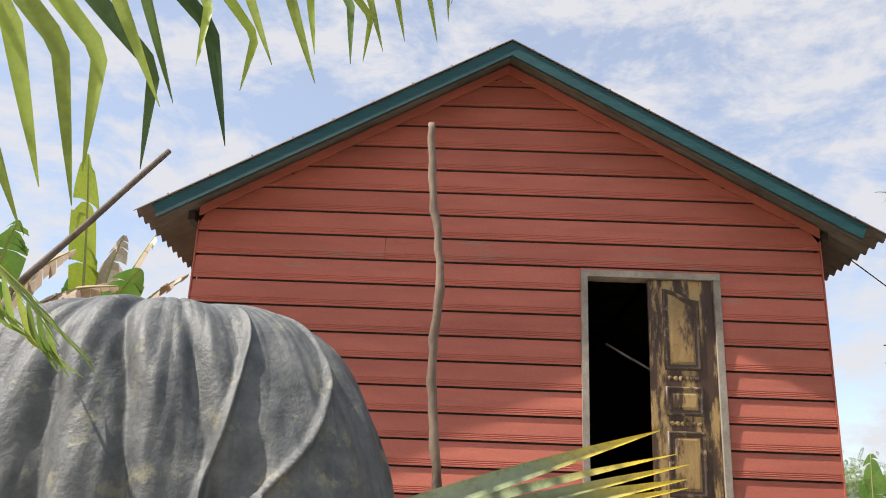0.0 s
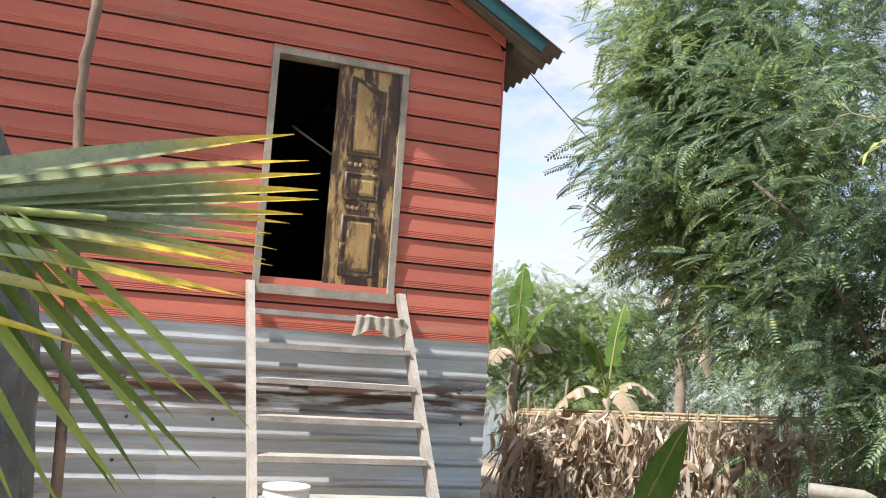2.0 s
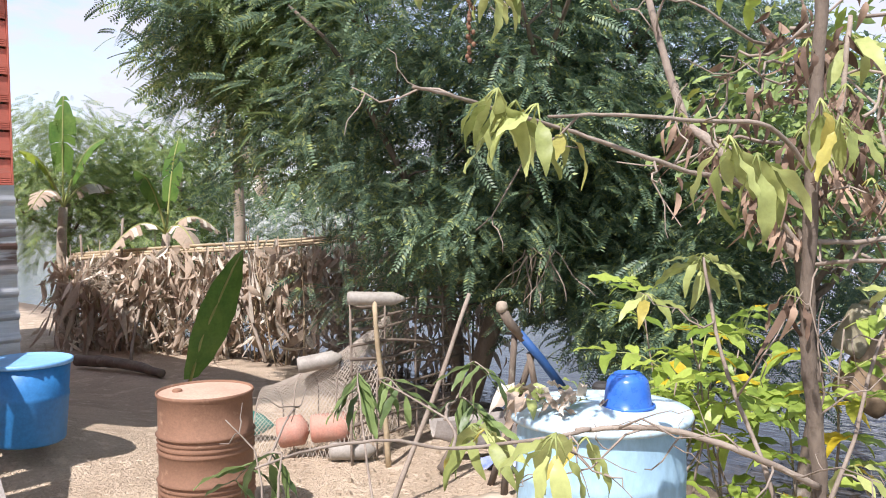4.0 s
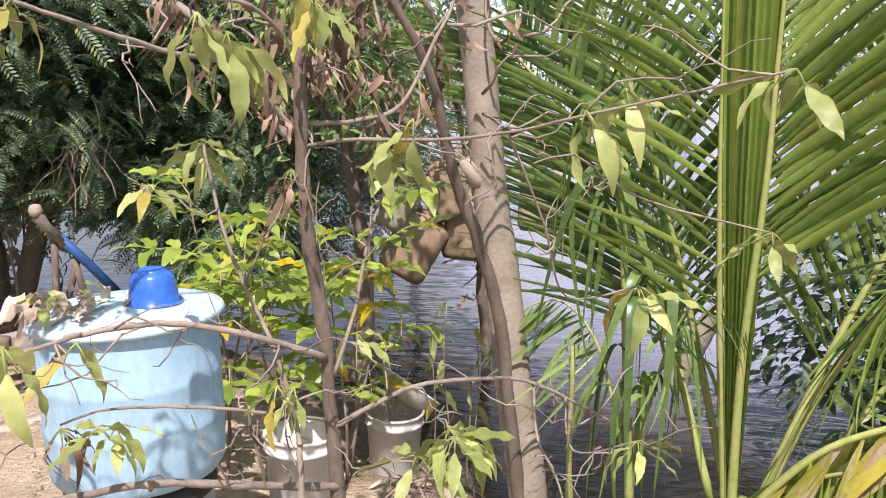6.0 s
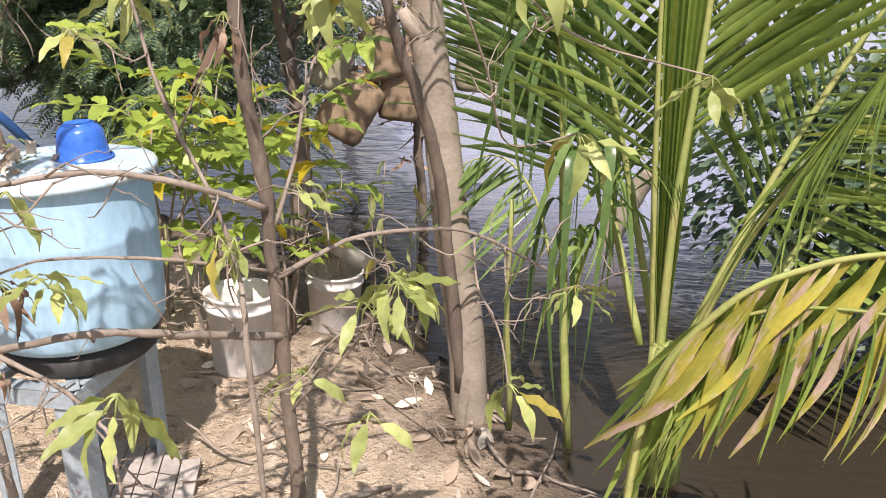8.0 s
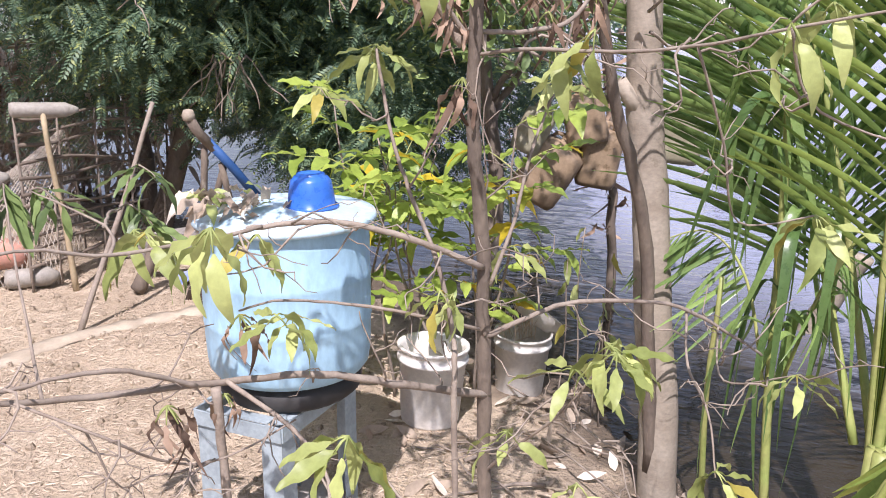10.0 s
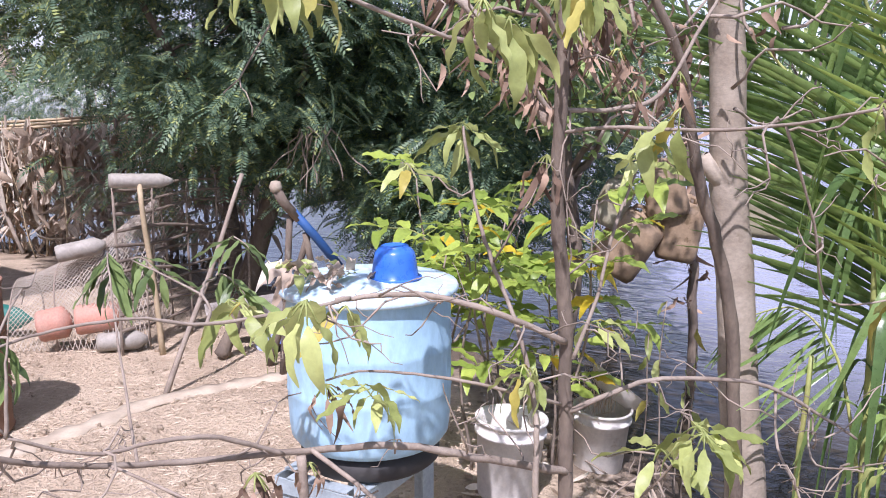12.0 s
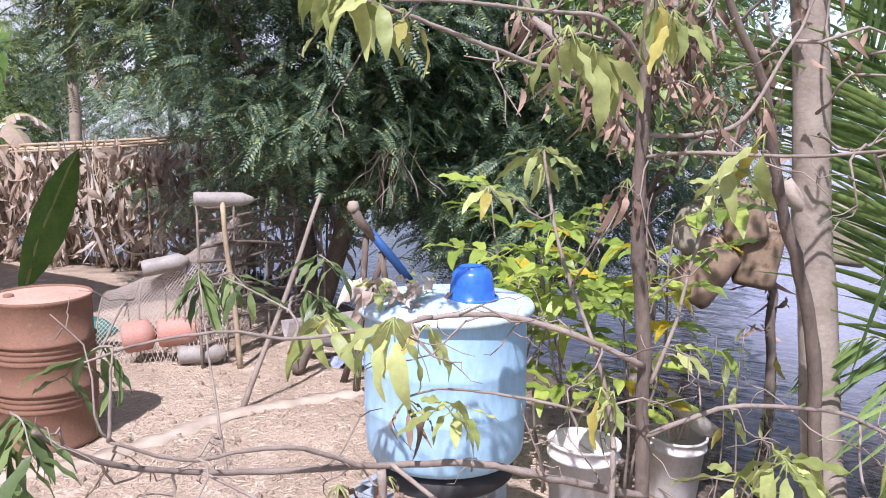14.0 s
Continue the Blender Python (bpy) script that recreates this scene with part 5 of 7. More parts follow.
for at, n, spread, down, size in (
    ((1.78, 1.19, 2.245), 6, 0.6, 0.8, 0.95), ((1.89, 1.17, 2.22), 5, 0.7, 0.8, 0.9), ((2.20, 0.88, 2.15), 6, 0.5, 0.9, 1.05), ((2.23, 0.83, 2.11), 5, 0.6, 0.8, 1.0),
    ((2.52, 0.80, 2.25), 5, 0.4, 1.0, 0.95), ((2.56, 0.53, 1.91), 4, 0.45, 0.9, 0.95), ((1.67, 0.97, 1.58), 7, 0.6, 0.75, 0.95),
    ((1.93, 1.36, 1.47), 6, 0.8, 0.6, 0.95), ((2.04, 1.10, 1.28), 5, 0.8, 0.5, 0.75), ((2.39, 0.85, 1.27), 4, 0.6, 0.8, 0.85), ((2.60, 1.31, 1.74), 6, 0.9, 0.3, 0.85),
    ((2.67, 1.18, 1.84), 5, 0.8, 0.5, 0.8), ((2.74, 0.78, 1.31), 4, 0.9, 0.3, 0.8), ((2.42, 0.42, 1.18), 8, 1.0, 0.5, 0.95), ((2.78, 0.18, 0.72), 6, 0.9, 0.5, 0.95),
    ((1.80, 0.78, 1.16), 9, 0.8, 0.7, 0.95), ((2.52, 0.87, 1.22), 4, 0.7, 0.7, 0.8), ((2.25, 0.44, 0.90), 4, 0.7, 0.5, 0.8), ((2.39, 0.66, 0.92), 5, 0.9, 0.4, 0.8),
    ((2.15, 1.13, 1.24), 5, 0.8, 0.5, 0.7), ((2.33, 0.09, 1.93), 4, 0.4, 0.95, 1.0), ((2.44, 0.02, 1.97), 6, 0.8, 0.6, 0.85), ((2.60, 0.64, 1.87), 4, 0.5, 0.9, 0.9),
    ((2.44, 0.51, 1.10), 6, 1.0, 0.4, 0.95), ((2.30, -0.3, 2.0), 6, 0.8, 0.5, 0.9),
    ((2.36, 0.39, 1.19), 7, 0.9, 0.6, 0.9), ((2.48, 0.74, 2.2), 5, 0.5, 0.9, 0.95), ((2.03, 1.49, 1.44), 6, 0.8, 0.6, 0.9),
    ((1.84, 1.19, 2.225), 4, 0.5, 0.9, 1.0), ((2.05, 1.22, 2.19), 5, 0.7, 0.6, 0.8), ((2.98, 0.74, 1.76), 6, 0.9, 0.3, 0.8), ((3.08, 0.5, 2.45), 7, 0.8, 0.5, 0.9),
    ((2.75, 0.008, 1.473), 7, 0.9, 0.5, 0.95), ((2.6, -0.296, 1.642), 6, 0.8, 0.6, 0.85), ((2.85, 0.006, 1.012), 6, 0.9, 0.5, 0.85),
    ((1.85, 1.65, 2.64), 6, 0.7, 0.6, 0.75), ((1.94, 1.58, 2.633), 4, 0.4, 0.9, 0.75), ((2.12, 1.45, 2.60), 6, 0.8, 0.4, 0.8), ((2.10, 1.47, 2.56), 6, 0.8, 0.5, 0.8), ((1.97, 1.53, 2.73), 6, 0.9, 0.2, 0.55), ((2.63, 1.15, 1.86), 6, 0.8, 0.4, 0.85), ((2.12, 1.2, 1.44), 4, 0.8, 0.7, 0.85), ((2.85, 0.84, 2.45), 6, 0.8, 0.5, 0.95),
):
    sprig(at, n, spread + 0.25, down - 0.1, brng, DROOP, size, (brng.uniform(-0.7, 0.7), brng.uniform(-0.7, 0.7), 0))
SPRAY = leaf_meshes(0.165, 0.036, M_SPRAYLEAF, "leaf", (0.1, 0.2, 0.35, 0.5), 8, 0.12)


def spray(root, tip, pairs, size):
    """A drooping rib with narrow leaves in pairs, all hanging to one side."""
    line = bent(root, tip, -0.02, 8, 0.004, brng)
    sp = part("sprig", Geo().tube(line, 0.0032, 0.0016, 5), M_TWIG, shrub)
    for j in range(pairs):
        p = line[min(1 + int(7 * j / max(pairs - 1, 1)), 8)]
        for sg in (-1, 1):
            d = (line[8] - line[0]).normalized() * 0.5 + Vector((brng.uniform(-0.4, 0.4) + 0.45 * sg, brng.uniform(-0.4, 0.4) - 0.7 * sg, brng.uniform(-0.75, -0.1)))
            piece("leaf", brng.choice(SPRAY), sp, Matrix(aim(p, d, brng.uniform(-0.5, 0.5), size * brng.uniform(0.75, 1.15))))


for root, tip, pairs, size in (
    ((1.45, 1.51, 1.49), (1.44, 1.67, 1.40), 6, 0.85), ((1.30, 1.64, 1.37), (1.27, 1.52, 1.32), 7, 0.85), ((1.30, 1.66, 1.33), (1.26, 1.60, 1.24), 5, 0.8),
    ((2.20, 2.12, 1.47), (2.16, 2.06, 1.38), 7, 0.95), ((2.20, 2.02, 1.46), (2.22, 1.92, 1.42), 5, 0.85), ((2.30, 1.78, 1.42), (2.28, 1.66, 1.38), 6, 0.85), ((2.28, 1.72, 1.53), (2.26, 1.62, 1.52), 4, 0.8),
):
    spray(root, tip, pairs, size)
# the twigs that carry them
for pts in (((1.42, 1.50, 1.30), (1.43, 1.50, 1.40), (1.45, 1.51, 1.49)), ((1.45, 1.54, 1.23), (1.36, 1.60, 1.30), (1.30, 1.64, 1.37)), ((1.70, 1.47, 1.14), (1.95, 1.80, 1.30), (2.20, 2.12, 1.47)), ((1.84, 1.38, 1.44), (2.0, 1.55, 1.45), (2.20, 2.02, 1.46)), ((2.0, 1.55, 1.45), (2.15, 1.68, 1.44), (2.30, 1.78, 1.42), (2.28, 1.72, 1.53))):
    part("twig", Geo().tube(path(pts, 5, 0.002, brng), 0.005, 0.002, 6), M_TWIG, shrub)
for at in ((2.63, 0.92, 1.95), (2.62, 1.0, 2.03), (2.66, 0.84, 2.1), (2.78, 0.82, 2.18), (2.60, 1.2, 2.25), (2.80, 0.72, 1.95), (2.70, 0.80, 2.3), (1.81, 1.23, 1.13), (2.05, 1.27, 1.05), (2.10, 1.25, 1.24), (2.64, 0.90, 1.78), (2.75, 0.75, 2.06), (2.9, 0.62, 2.0), (2.69, 0.9, 2.2), (2.58, 0.96, 2.08), (2.73, 0.85, 2.12), (2.62, 1.10, 2.16), (2.66, 0.88, 2.42)):
    sprig(at, 7, 0.9, 0.7, brng, DRY, brng.uniform(0.7, 1.1))

# a string of dry seeds on the upper branch
g = Geo().tube([(2.05, 1.50, 2.58), (2.05, 1.50, 2.42)], 0.0015, 0.0015, 4)
for k in range(16):
    c = (2.05 + brng.uniform(-0.008, 0.008), 1.50 + brng.uniform(-0.008, 0.008), 2.52 - 0.010 * k)
    g.lathe([(0.001, -0.007), (0.006, -0.003), (0.006, 0.003), (0.001, 0.007)], c, 7)
part("seed_string", g, M_RUST, shrub, "string of small dry reddish seeds")

# pale trunk at the water's edge, with a darker stem against it
trunk = thing("tree", (3.96, 0.55, -0.1), "slender tree with a smooth pale trunk at the water's edge", "tree")
TR = [(3.99, 0.50, -0.3), (3.97, 0.53, 0.35), (3.965, 0.57, 0.66), (3.975, 0.62, 1.16), (3.97, 0.67, 1.58), (3.955, 0.70, 2.08), (3.92, 0.75, 2.66), (3.88, 0.80, 3.5)]
part("trunk", Geo().tube(path(TR, 8, 0.003, brng), 0.086, 0.062, 14, 0.025, brng), M_PALEBARK, trunk)
part("limb_stub", Geo().tube([(3.95, 0.67, 1.58), (3.91, 0.72, 1.63), (3.87, 0.75, 1.70)], 0.042, 0.024, 9, 0.08, brng), M_PALEBARK, trunk)
part("limb", Geo().tube(path([(3.93, 0.54, 0.05), (3.80, 0.585, 0.95), (3.66, 0.64, 1.39), (3.53, 0.70, 1.68), (3.41, 0.72, 1.97), (3.30, 0.77, 2.16), (3.18, 0.87, 2.42)], 5, 0.005, brng), 0.030, 0.012, 8, 0.08, brng), M_BARK, trunk)
for k in range(30):
    p = Vector((3.55, 0.78, 2.0)) + Vector((brng.uniform(-0.4, 0.45), brng.uniform(-0.4, 0.5), brng.uniform(-0.3, 0.7)))
    q = p + Vector((brng.uniform(-1, 1), brng.uniform(-1, 1), brng.uniform(-0.5, 0.8))).normalized() * brng.uniform(0.25, 0.65)
    part("branch", Geo().tube(bent(p, q, 0, 7, 0.05, brng), 0.007, 0.0025, 5, 0.05, brng), M_TWIG, trunk)
g = Geo()
for k in range(40):
    p = np.array((3.38, 1.02, 2.30)) + nrg.normal(size=3) * np.array((0.26, 0.24, 0.24))
    p[2] = max(p[2], 1.98)
    g.many(*blade(0.09, 0.026, 5, 0.6, 0.9), turned(p + nrg.normal(size=(6, 3)) * 0.04, nrg.uniform(0, 6.28, 6), nrg.uniform(-1.3, -0.2, 6), nrg.normal(size=6), nrg.uniform(0.6, 1.05, 6)))
part("withered_leaves", g, M_WITHERED, trunk, "brown withered leaves", kind="stuff")
g = crown(Geo(), nrg, (4.0, 1.0, 3.4), (1.0, 1.0, 0.8), 45, 22, 0.2, OVAL, hollow=0.2)
part("crown", g, M_SHRUBLEAF, trunk)
# dead stem out in the water, hung with jugs
dead = thing("dead_tree", (7.05, 1.42, -0.4), "dark dead stem with withered leaves standing in the flood water", "dead tree")
dead_line = path([(7.05, 1.42, -0.5), (7.0, 1.45, 0.6), (6.95, 1.5, 1.3), (6.85, 1.6, 2.0), (6.7, 1.75, 2.6)], 5, 0.012, brng)
part("stem", Geo().tube(dead_line, 0.040, 0.018, 9, 0.1, brng), M_BARK, dead)
for k in range(46):
    p = brng.choice(dead_line[4:16]) + Vector((brng.gauss(-0.05, 0.05), brng.gauss(0, 0.06), 0))
    piece("leaf", brng.choice(DRY), dead, Matrix(aim(p, (brng.gauss(0, 0.4), brng.gauss(0, 0.4), -1), brng.uniform(0, 6.28), brng.uniform(1.3, 2.6))))
# thin seedlings with a few yellowing leaves at the water's edge
for x, y, top in ((4.60, 1.07, 0.92), (4.63, 1.16, 0.74), (4.60, 0.92, 0.80), (4.70, 0.98, 0.55)):
    z0 = ground_z(x, y) - 0.03
    t = thing("seedling", (x, y, z0), "thin seedling with yellowing leaves at the water's edge", "seedling", "seedlings on the bank")
    line = bent((x, y, z0), (x + 0.03, y - 0.02, top), 0, 7, 0.02, brng)
    part("stem", Geo().tube(line, 0.005, 0.0025, 6), M_TWIG, t)
    for k in range(4):
        piece("leaf", brng.choice(DROOP), t, Matrix(aim(line[7 - k], (brng.gauss(0, 0.5), brng.gauss(0, 0.5), -1), brng.uniform(0, 6.28), brng.uniform(0.7, 1.0))))
# broken log leaning in the water
solid("log", Geo().tube(path([(6.633, -0.013999999999999999, -0.3), (6.633, -0.044, -0.14), (6.603, -0.183, 0.18), (6.573, -0.311, 0.432)], 6, 0.005, brng), 0.086, 0.069, 10, 0.06, brng), M_PALEBARK, (6.633, -0.044, -0.2), "broken brown log leaning out of the water", "log")

# striped palm frond reaching in front of the house, and the fronds overhead
front = thing("palm_frond", (-1.55, 1.45, 0.0), "bent palm frond with yellow tips in front of the house", "palm frond")
rng = random.Random(6)
fr = part("frond", Geo().tube(path([(-1.7, 1.35, 0.0), (-1.5, 1.45, 1.5), (-1.05, 1.62, 2.12), (-0.40, 1.84, 2.235), (0.0, 1.91, 2.262), (0.10, 1.92, 2.265)], 6), 0.018, 0.006, 8), M_RIB, front)
KEEL = [Geo().add(*blade(1.0, 0.062, 9, 0.75, 0.03 + 0.02 * k, 0.04, 0.36)).mesh("leaflet") for k in range(5)]
FRONT_G, FRONT_Y = [dressed(q, M_PALM) for q in KEEL], [dressed(q, M_FRONTPALM) for q in KEEL]
def front_leaf(base, tip, m, roll, lift=0.0, wide=1.0):
    """One leaflet from the rib to its tip, bowed upwards by lift."""
    base, tip = Vector(base), Vector(tip)
    mm = Matrix(aim(base, tip - base + Vector((0, 0, lift)), roll, (tip - base).length))
    piece("leaflet", m, fr, mm @ Matrix.Diagonal((1, wide, wide, 1)))


def rib_at(s):
    return Vector((-0.80 + 0.78 * s, 1.70 + 0.20 * s, 2.165 + 0.095 * s))


# upper rank, swept forward
for k in range(8):
    s = k / 7
    tip = (0.47 + 0.15 * math.sin(2.6 * s + 0.3), 2.16 + 0.30 * s, 2.535 - 0.215 * s + rng.uniform(-0.008, 0.008))
    front_leaf(rib_at(0.50 + 0.46 * s) + Vector((0, 0.006 * (k % 3), 0)), tip, FRONT_Y[k % 2], 0.80 + rng.uniform(-0.45, 0.45), 0.03, 0.62 + 0.16 * (k % 3 == 0))
# middle rank, level and drooping at the tips
for k in range(6):
    s = k / 5
    tip = (0.52 - 0.07 * s + rng.uniform(-0.03, 0.02), 2.25 - 0.05 * k, 2.20 - 0.13 * s)
    front_leaf(rib_at(0.10 + 0.80 * (1 - s)) + Vector((0, -0.008 * k, -0.004)), tip, FRONT_Y[2 + k % 3], 0.75 + rng.uniform(-0.3, 0.3), 0.14, 0.68)
# broad leaflets below, reaching out level and bending down at the tips
for k, tip in enumerate(((0.36, 1.96, 2.13), (0.31, 1.90, 2.075), (0.22, 1.84, 2.03), (0.12, 1.80, 1.98))):
    front_leaf(rib_at(0.34 - 0.11 * k) + Vector((0, -0.05 - 0.02 * k, 0.012 - 0.012 * k)), tip, FRONT_Y[k], 0.65 + rng.uniform(-0.15, 0.15), 0.10, 0.95)
# lower rank, hanging
for k in range(34):
    s = k / 33
    b = rib_at(0.02 + 0.94 * s)
    ln = rng.uniform(0.52, 0.66)
    lean = 0.05 + 1.15 * s ** 2.2 + rng.uniform(-0.08, 0.08)
    front_leaf(b + Vector((0, -0.02 - 0.03 * rng.random(), -0.005)), b + Vector((lean, -0.12 + 0.14 * rng.random(), -1.0)).normalized() * ln, FRONT_G[k % 5], 1.57 + rng.uniform(-0.6, 0.6), 0.0, 0.62)
over = thing("coconut_palm", (-2.3, 0.6, 0.0), "coconut palm with fronds hanging in over the view", "palm tree")
part("trunk", Geo().tube(path([(-2.3, 0.6, -0.05), (-2.25, 0.65, 1.5), (-2.2, 0.75, 3.0)], 8, 0.004, rng), 0.11, 0.09, 12, 0.04, rng), M_PALEBARK, over)
ov = part("frond", Geo().tube(path([(-2.2, 0.75, 3.0), (-1.75, 1.25, 3.46), (-1.25, 1.60, 3.585), (-0.7, 1.70, 3.59), (-0.05, 1.72, 3.57)], 6), 0.02, 0.006, 8), M_RIB, over)
OVERSET = [dressed(q, M_BACKLITPALM) for q in KINKED]
for k in range(20):
    s = (k / 19) ** 0.85
    b = Vector((-1.36 + 1.28 * s, 1.62 + 0.09 * s, 3.585 - 0.012 * s))
    d = Vector((0.46 * (1 - s) + 0.08 + rng.uniform(-0.03, 0.03), rng.uniform(-0.06, 0.06), -0.44 * (1 - s) - 0.14))
    piece("leaflet", OVERSET[k % 5], ov, Matrix(aim(b, d, 1.57 + rng.uniform(-0.35, 0.35), d.length * rng.uniform(0.95, 1.2))))
for k in range(3):
    b = Vector((-1.20 + 0.05 * k, 1.66, 3.42 - 0.03 * k))
    piece("leaflet", OVERSET[k % 5], ov, Matrix(aim(b, (0.10 + rng.uniform(-0.05, 0.05), 0.02, -0.5), 1.57 + rng.uniform(-0.5, 0.5), rng.uniform(0.36, 0.5))))
# a high frond added to the same palm, out of view, to shadow-stripe the front one
frond(over, [(-2.2, 0.75, 3.0), (-1.95, 1.1, 3.65), (-1.5, 1.4, 3.85), (-0.9, 1.55, 3.88), (-0.2, 1.65, 3.80)], 0.016, 28, 0.60, 1.0, 0.0, rng, fwd=0.10, start=0.2, roll=(0.0, 0.2), wild=0.3, meshes=[dressed(q, M_BACKLITPALM) for q in BROAD])
frond(over, [(-2.2, 0.75, 2.9), (-1.6, 1.2, 2.88), (-1.15, 1.45, 2.64), (-0.93, 1.55, 2.46)], 0.012, 52, 0.42, 0.6, 0.0, rng, fwd=0.6, hang=0.2, start=0.3)
frond(over, [(-2.2, 0.75, 3.0), (-1.9, 1.5, 3.3), (-1.6, 2.2, 3.2), (-1.35, 2.8, 2.9)], 0.016, 24, 0.5, 0.6, 0.0, rng, meshes=KINKED, hang=0.4, start=0.3)


# banana plants
def banana_leaf(parent, a, b, rise, width, rng, m, torn=0.0):
    """A long leaf on an arching rib from a to b, its blade torn into strips."""
    a, b = Vector(a), Vector(b)
    line = [a.lerp(b, i / 14) + Vector((0, 0, rise * math.sin(math.pi * (i / 14) ** 0.9))) for i in range(15)]
    lf = part("leaf", Geo().tube(line, 0.018, 0.006, 6), M_RIB, parent)
    side = (b - a).cross(Vector((0, 0, 1))).normalized()
    g = Geo()
    for sg in (-1, 1):
        i = 3
        while i < 14:
            w = 1 if rng.random() < torn else min(3, 14 - i)
            drop = rng.uniform(0.1, 0.9) if torn else rng.uniform(0.0, 0.12)
            pts = []
            for j in range(w + 1):
                k = i + j
                ww = width * 0.5 * math.sin(math.pi * min(0.08 + 0.92 * (k - 2) / 12.3, 1)) ** 0.6
                for c in (0, 0.5, 1.0):
                    pts.append(line[k] + side * sg * ww * c * (1 - 0.3 * drop) + Vector((0, 0, 0.12 * ww * c - drop * ww * c * c)))
            f = [(3 * j + c, 3 * j + c + 1, 3 * j + c + 4, 3 * j + c + 3) for j in range(w) for c in (0, 1)]
            g.add(pts, f)
            i += w
    part("blade", g, m, lf)


rng = random.Random(31)
for base, h, leaves, lab in (
    ((-3.3, 7.35), 3.2, ((-0.30, 0.12, 2.35, M_BANANAYEL, 0.35), (0.25, -0.25, 1.0, M_DEADLEAF, 0.9), (0.55, 0.1, 0.9, M_DEADLEAF, 0.9), (-0.25, 0.35, 1.3, M_BANANA, 0.6), (1.0, 0.15, 1.0, M_BANANA, 0.9), (0.10, 0.25, 1.6, M_DEADLEAF, 0.9), (0.75, 0.25, 1.25, M_DEADLEAF, 0.9), (0.45, 0.30, 1.75, M_DEADLEAF, 0.9), (-0.7, 0.4, 1.0, M_BANANA, 0.5), (0.75, 0.2, 0.5, M_DEADLEAF, 0.9), (0.55, -0.4, 1.1, M_BANANA, 0.7), (-0.8, -0.3, 0.4, M_DEADLEAF, 0.9), (0.3, 0.8, 1.0, M_BANANAYEL, 0.4), (0.95, 0.5, 0.7, M_BANANA, 0.8), (-0.3, -0.6, 0.2, M_DEADLEAF, 0.9)), "banana plant with torn sunlit and dry leaves behind the heap"),
    ((-3.85, 6.6), 3.3, ((0.7, 0.1, 0.6, M_DEADLEAF, 0.9), (0.3, -0.2, 1.2, M_BANANA, 0.7), (0.9, -0.1, 0.2, M_DEADLEAF, 0.9), (0.6, 0.2, 1.1, M_DEADLEAF, 0.9), (-0.3, 0.2, 1.3, M_BANANA, 0.5), (0.2, -0.4, 0.5, M_BANANAYEL, 0.7), (1.0, 0.2, 0.8, M_DEADLEAF, 0.9)), "withered banana plant with brown and green leaves behind the heap"),
    ((5.72, 12.5), 2.0, ((0.1, 0.1, 1.6, M_BANANA, 0.2), (0.6, -0.1, 1.0, M_BANANA, 0.5), (-0.5, 0.2, 0.8, M_BANANAYEL, 0.5), (0.9, 0.2, 0.2, M_DEADLEAF, 0.9), (-0.6, -0.4, 0.0, M_DEADLEAF, 0.9)), "banana plant with a pale stem behind the house"),
    ((6.65, 11.3), 1.6, ((0.3, 0.1, 1.4, M_BANANA, 0.4), (-0.5, -0.1, 0.9, M_BANANA, 0.6), (0.7, -0.3, 0.0, M_DEADLEAF, 0.9), (-0.8, 0.1, -0.2, M_DEADLEAF, 0.9), (0.1, -0.7, -0.3, M_DEADLEAF, 0.9)), "banana plant with dry hanging leaves at the fence"),
    ((7.2, 10.3), 3.0, ((-1.2, -0.3, 1.05, M_DEADLEAF, 0.9), (-0.5, -0.2, -0.1, M_DEADLEAF, 0.9), (0.1, -0.5, -1.0, M_DEADLEAF, 0.9), (-0.3, -0.4, 0.5, M_DEADLEAF, 0.9), (0.3, 0.3, 0.9, M_BANANA, 0.8)), "withered banana plant with brown leaves at the fence"),
):
    t = thing("banana_plant", (base[0], base[1], 0.0), lab, "banana plant", "banana plants")
    part("stem", Geo().tube(bent((base[0], base[1], -0.1), (base[0] + 0.1, base[1], h), 0, 8, 0.03, rng), 0.10, 0.06, 12, 0.04, rng), M_PALEBARK, t)
    for dx, dy, dz, m, torn in leaves:
        banana_leaf(t, (base[0] + 0.1, base[1], h), (base[0] + 0.1 + dx, base[1] + dy, h + dz), 0.25, 0.42, rng, m, torn)


# ---- yard: fence with dry banana leaves ----
rng = random.Random(77)
fence = thing("fence", (7.3, 9.7, 0.0), "rough bamboo fence hung with dry brown banana leaves", "fence")
R0, R1 = Vector((5.74, 12.2, 1.30)), Vector((8.9, 7.2, 1.71))
for k in range(3):
    o = Vector((0.03 * k, 0.02 * k, 0.035 * (k - 1)))
    part("rail", Geo().tube(bent(R0 + o, R1 + o, 0.02, 12, 0.015, rng), 0.022, 0.016, 8, 0.05, rng), M_BAMBOO, fence)
for k in range(9):
    p = R0.lerp(R1, (k + 0.3) / 9)
    part("post", Geo().tube(bent((p.x + rng.uniform(-0.15, 0.15), p.y, -0.05), (p.x, p.y, 1.35 + rng.uniform(0, 0.5)), 0, 6, 0.03, rng), 0.022, 0.016, 7, 0.06, rng), M_TWIG, fence)
for a, b in (((6.1, 11.2, 0.70), (6.8, 10.4, 1.12)), ((6.3, 9.9, 0.0), (7.0, 10.2, 1.2)), ((6.9, 9.2, 0.0), (6.9, 10.1, 1.5)), ((5.8, 10.6, 0.0), (6.3, 11.2, 0.9))):
    part("slanting_pole", Geo().tube(bent(a, b, 0, 6, 0.02, rng), 0.024, 0.018, 7, 0.06, rng), M_TWIG, fence)
DEAD = []
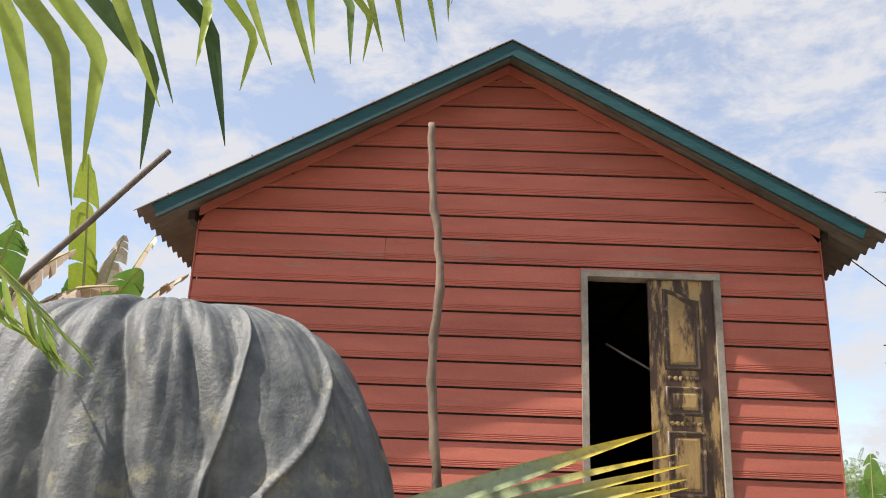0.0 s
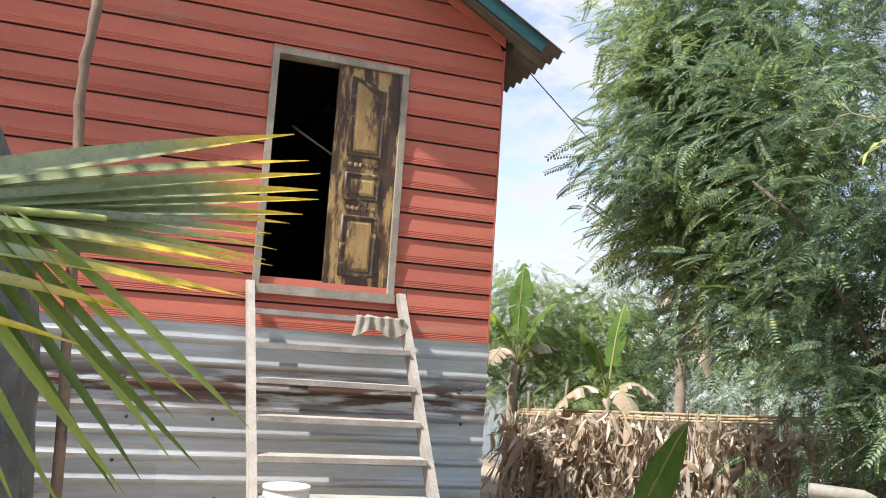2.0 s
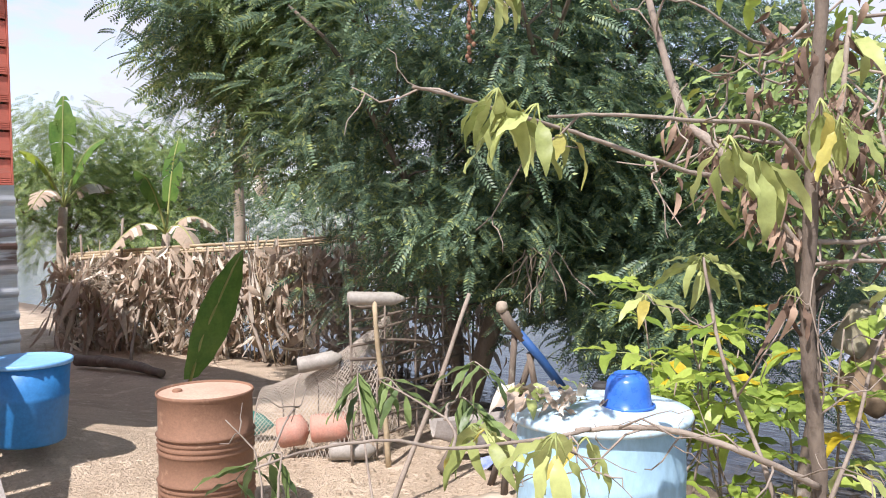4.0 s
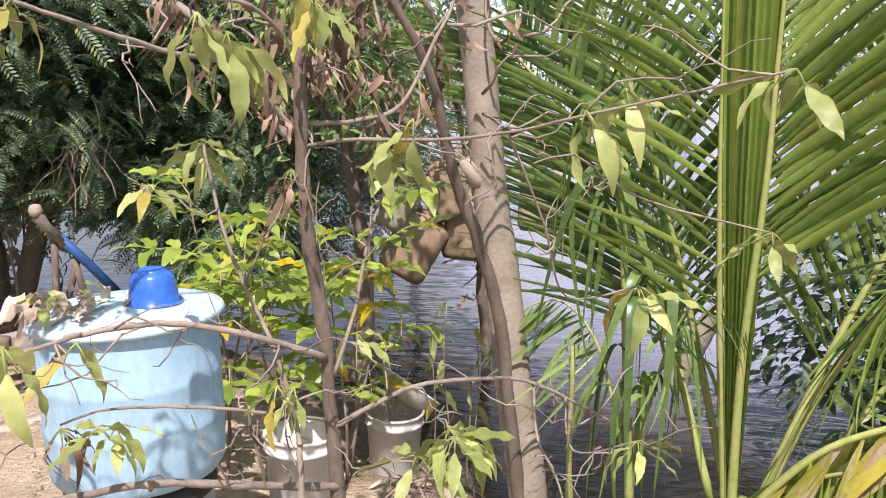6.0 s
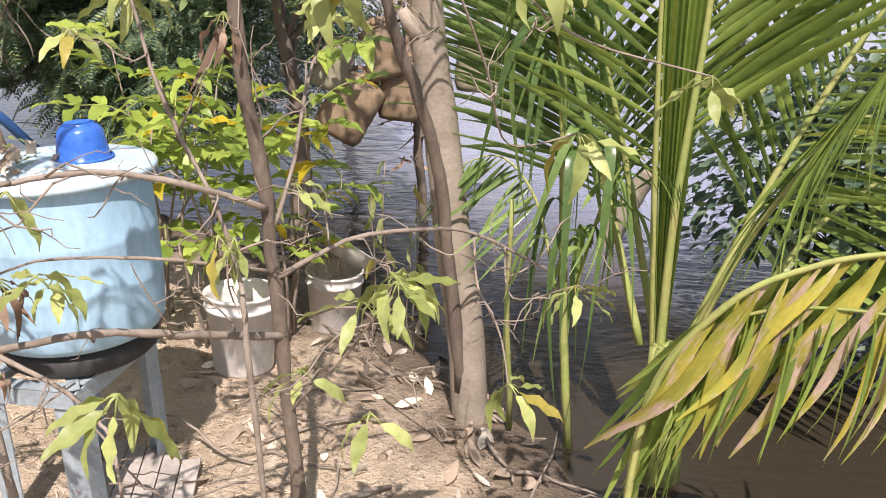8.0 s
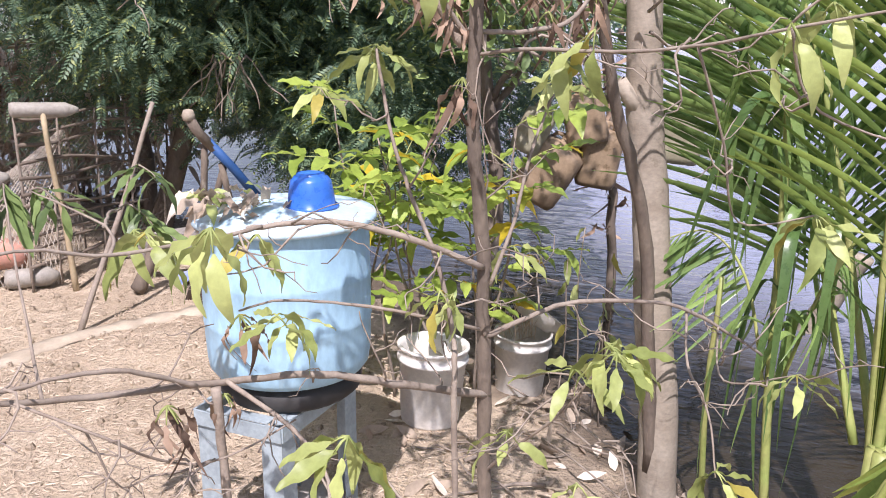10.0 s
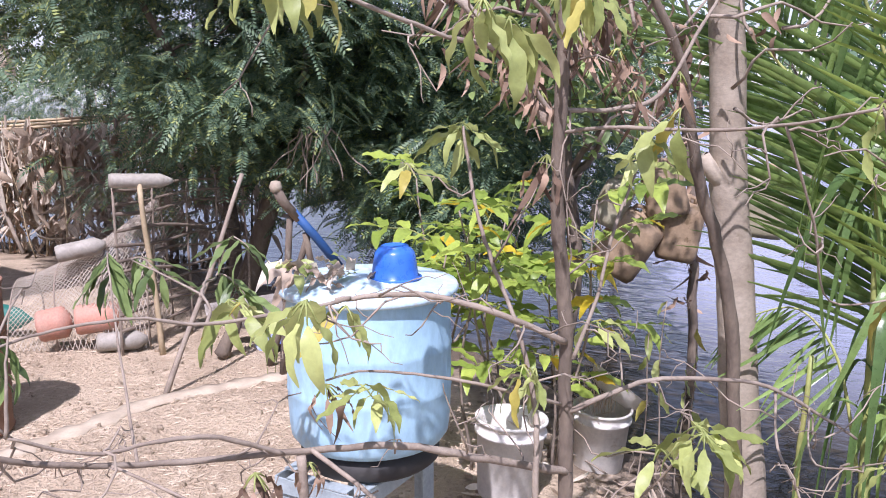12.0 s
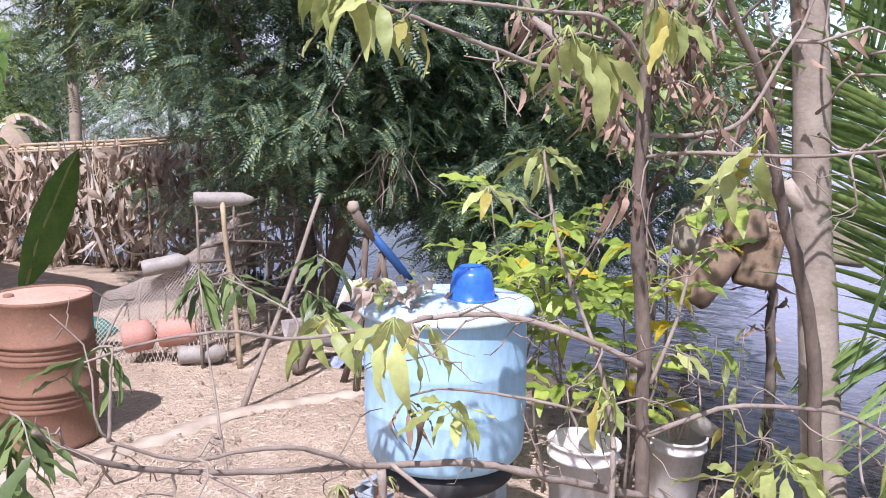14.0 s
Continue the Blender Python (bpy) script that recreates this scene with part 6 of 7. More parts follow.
for k in range(6):
    n = 10
    v, f = [], []
    ph = rng.uniform(0, 6)
    for i in range(n + 1):
        s = i / n
        w = 0.042 * (0.35 + math.sin(math.pi * min(s * 1.05, 1)) * 0.9) * (1 + 0.4 * math.sin(9 * s + ph))
        tw = 2.2 * s + ph
        x, y = 0.05 * math.sin(5 * s + ph), 0.05 * math.cos(4 * s + ph)
        v += [(x - w * math.cos(tw), y - w * math.sin(tw), -s), (x + 0.02 * math.sin(tw), y - 0.02 * math.cos(tw), -s), (x + w * math.cos(tw), y + w * math.sin(tw), -s)]
    for i in range(n):
        f += [(3 * i, 3 * i + 1, 3 * i + 4, 3 * i + 3), (3 * i + 1, 3 * i + 2, 3 * i + 5, 3 * i + 4)]
    me = Geo().add(v, f).mesh("dry_leaf")
    me.materials.append(M_DEADLEAF)
    DEAD.append(me)
for k in range(295):
    s = rng.random()
    p = R0.lerp(R1, s) + Vector((rng.gauss(0, 0.16), rng.gauss(0, 0.16), -abs(rng.gauss(0, 0.35)) + 0.06))
    ln = min(rng.uniform(0.3, 1.4), p.z + 0.12)
    piece("dry_leaf", rng.choice(DEAD), fence, Matrix.Translation(p) @ Euler((rng.gauss(0, 0.28), rng.gauss(0, 0.28), rng.uniform(0, 6.28))).to_matrix().to_4x4() @ Matrix.Diagonal((rng.uniform(0.4, 1.1), rng.uniform(0.4, 1.1), ln, 1)))
g = Geo()
for k in range(3400):
    s = rng.random()
    p = R0.lerp(R1, s) + Vector((rng.gauss(0, 0.22), rng.gauss(0, 0.22), 0))
    p.z = max(ground_z(p.x, p.y), WATER_Z) + rng.uniform(0.03, 1.0) ** 0.8 * (p.z + 0.05)
    ln = rng.uniform(0.06, 0.30)
    g.many(*blade(1.0, rng.uniform(0.14, 0.45), 5, rng.uniform(-1.2, 1.2), rng.uniform(-1.0, 1.2)), [aim(p, (rng.gauss(0, 0.7), rng.gauss(0, 0.7), -1), rng.uniform(0, 6.28), ln)])
part("dry_fringe", g, M_DEADLEAF, fence, "tan torn scraps of dry leaf", kind="stuff")
# dry stalks standing and leaning in the fence
for k in range(44):
    p = R0.lerp(R1, rng.random()) + Vector((rng.gauss(0, 0.18), rng.gauss(0, 0.18), 0))
    lean = Vector((rng.gauss(0, 0.16), rng.gauss(0, 0.16), p.z + rng.uniform(-0.5, 0.35)))
    part("stalk", Geo().tube(bent((p.x, p.y, -0.1), (p.x + lean.x, p.y + lean.y, lean.z), 0, 6, 0.04, rng), rng.uniform(0.008, 0.02), 0.006, 6, 0.1, rng), rng.choice((M_TWIG, M_BAMBOO, M_WITHERED)), fence)
# old netting bundled up and hung on the rail
bundle = thing("net_bundle", (5.942, 11.55, 1.02), "grey bundle of old fishing net hung on the fence rail", "fishing net")


def ball(u, v):
    a, e = 2 * math.pi * u, math.pi * (v - 0.5)
    r = 0.25 * (1 + 0.45 * noise.noise((2.2 * math.cos(a) * math.cos(e), 2.2 * math.sin(a) * math.cos(e), 2.2 * math.sin(e))))
    return Vector((5.942, 11.55, 1.02)) + Vector((r * math.cos(a) * math.cos(e), r * math.sin(a) * math.cos(e), 0.95 * r * math.sin(e)))


g = Geo()
for k in range(260):
    u, v = rng.random(), rng.uniform(0.05, 0.95)
    g.tube([ball(u, v), ball(u + rng.uniform(-0.1, 0.1), v + rng.uniform(-0.1, 0.1)), ball(u + rng.uniform(-0.2, 0.2), v + rng.uniform(-0.15, 0.15))], 0.004, 0.003, 4)
part("mesh", g, M_STRIP, bundle, kind="stuff")
part("cord", Geo().tube([Vector((5.942, 11.55, 1.02)) + Vector((0, 0, 0.2)), Vector((5.942, 11.55, 1.02)) + Vector((0.03, -0.02, 0.36))], 0.006, 0.006, 5), M_WIRE, bundle)
solid("log", Geo().tube(path([(5.126, 10.674, 0.1), (5.36, 10.021, 0.11), (5.494, 9.269, 0.06)], 6, 0.006, rng), 0.075, 0.05, 10, 0.08, rng), M_BARK, (5.126, 10.674, 0.1), "dark weathered log lying on the soil before the fence", "log")
# one large green banana leaf stuck upright before the fence
lone = thing("banana_leaf", (4.97, 7.75, 0.0), "large dark green banana leaf leaning against the fence", "banana leaf")
part("rib", Geo().tube([(4.90, 7.80, 0.0), (5.05, 7.68, 0.68), (5.32, 7.50, 1.38), (5.42, 7.46, 1.56)], 0.02, 0.006, 7), M_RIB, lone)
g = Geo()
g.grid(lambda u, v: (4.97 + 0.45 * v + (u - 0.5) * 0.36 * math.sin(math.pi * (0.1 + 0.9 * v)) ** 0.7, 7.74 - 0.28 * v + 0.05 * abs(u - 0.5) + 0.01 * math.sin(30 * v), 0.28 + 1.28 * v - (u - 0.5) * 0.20 * math.sin(math.pi * v)), 8, 16)
part("blade", g, M_BANANA, lone)

# ---- rusty drum ----
drum = thing("oil_drum", (3.25, 4.72, 0.0), "rusty brown steel oil drum standing on the soil", "drum")
prof = [(0.285, 0.0), (0.293, 0.012), (0.285, 0.03)]
for zc in (0.30, 0.58):
    for k in range(4):
        z = zc - 0.055 + 0.034 * k
        prof += [(0.284, z - 0.010), (0.294 if k != 3 else 0.300, z), (0.284, z + 0.010)]
prof += [(0.284, 0.85), (0.293, 0.862), (0.294, 0.878), (0.286, 0.880), (0.282, 0.866)]
part("body", Geo().lathe(prof, (3.25, 4.72, 0.0), 48), M_RUST, drum)
part("lid", Geo().lathe([(0.282, 0.866), (0.15, 0.868), (0.002, 0.867)], (3.25, 4.72, 0.0), 48), M_RUSTLID, drum, "pale rusty drum head")
part("bung", Geo().lathe([(0.03, 0.0), (0.03, 0.014), (0.022, 0.018), (0.002, 0.018)], (3.13, 4.84, 0.867), 12), M_RUST, drum)

# ---- tank on its stand ----
TX, TY = 3.045, 1.752
tank = thing("water_tank", (TX, TY, 0.60), "pale blue plastic water tank with a lid on a steel stand", "water tank")
part("body", Geo().lathe([(0.002, 0.002), (0.24, 0.0), (0.278, 0.012), (0.294, 0.035), (0.299, 0.07), (0.303, 0.15), (0.304, 0.20), (0.307, 0.21), (0.304, 0.22), (0.305, 0.36), (0.308, 0.37), (0.305, 0.38), (0.303, 0.50), (0.298, 0.555), (0.300, 0.58)], (TX, TY, 0.665), 48), M_TANK, tank)
part("lid", Geo().lathe([(0.300, 0.585), (0.328, 0.590), (0.333, 0.602), (0.326, 0.615), (0.28, 0.622), (0.20, 0.640), (0.10, 0.648), (0.002, 0.650)], (TX, TY, 0.64), 48), M_TANKLID, tank, "faded pale blue lid with dirt")
stand = thing("tank_stand", (TX, TY, 0.0), "welded blue-grey angle-iron stand under the tank", "stand")
legs = [(2.76, 1.61), (3.28, 1.61), (3.28, 1.97), (2.76, 1.97)]
for k, (x, y) in enumerate(legs):
    sx, sy = (1 if x < 3 else -1), (1 if y < 1.8 else -1)
    g = Geo().box(min(0, 0.085 * sx), max(0, 0.085 * sx), min(0, 0.007 * sy), max(0, 0.007 * sy), -0.03, 0.503, pose(x, y, 0)).box(min(0, 0.007 * sx), max(0, 0.007 * sx), min(0.0073 * sy, 0.085 * sy), max(0.0073 * sy, 0.085 * sy), -0.03, 0.503, pose(x, y, 0))
    part("leg", g, M_STEELBLUE, stand, smooth=False)
for k in range(4):
    (x0, y0), (x1, y1) = legs[k], legs[(k + 1) % 4]
    ln, a = math.hypot(x1 - x0, y1 - y0), math.degrees(math.atan2(y1 - y0, x1 - x0))
    part("top_bar", Geo().box(-0.005, ln + 0.005, -0.010 - 0.0005 * k, -0.003, 0.505, 0.5642 - 0.0008 * k, pose(x0, y0, 0, 0, 0, a)).box(0.05, ln - 0.05, -0.009, 0.045, 0.566, 0.571, pose(x0, y0, 0, 0, 0, a)), M_STEELBLUE, stand, smooth=False)
(x0, y0), (x1, y1) = legs[0], legs[2]
part("brace", Geo().box(0, math.hypot(x1 - x0, y1 - y0), -0.02, 0.02, 0.572, 0.5775, pose(x0, y0, 0, 0, 0, math.degrees(math.atan2(y1 - y0, x1 - x0)))), M_STEELBLUE, stand, smooth=False)
# dark ring put in where only a shaded gap shows under the tank
part("platform", Geo().lathe([(0.002, 0.0), (0.24, 0.0), (0.262, 0.02), (0.262, 0.06), (0.24, 0.087), (0.002, 0.087)], (TX, TY, 0.578), 32), M_BLACK, stand, "dark round support ring drawn in for the shaded gap under the tank")
for k in range(5):
    solid("plank", Geo().box(-0.22, 0.22, -0.035, 0.035, 0, 0.018, pose(TX - 0.05 + 0.015 * k, TY - 0.35 + 0.085 * k, 0.03 + 0.002 * k, 0, 0, 20)), M_GREYWOOD, (TX, TY - 0.35 + 0.085 * k, 0.03), "short grey board lying under the stand", "plank", "planks under the stand", smooth=False)
bowl = thing("bowl", (3.05, 1.64, 1.280), "bright blue plastic bowl turned upside down on the tank lid", "bowl")
part("body", Geo().lathe([(0.092, 0.0), (0.090, 0.006), (0.084, 0.01), (0.080, 0.05), (0.072, 0.095), (0.058, 0.112), (0.05, 0.114), (0.05, 0.120), (0.045, 0.122), (0.044, 0.116), (0.002, 0.116)], (3.05, 1.64, 1.280), 32), M_BLUE, bowl)
part("rim", Geo().lathe([(0.089, 0.0), (0.096, 0.002), (0.097, 0.008), (0.090, 0.009)], (3.05, 1.64, 1.280), 32), M_BLUE, bowl)
part("hook", Geo().tube([(2.965, 1.61, 1.282), (2.95, 1.60, 1.270), (2.947, 1.597, 1.253)], 0.008, 0.006, 7), M_BLUE, bowl)
pile = thing("leaf_litter", (2.90, 1.90, 1.27), "dry curled brown leaves lying on the tank lid", "dry leaves")
CURL = leaf_meshes(0.14, 0.05, M_DEADLEAF, "dry_leaf", (0.2, 0.6, 1.0, 1.4), 8, 0.25)
STALE = leaf_meshes(0.14, 0.05, M_DROOPLEAF, "dry_leaf", (0.1, 0.3, 0.5, 0.7))
for k in range(34):
    a = rng.uniform(0, 6.28)
    p = Vector((2.89 + rng.gauss(0, 0.07), 1.88 + rng.gauss(0, 0.08), 1.292 + 0.0015 * k))
    piece("dry_leaf", rng.choice(CURL if k % 3 else STALE), pile, Matrix(aim(p, (math.cos(a), math.sin(a), rng.uniform(-0.12, 0.22)), rng.uniform(-1, 1), rng.uniform(0.55, 0.95))))

# ---- pails by the bank ----
def pail(at, r, h, tilt, label, m, spin=0.0):
    rot = Euler((radians(tilt), 0, radians(spin))).to_matrix().to_4x4()
    t = thing("pail", at, label, "bucket", "pails by the bank")
    part("body", Geo().lathe([(0.002, 0.012), (r * 0.82, 0.0), (r * 0.85, 0.012), (r * 0.97, h * 0.80), (r * 1.04, h * 0.81), (r * 1.04, h * 0.85), (r * 0.98, h * 0.86), (r * 1.0, h * 0.96), (r * 1.05, h * 0.965), (r * 1.05, h), (r * 0.97, h), (r * 0.95, h * 0.9), (r * 0.80, 0.03), (r * 0.4, 0.028), (0.002, 0.028)], at, 36, rot), m, t)
    a, b = Vector(at) + rot @ Vector((r * 1.04, 0, h * 0.83)), Vector(at) + rot @ Vector((-r * 1.04, 0, h * 0.83))
    part("handle", Geo().tube([a.lerp(b, i / 10) + (rot @ Vector((0, -r * 1.1, -h * 0.25))) * math.sin(math.pi * i / 10) for i in range(11)], 0.004, 0.004, 6), M_WIRE, t)
    return t


pail((4.10, 1.66, -0.015), 0.170, 0.40, 3, "dirty white plastic pail standing open on the bank", M_WHITEP, 40)
pail((4.80, 1.43, -0.105), 0.155, 0.36, -4, "stained white plastic pail with grass in it", M_WHITEP, 160)
solid("bowl", Geo().lathe([(0.002, 0.0), (0.10, 0.004), (0.16, 0.04), (0.185, 0.09), (0.19, 0.10), (0.18, 0.10), (0.15, 0.05), (0.002, 0.012)], (4.90, 1.40, 0.27), 28, Euler((0.5, 0.5, 0)).to_matrix().to_4x4()), M_WHITEP, (4.90, 1.40, 0.27), "old white basin resting tilted in the pail", "bowl")
g = Geo()
for k in range(40):
    a = rng.uniform(0, 6.28)
    g.many(*blade(rng.uniform(0.15, 0.34), 0.006, 4, 0.2, 0.2), [aim((4.80 + rng.gauss(0, 0.05), 1.43 + rng.gauss(0, 0.05), 0.2), (0.35 * math.cos(a), 0.35 * math.sin(a), 1), 0, 1)])
solid("grass", g, M_STRAW, (4.80, 1.43, 0.2), "thin pale grass growing in the old pail", "grass", kind="stuff")

# ---- hanging jugs on the pale trunk ----
def jug(at, r, h, rx, ry, m, label):
    rot = Euler((rx, ry, 0.28)).to_matrix().to_4x4()
    t = thing("jerrycan", at, label, "jerrycan", "jerrycans on the dead stem")
    g = Geo()
    prof = [(0.002, 0.0), (r * 0.88, 0.004), (r, 0.05), (r * 1.01, h * 0.3), (r * 0.97, h * 0.34), (r, h * 0.38), (r, h * 0.74), (r * 0.97, h * 0.86), (r * 0.6, h * 0.93), (r * 0.22, h * 0.945), (r * 0.2, h)]
    sides = 24
    v = []
    for rr, hh in prof:
        for i in range(sides):
            a = 2 * math.pi * i / sides
            c, s = math.cos(a), math.sin(a)
            k = (abs(c) ** 4 + abs(s) ** 4) ** (-1 / 4)
            q = rot @ Vector((rr * c * k * 0.78, rr * s * k, hh - h * 0.5))
            v.append((at[0] + q.x, at[1] + q.y, at[2] + q.z))
    g.add(v, [(j * sides + i, j * sides + (i + 1) % sides, (j + 1) * sides + (i + 1) % sides, (j + 1) * sides + i) for j in range(len(prof) - 1) for i in range(sides)])
    part("body", g, m, t)
    q = rot @ Vector((0, 0, h * 0.5))
    part("cap", Geo().lathe([(r * 0.24, -0.01), (r * 0.25, 0.03), (r * 0.22, 0.034), (0.002, 0.034)], (at[0] + q.x, at[1] + q.y, at[2] + q.z), 14, rot), M_JUG, t)
    hp = [rot @ Vector((0, r * c, h * z)) for c, z in ((-0.45, 0.43), (-0.45, 0.52), (0.0, 0.55), (0.5, 0.50), (0.6, 0.38))]
    part("handle", Geo().tube([(at[0] + p.x, at[1] + p.y, at[2] + p.z) for p in hp], 0.016, 0.016, 8), m, t)
    e = Vector((6.86, 1.60, 1.75))
    part("string", Geo().tube(bent((at[0] + q.x, at[1] + q.y, at[2] + q.z), e, 0.02, 6, 0.01, rng), 0.003, 0.003, 5), M_WIRE, t)


jug((6.55, 1.95, 1.13), 0.115, 0.36, 0.45, 0.0, M_JUGPALE, "pale greenish plastic jerrycan tied to the dead stem")
jug((6.65, 1.86, 0.83), 0.19, 0.52, 0.55, 0.0, M_JUG, "brown stained plastic jerrycan hanging over the water")
jug((6.80, 1.52, 0.93), 0.155, 0.46, 0.15, 0.0, M_JUG, "brown stained plastic jerrycan hanging over the water")
jug((7.05, 0.98, 1.13), 0.16, 0.50, 0.10, 0.0, M_JUGPALE, "pale plastic jerrycan tied behind the dead stem")
jug((6.70, 1.62, 1.22), 0.15, 0.40, -0.25, 0.0, M_JUG, "brown stained plastic jerrycan hanging over the water")

# ---- fish trap of wire netting ----
trap = thing("fish_trap", (4.9, 5.2, 0.0), "rusty wire-netting fish trap on a stick frame with plastic floats", "fish trap")


def net(fn, nu, nv, m=M_WIRE, w=0.0024):
    """Diamond netting over a surface fn(u, v), as thin crossing wires."""
    g = Geo()
    for k in range(-nv, nu):
        for sg in (1, -1):
            pts = []
            for j in range(nv + 1):
                i = k + j if sg > 0 else k + nv - j
                if 0 <= i <= nu:
                    pts.append(Vector(fn(i / nu, j / nv)))
            for a, b in zip(pts, pts[1:]):
                d = (b - a).normalized()
                s = d.cross(Vector((0.85, 0.5, 0.1))).normalized() * w
                g.add([a - s, a + s, b + s, b - s], [(0, 1, 2, 3)])
    return g


A, Bc = Vector((4.30, 5.78, 0.02)), Vector((4.92, 4.95, 0.02))
DEEP = Vector((0.62, 0.42, 0))


def hood(u, v):
    """Rounded netting hood, low at one end."""
    p = A.lerp(Bc, u)
    h = 0.48 + 0.62 * u ** 1.4
    a = math.pi * v
    return p + DEEP * (0.5 - 0.5 * math.cos(a)) + Vector((0, 0, h * math.sin(a) ** 0.7)) + Vector((0.02 * math.sin(9 * v + 4 * u), 0.02 * math.sin(7 * u), 0))


part("netting", net(hood, 28, 38, w=0.0023), M_WIRE, trap, "rusty diamond wire netting")
for u in (0.0, 0.33, 0.66, 1.0):
    part("hoop", Geo().tube([hood(u, k / 16) for k in range(17)], 0.007, 0.007, 6), M_TWIG, trap)
P0, P1 = Vector((4.72, 5.05, 0)), Vector((6.05, 5.0, 0))


def panel(u, v):
    return P0.lerp(P1, u) + Vector((0.03 * math.sin(8 * v), 0.03 * math.sin(5 * u + 3 * v), 0.12 + 1.08 * v))


part("netting", net(panel, 26, 21, w=0.0009), M_BARK, trap)
for zz in (0.18, 0.30, 0.40, 0.50, 0.62, 0.70, 0.82, 0.92, 1.05, 1.12, 1.22):
    part("bar", Geo().tube(bent(P0 + Vector((0, 0, zz)), P1 + Vector((rng.uniform(-0.2, 0.1), 0, zz + rng.uniform(-0.05, 0.05))), 0.0, 9, 0.03, rng), 0.015, 0.009, 6, 0.1, rng), M_BARK, trap)
for k in range(5):
    p = P0.lerp(P1, k / 4)
    part("upright", Geo().tube(bent((p.x, p.y, -0.05), (p.x + rng.uniform(-0.05, 0.05), p.y, 1.25), 0, 6, 0.015, rng), 0.012, 0.010, 6, 0.1, rng), M_TWIG, trap)
P2, P3 = Vector((4.75, 5.75, 0)), Vector((5.2, 5.2, 0))
part("netting", net(lambda u, v: P2.lerp(P3, u) + Vector((0, 0.02 * math.sin(9 * u), 0.5 + 0.75 * v)), 16, 16, w=0.0009), M_BARK, trap)
solid("stake", Geo().tube(bent((4.89, 4.82, -0.05), (4.80, 4.86, 1.29), 0, 8, 0.012, rng), 0.022, 0.019, 8, 0.06, rng), M_BAMBOO, (4.89, 4.82, 0.0), "upright pale stake beside the fish trap", "stake")
solid("stake", Geo().tube(bent((4.22, 4.12, -0.03), (5.02, 4.10, 1.36), 0, 8, 0.012, rng), 0.020, 0.015, 8, 0.06, rng), M_TWIG, (4.22, 4.12, 0.0), "thin stick leaning against the fish trap", "stake")


def bottle(name, a, b, r, m, label):
    a, b = Vector(a), Vector(b)
    d = b - a
    rot = d.to_track_quat("Z", "Y").to_matrix().to_4x4()
    h = d.length
    t = thing(name, a, label, "float", "floats on the trap")
    part("body", Geo().lathe([(0.002, 0.0), (r * 0.9, 0.005), (r, 0.03), (r * 0.97, h * 0.3), (r, h * 0.33), (r * 0.97, h * 0.5), (r, h * 0.53), (r, h * 0.8), (r * 0.5, h * 0.95), (r * 0.3, h), (0.002, h)], a, 20, rot), m, t)


bottle("float", (4.65, 5.00, 1.30), (5.01, 4.75, 1.28), 0.052, M_GREYP, "dirty grey plastic bottle float tied on the trap")
bottle("float", (4.56, 5.50, 0.74), (4.82, 5.27, 0.80), 0.066, M_GREYP, "dirty grey plastic bottle float lying on the netting")
bottle("float", (4.45, 5.62, 0.20), (4.62, 5.45, 0.24), 0.12, M_NETBALL, "faded red plastic float inside the trap")
bottle("float", (4.62, 5.42, 0.24), (4.86, 5.18, 0.26), 0.115, M_NETBALL, "faded red plastic float inside the trap")
bottle("float", (4.66, 5.25, 0.08), (4.90, 4.98, 0.09), 0.07, M_GREYP, "dirty white plastic float on the ground by the trap")
solid("sack", Geo().grid(lambda u, v: (4.15 + 0.55 * u, 6.6 - 0.5 * u + 0.12 * math.sin(6.28 * v), 0.16 + 0.14 * math.cos(6.28 * v) * math.sin(math.pi * u) ** 0.4), 12, 14), mat("green_plastic", (0.02, 0.16, 0.13), (0.015, 0.11, 0.09), 5, 0.5, 0.1, 30), (4.4, 6.3, 0.02), "dark green plastic sack lying behind the drum", "sack")
solid("tarpaulin_scrap", Geo().grid(lambda u, v: (5.25 + 0.35 * u, 3.95 + 0.3 * v, 0.06 + 0.05 * math.sin(7 * u + 2) * math.sin(6 * v) + 0.03 * math.sin(13 * u * v)), 14, 14), mat("blue_sheet", (0.06, 0.12, 0.42), (0.45, 0.47, 0.5), 7, 0.6, 0.1, 30), (5.4, 4.1, 0.02), "crumpled blue and white plastic sheet on the ground", "plastic sheet")
solid("log", Geo().tube(path([(5.0, 4.35, 0.03), (5.08, 4.28, 0.25), (5.1, 4.25, 0.42)], 5, 0.004, rng), 0.055, 0.04, 10, 0.06, rng), M_BARK, (5.0, 4.35, 0.0), "short brown stump beside the trap", "log")
box = thing("boat", (5.75, 4.15, 0.0), "weathered wooden boat bow lying on the bank", "boat")
part("hull", Geo().grid(lambda u, v: (5.1 + 1.3 * u, 4.55 - 1.0 * u + 0.28 * (v - 0.5) * math.sin(math.pi * (0.1 + 0.8 * u)), 0.36 + 0.10 * u * u - 0.30 * math.sin(math.pi * v) * math.sin(math.pi * (0.15 + 0.7 * u))), 14, 10), M_GREYWOOD, box)

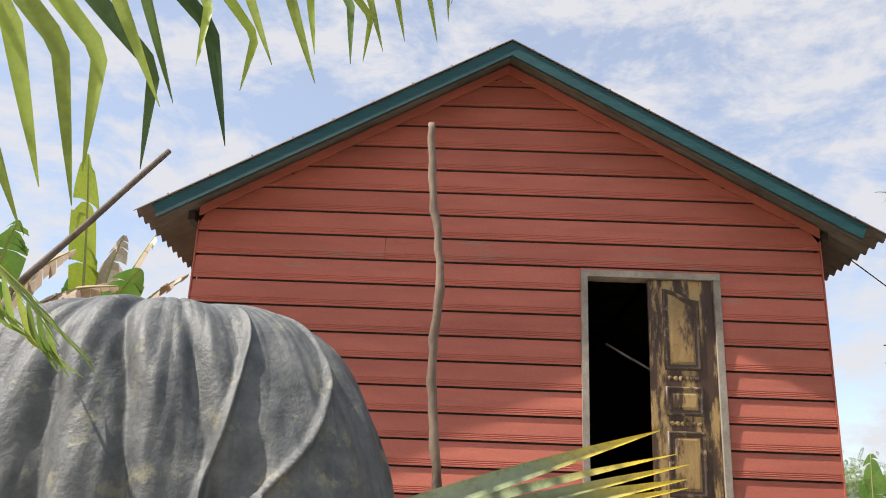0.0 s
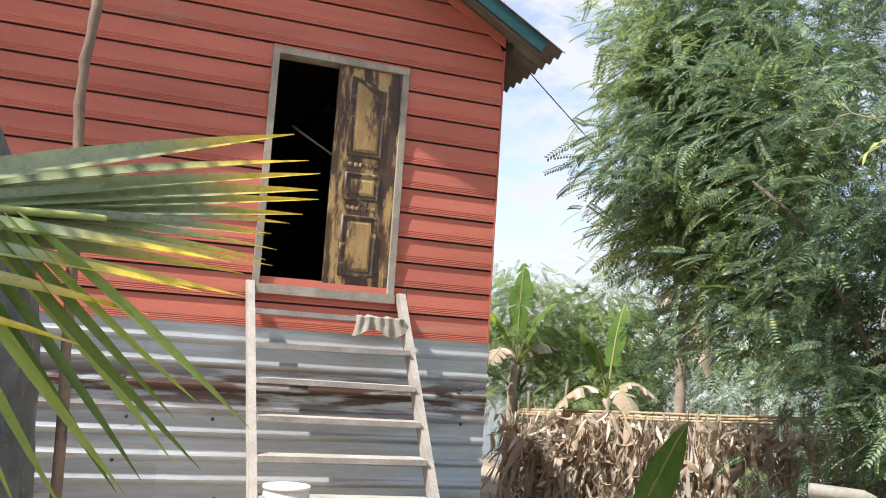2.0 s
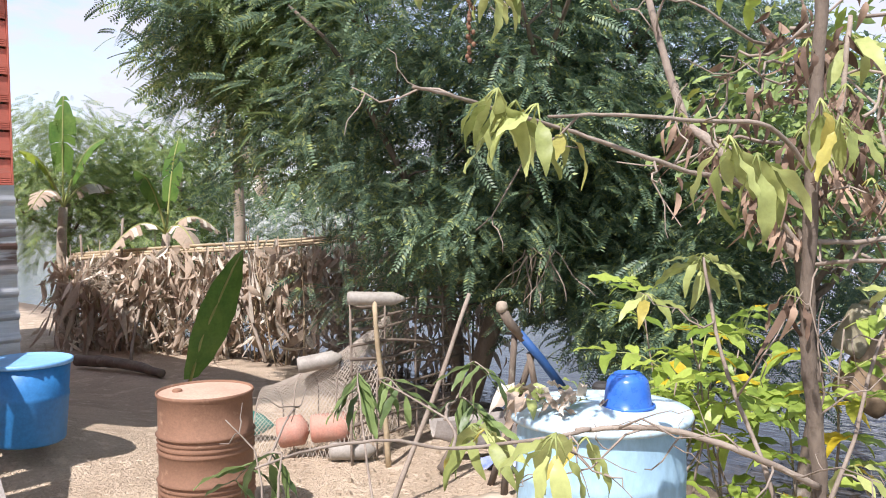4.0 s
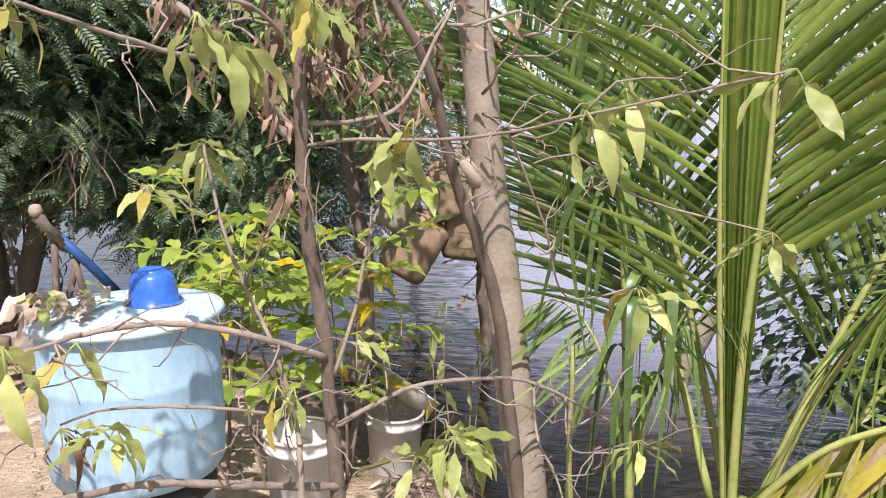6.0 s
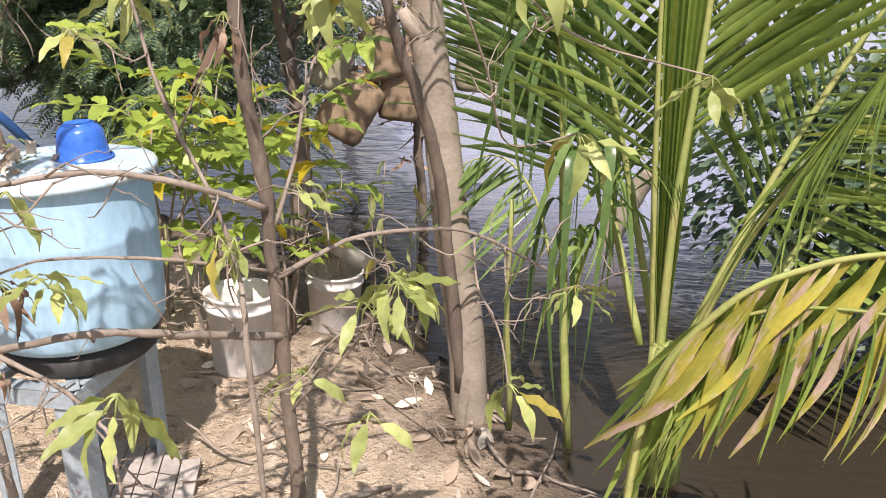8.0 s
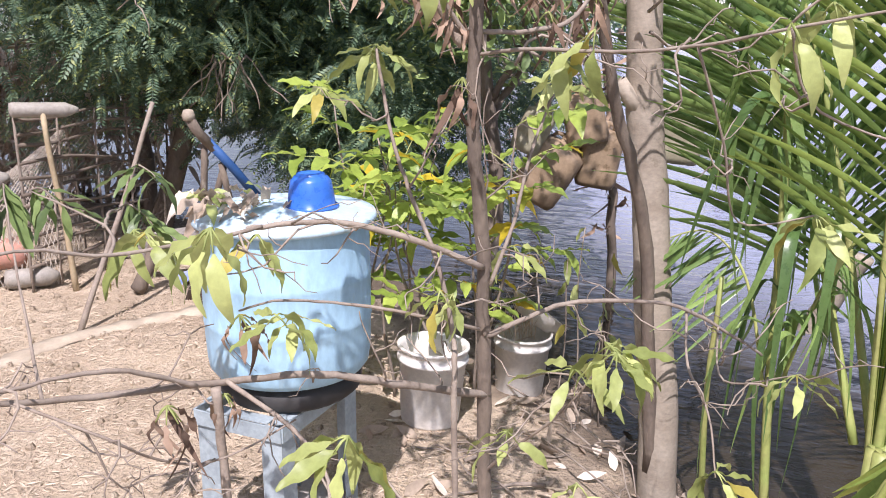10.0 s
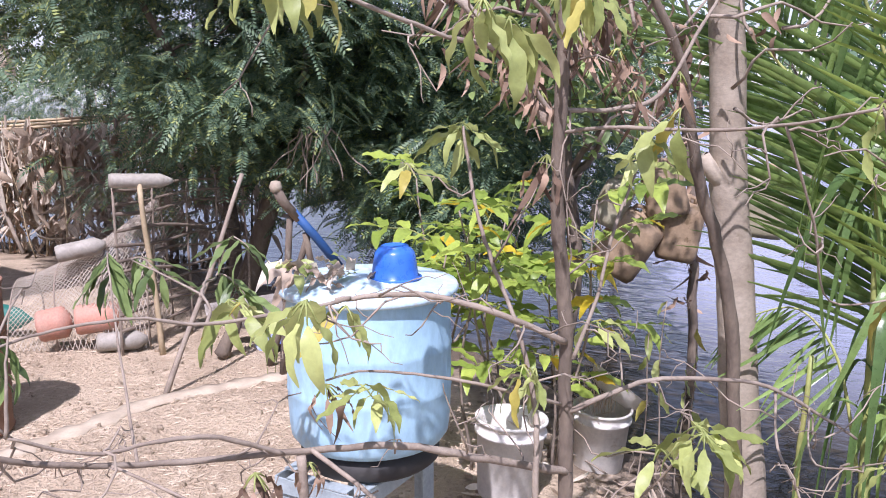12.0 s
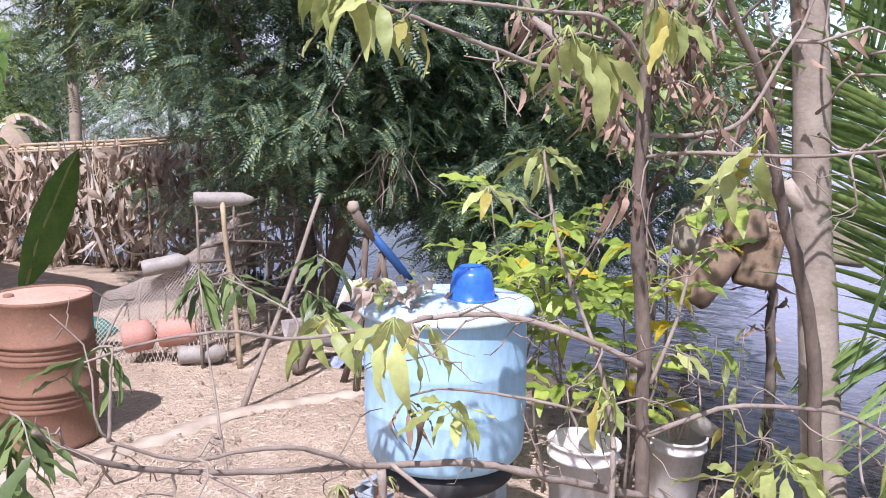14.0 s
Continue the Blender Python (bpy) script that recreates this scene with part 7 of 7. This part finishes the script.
# ---- long-tail motor on its frame ----
motor = thing("boat_motor", (5.15, 3.78, 0.0), "long-tail boat motor shaft with a blue pipe on a wooden frame", "boat motor")
part("shaft", Geo().tube([(4.80, 3.62, 1.30), (4.84, 3.60, 1.22), (4.93, 3.55, 1.10)], 0.035, 0.03, 10), M_BARK, motor)
part("pipe", Geo().tube([(4.90, 3.57, 1.15), (5.02, 3.48, 0.97), (5.16, 3.38, 0.74)], 0.030, 0.030, 10), M_BLUEPIPE, motor, "blue painted pipe")
part("cap", Geo().lathe([(0.002, -0.04), (0.035, -0.03), (0.042, 0.0), (0.03, 0.035), (0.002, 0.042)], (4.795, 3.622, 1.32), 14), M_PALEBARK, motor)
for a, b in (((4.92, 3.72, -0.02), (4.90, 3.60, 1.13)), ((5.30, 3.55, -0.02), (4.98, 3.54, 1.0)), ((5.05, 3.95, -0.02), (5.02, 3.55, 0.98))):
    part("frame_leg", Geo().tube(bent(a, b, 0, 5, 0.01, rng), 0.026, 0.022, 7, 0.05, rng), M_BARK, motor)
part("engine", Geo().box(-0.16, 0.16, -0.12, 0.12, -0.10, 0.14, pose(5.42, 3.25, 0.42, 0, 10, 30)).lathe([(0.07, 0.0), (0.07, 0.2), (0.05, 0.22), (0.002, 0.22)], (5.42, 3.25, 0.55), 14), M_BLACK, motor, smooth=False)
part("cross_bar", Geo().tube([(4.90, 3.68, 0.55), (5.15, 3.60, 0.58)], 0.02, 0.018, 7), M_BARK, motor)

# ---- litter and strips on the ground ----
g = Geo()
pts = [(2.45, 4.62), (2.97, 4.24), (3.57, 4.14), (4.07, 4.09), (4.53, 3.93), (4.95, 3.69)]
line = path([(x, y, ground_z(x, y) + 0.012) for x, y in pts], 8)
n = len(line)
rows = []
for i, p in enumerate(line):
    d = (line[min(i + 1, n - 1)] - line[max(i - 1, 0)]).normalized()
    w = d.cross(Vector((0, 0, 1))) * (0.075 + 0.02 * math.sin(1.7 * i) + 0.014 * math.sin(4.3 * i + 1))
    rows += [p - w - Vector((0, 0, 0.014)), p - w, p + Vector((0, 0, 0.010 + 0.008 * math.sin(2.9 * i))), p + w, p + w - Vector((0, 0, 0.014))]
g.add(rows, [(5 * i + k, 5 * i + k + 1, 5 * i + k + 6, 5 * i + k + 5) for i in range(n - 1) for k in range(4)])
solid("strip", g, M_STRIP, (3.6, 4.14, 0.0), "crumpled pale dry leaf sheath lying across the soil", "strip")
g = Geo()
ns = 24000
lp = np.stack([nrg.uniform(1.6, 6.2, ns), nrg.uniform(0.4, 6.2, ns)], -1)
lp = np.array([p for p in lp if p[0] < shore(p[1]) - 0.1 and p[0] - 1.3 * p[1] < 1.9])
zz = np.array([ground_z(x, y) for x, y in lp])
g.many(*blade(0.040, 0.0045, 2, 0.2, 0.1), turned(np.c_[lp, zz + 0.006], nrg.uniform(0, 6.28, len(lp)), nrg.normal(size=len(lp)) * 0.12, nrg.normal(size=len(lp)) * 0.5, nrg.uniform(0.5, 1.8, len(lp))))
solid("straw", g, M_STRAW, (3.6, 3, 0), "scattered straw and leaf scraps on the soil", "straw", kind="stuff")
g = Geo()
ns = 130
lp = np.stack([nrg.uniform(2.6, 4.9, ns), nrg.uniform(0.2, 1.9, ns)], -1)
lp = np.array([p for p in lp if p[0] < shore(p[1]) + 0.1])
zz = np.array([ground_z(x, y) for x, y in lp])
g.many(*blade(0.11, 0.045, 4, 0.3, -0.3), turned(np.c_[lp, zz + 0.012], nrg.uniform(0, 6.28, len(lp)), nrg.normal(size=len(lp)) * 0.2, nrg.normal(size=len(lp)) * 0.6, nrg.uniform(0.5, 1.2, len(lp))))
solid("fallen_leaves", g, M_DEADLEAF, (3.6, 1, 0), "brown fallen leaves on the bank", "fallen leaves", kind="stuff")
# clods on the trodden soil
g = Geo()
cube = np.array([(x, y, z) for z in (-1, 1) for x, y in ((-1, -1), (1, -1), (1, 1), (-1, 1))], float) * 0.6
cubef = np.array([(0, 3, 2, 1), (4, 5, 6, 7), (0, 1, 5, 4), (1, 2, 6, 5), (2, 3, 7, 6), (3, 0, 4, 7)])
for k in range(6):
    ns = 260
    lp = np.stack([nrg.uniform(1.8, 5.6, ns), nrg.uniform(0.1, 5.6, ns)], -1)
    lp = np.array([p for p in lp if p[0] < shore(p[1]) - 0.15])
    zz = np.array([ground_z(x, y) for x, y in lp])
    g.many(cube * nrg.uniform(0.6, 1.4, (8, 3)), cubef, turned(np.c_[lp, zz + 0.002], nrg.uniform(0, 6.28, len(lp)), nrg.normal(size=len(lp)) * 0.3, nrg.normal(size=len(lp)) * 0.5, nrg.uniform(0.04, 0.17, len(lp)) ** 2))
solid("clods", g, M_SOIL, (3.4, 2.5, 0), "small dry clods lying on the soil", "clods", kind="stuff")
for k in range(20):
    x, y = rng.uniform(2.9, 4.7), rng.uniform(0.15, 1.6)
    a, ln = rng.uniform(0, 6.28), rng.uniform(0.3, 0.9)
    e = (x + ln * math.cos(a), y + ln * math.sin(a))
    z0, z1 = max(ground_z(x, y), WATER_Z) + 0.012, max(ground_z(*e), WATER_Z) + 0.012 + rng.choice((0, 0.02, 0.12))
    solid("twig", Geo().tube(bent((x, y, z0), (*e, z1), -0.02, 6, 0.03, rng), rng.uniform(0.005, 0.012), 0.004, 6, 0.1, rng), M_TWIG, (x, y, z0), "bare twig lying on the wet bank", "twig", "twigs on the bank")

# ---- at the house: tub, paint bucket, cloths, pole ----
tub = thing("tub", (2.76, 6.16, 0.40), "blue plastic tub with a lighter rim beside the stair", "tub")
part("body", Geo().lathe([(0.002, 0.01), (0.22, 0.0), (0.235, 0.02), (0.262, 0.30), (0.266, 0.31), (0.266, 0.34), (0.262, 0.35), (0.280, 0.555), (0.270, 0.556), (0.225, 0.05), (0.002, 0.04)], (2.76, 6.16, 0.40), 40), M_TUB, tub)
part("rim", Geo().lathe([(0.272, 0.535), (0.295, 0.54), (0.298, 0.565), (0.285, 0.570), (0.266, 0.560)], (2.76, 6.16, 0.40), 40), M_TUBRIM, tub)
part("lid", Geo().lathe([(0.285, 0.570), (0.27, 0.563), (0.14, 0.566), (0.002, 0.567)], (2.76, 6.16, 0.40), 40), M_TUBRIM, tub)
BX, BY, BZ = 1.135, 5.39, 0.903
pb = thing("paint_bucket", (BX, BY, BZ), "white paint bucket with a lime green label on the stair", "bucket")
part("body", Geo().lathe([(0.002, 0.005), (0.135, 0.0), (0.142, 0.01), (0.160, 0.30), (0.166, 0.305), (0.166, 0.33), (0.160, 0.335), (0.162, 0.36), (0.170, 0.362), (0.171, 0.385), (0.160, 0.386), (0.135, 0.02), (0.002, 0.02)], (BX, BY, BZ), 40), M_WHITE, pb)


def wrap(a0, a1, z0, z1, lift):
    return Geo().grid(lambda u, v: (BX + (0.142 + 0.062 * (z0 + (z1 - z0) * v) + lift) * math.cos(a0 + (a1 - a0) * u), BY + (0.142 + 0.062 * (z0 + (z1 - z0) * v) + lift) * math.sin(a0 + (a1 - a0) * u), BZ + z0 + (z1 - z0) * v), 16, 2)


part("label", wrap(-3.3, -0.4, 0.035, 0.26, 0.002), M_LIME, pb, "lime green label")
part("label_patch", wrap(-2.75, -2.05, 0.05, 0.14, 0.004), M_BROWNP, pb)
part("label_patch", wrap(-2.75, -2.15, 0.16, 0.22, 0.004), M_WHITE, pb)
for k in range(5):
    part("label_dot", wrap(-1.72, -1.60, 0.05 + 0.04 * k, 0.072 + 0.04 * k, 0.004), M_BLACK, pb)
part("handle", Geo().tube([(BX + 0.166 * math.cos(a), BY + 0.166 * math.sin(a) - 0.02, BZ + 0.30 - 0.10 * math.sin(math.pi * (a + math.pi) / math.pi)) for a in np.linspace(-math.pi, 0, 14)], 0.004, 0.004, 6), M_WIRE, pb)

pb.scale = (0.83, 0.83, 0.83)


def cloth(at, w, drop, m, label, seed):
    """A rag hung over a tread: front fall, top, short back fall, with folds."""
    r = random.Random(seed)
    ph = r.uniform(0, 6)

    def fn(u, v):
        x = at[0] + (u - 0.5) * w * (1 - 0.12 * math.sin(3 * v))
        f = 0.018 * math.sin(17 * u + ph) * (0.2 + abs(v - 0.35) * 1.8) + 0.01 * math.sin(31 * u + 2 * ph)
        if v < 0.55:
            d = (0.55 - v) / 0.55
            return (x, at[1] - 0.112 + f - 0.01 * d, at[2] + 0.022 - d * drop * (0.8 + 0.2 * math.sin(9 * u + ph)))
        s = (v - 0.55) / 0.45
        return (x, at[1] - 0.105 + 0.19 * s, at[2] + 0.024 + 0.006 * math.sin(20 * u) + 0.5 * abs(f) * s)

    g = Geo().grid(fn, 44, 22)
    return solid("cloth", g, m, at, label, "cloth", "cloths on the stair")


def tread_y(z):
    return LOW.y + (z - LOW.z) / (TOP.z - LOW.z) * (TOP.y - LOW.y)


cloth((1.91, tread_y(2.28), 2.28), 0.42, 0.15, M_TOWEL, "crumpled grey-green cloth drying on the top tread", 3)
cloth((1.96, tread_y(0.885), 0.885), 0.24, 0.2, M_PINK, "crumpled faded pink cloth on a lower tread", 9)
solid("pole", Geo().tube(path([(0.02, 3.60, 0.0), (-0.03, 3.60, 1.5), (-0.068, 3.60, 2.45), (-0.105, 3.61, 2.95), (-0.09, 3.60, 3.35), (-0.135, 3.60, 3.75), (-0.155, 3.61, 4.07)], 7, 0.005, rng), 0.022, 0.017, 10, 0.13, rng), M_POLE, (0.02, 3.60, 0.0), "crooked bare pole with a fresh cut end before the house", "pole")
solid("cane", Geo().tube(bent((-2.85, 5.3, 3.62), (-2.08, 5.65, 4.80), 0, 6, 0.006, rng), 0.024, 0.020, 8, 0.05, rng).tube([(-3.6, 4.95, 0.0), (-2.83, 5.31, 3.65)], 0.028, 0.024, 8), M_BARK, (-3.6, 4.95, 0.0), "long leaning grey bamboo cane behind the heap", "cane")
solid("hose", Geo().tube(path([(-0.2, 6.5, 0.40), (0.15, 6.45, 0.80), (0.49, 6.43, 0.91), (0.69, 6.42, 0.88), (0.86, 6.40, 0.66), (0.92, 6.38, 0.38)], 6), 0.010, 0.010, 7), M_RUST, (0.92, 6.38, 0.38), "thin brown hose looped against the zinc", "hose")
solid("wire", Geo().tube([(3.05, 6.5, 4.45), (3.9, 7.0, 4.12), (5.2, 7.6, 3.7), (6.6, 8.0, 3.4)], 0.005, 0.005, 5), M_BLACK, (3.05, 6.5, 4.45), "thin black wire from the eaves to the tree", "wire")

# ---- the covered heap ----
HC, HR, HH = Vector((-1.29, 3.78)), (1.17, 0.86), 3.20
# ridges and furrows of the cloth: angle at heights, height, width either side
RIDGES = (
    ((0.3, 0.758, 0.844, 0.912, 0.99), (-1.34, -1.16, -1.08, -1.0, -0.88), 0.042, 0.014),
    ((0.3, 0.758, 0.82, 0.887, 0.939, 0.99), (-1.22, -0.97, -0.78, -0.63, -0.56, -0.50), 0.045, 0.014),
)
FURROWS = (
    ((0.3, 0.758, 0.859, 0.939), (-1.66, -1.70, -1.74, -1.84), 0.075, 0.05),
    ((0.3, 0.758, 0.859, 0.957), (-1.36, -1.40, -1.44, -1.56), 0.060, 0.035),
    ((0.3, 0.812, 0.893, 0.97), (-1.02, -1.14, -1.20, -1.24), 0.030, 0.03),
    ((0.3, 0.8, 0.95), (-2.0, -2.05, -2.2), 0.07, 0.06),
    ((0.3, 0.8, 0.95), (-2.5, -2.5, -2.6), 0.07, 0.06),
    ((0.3, 0.8, 0.95), (-0.40, -0.36, -0.40), 0.03, 0.04),
    ((0.3, 0.95), (0.2, 0.3), 0.06, 0.06),
    ((0.3, 0.95), (0.9, 0.9), 0.06, 0.06),
    ((0.3, 0.95), (1.7, 1.6), 0.06, 0.06),
    ((0.3, 0.95), (2.4, 2.5), 0.06, 0.06),
)


def heap(u, v):
    # most of the columns lie on the side that faces the yard
    a = -math.pi + (0.9416 * u / 0.15 if u < 0.15 else 0.9416 + 2.0 * (u - 0.15) / 0.7 if u < 0.85 else 2.9416 + 3.3416 * (u - 0.85) / 0.15)
    ph = v * math.pi / 2
    c, s = math.cos(a), math.sin(a)
    k = (abs(c) ** 2.6 + abs(s) ** 2.6) ** (-1 / 2.6)
    rad = max(math.cos(ph), 0) ** 0.42
    zz = math.sin(ph) ** 0.8
    f = 0.0
    for hs, angles, amp, w in RIDGES:
        d = a - np.interp(zz, hs, angles)
        f += amp * math.exp(-((d / w) ** 2)) - 0.4 * amp * (math.exp(-(((d + 0.11) / 0.08) ** 2)) + math.exp(-(((d - 0.12) / 0.09) ** 2)))
    for hs, angles, amp, w in FURROWS:
        d = a - np.interp(zz, hs, angles)
        f += -amp * math.exp(-((d / (1.1 * w)) ** 2)) + 0.55 * amp * math.exp(-(((d - 2.6 * w) / (1.6 * w)) ** 2)) + 0.25 * amp * math.exp(-(((d + 3.0 * w) / (2 * w)) ** 2))
    f *= min(1.0, 7 * (1 - v)) * min(1, 0.4 + 2 * v)
    cr = 0.06 * noise.noise((3.2 * c, 3.2 * s, 2 * zz)) + 0.024 * noise.noise((8 * c, 8 * s, 7 * zz)) + 0.022 * abs(noise.noise((7 * c + 3 * zz, 7 * s, 6 * zz))) + 0.006 * noise.noise((22 * c, 22 * s, 17 * zz)) + 0.03 * abs(noise.noise((5 * c, 5 * s, 3.5 * zz + 4))) + 0.012 * abs(noise.noise((14 * c, 14 * s, 9 * zz)))
    x, y = HC.x + (HR[0] * rad * k + (f + cr) * rad) * c, HC.y + (HR[1] * rad * k + (f + cr) * rad) * s
    return (x, y, -0.03 + HH * zz * (1 - 0.03 * (rad * c - 0.1) ** 2) + 0.5 * cr * zz)


g = Geo()
g.grid(heap, 720, 170, closed=True)
solid("tarpaulin", g, M_TARP, (HC.x, HC.y, 0.0), "grey tarpaulin draped in folds over a tall heap", "tarpaulin")
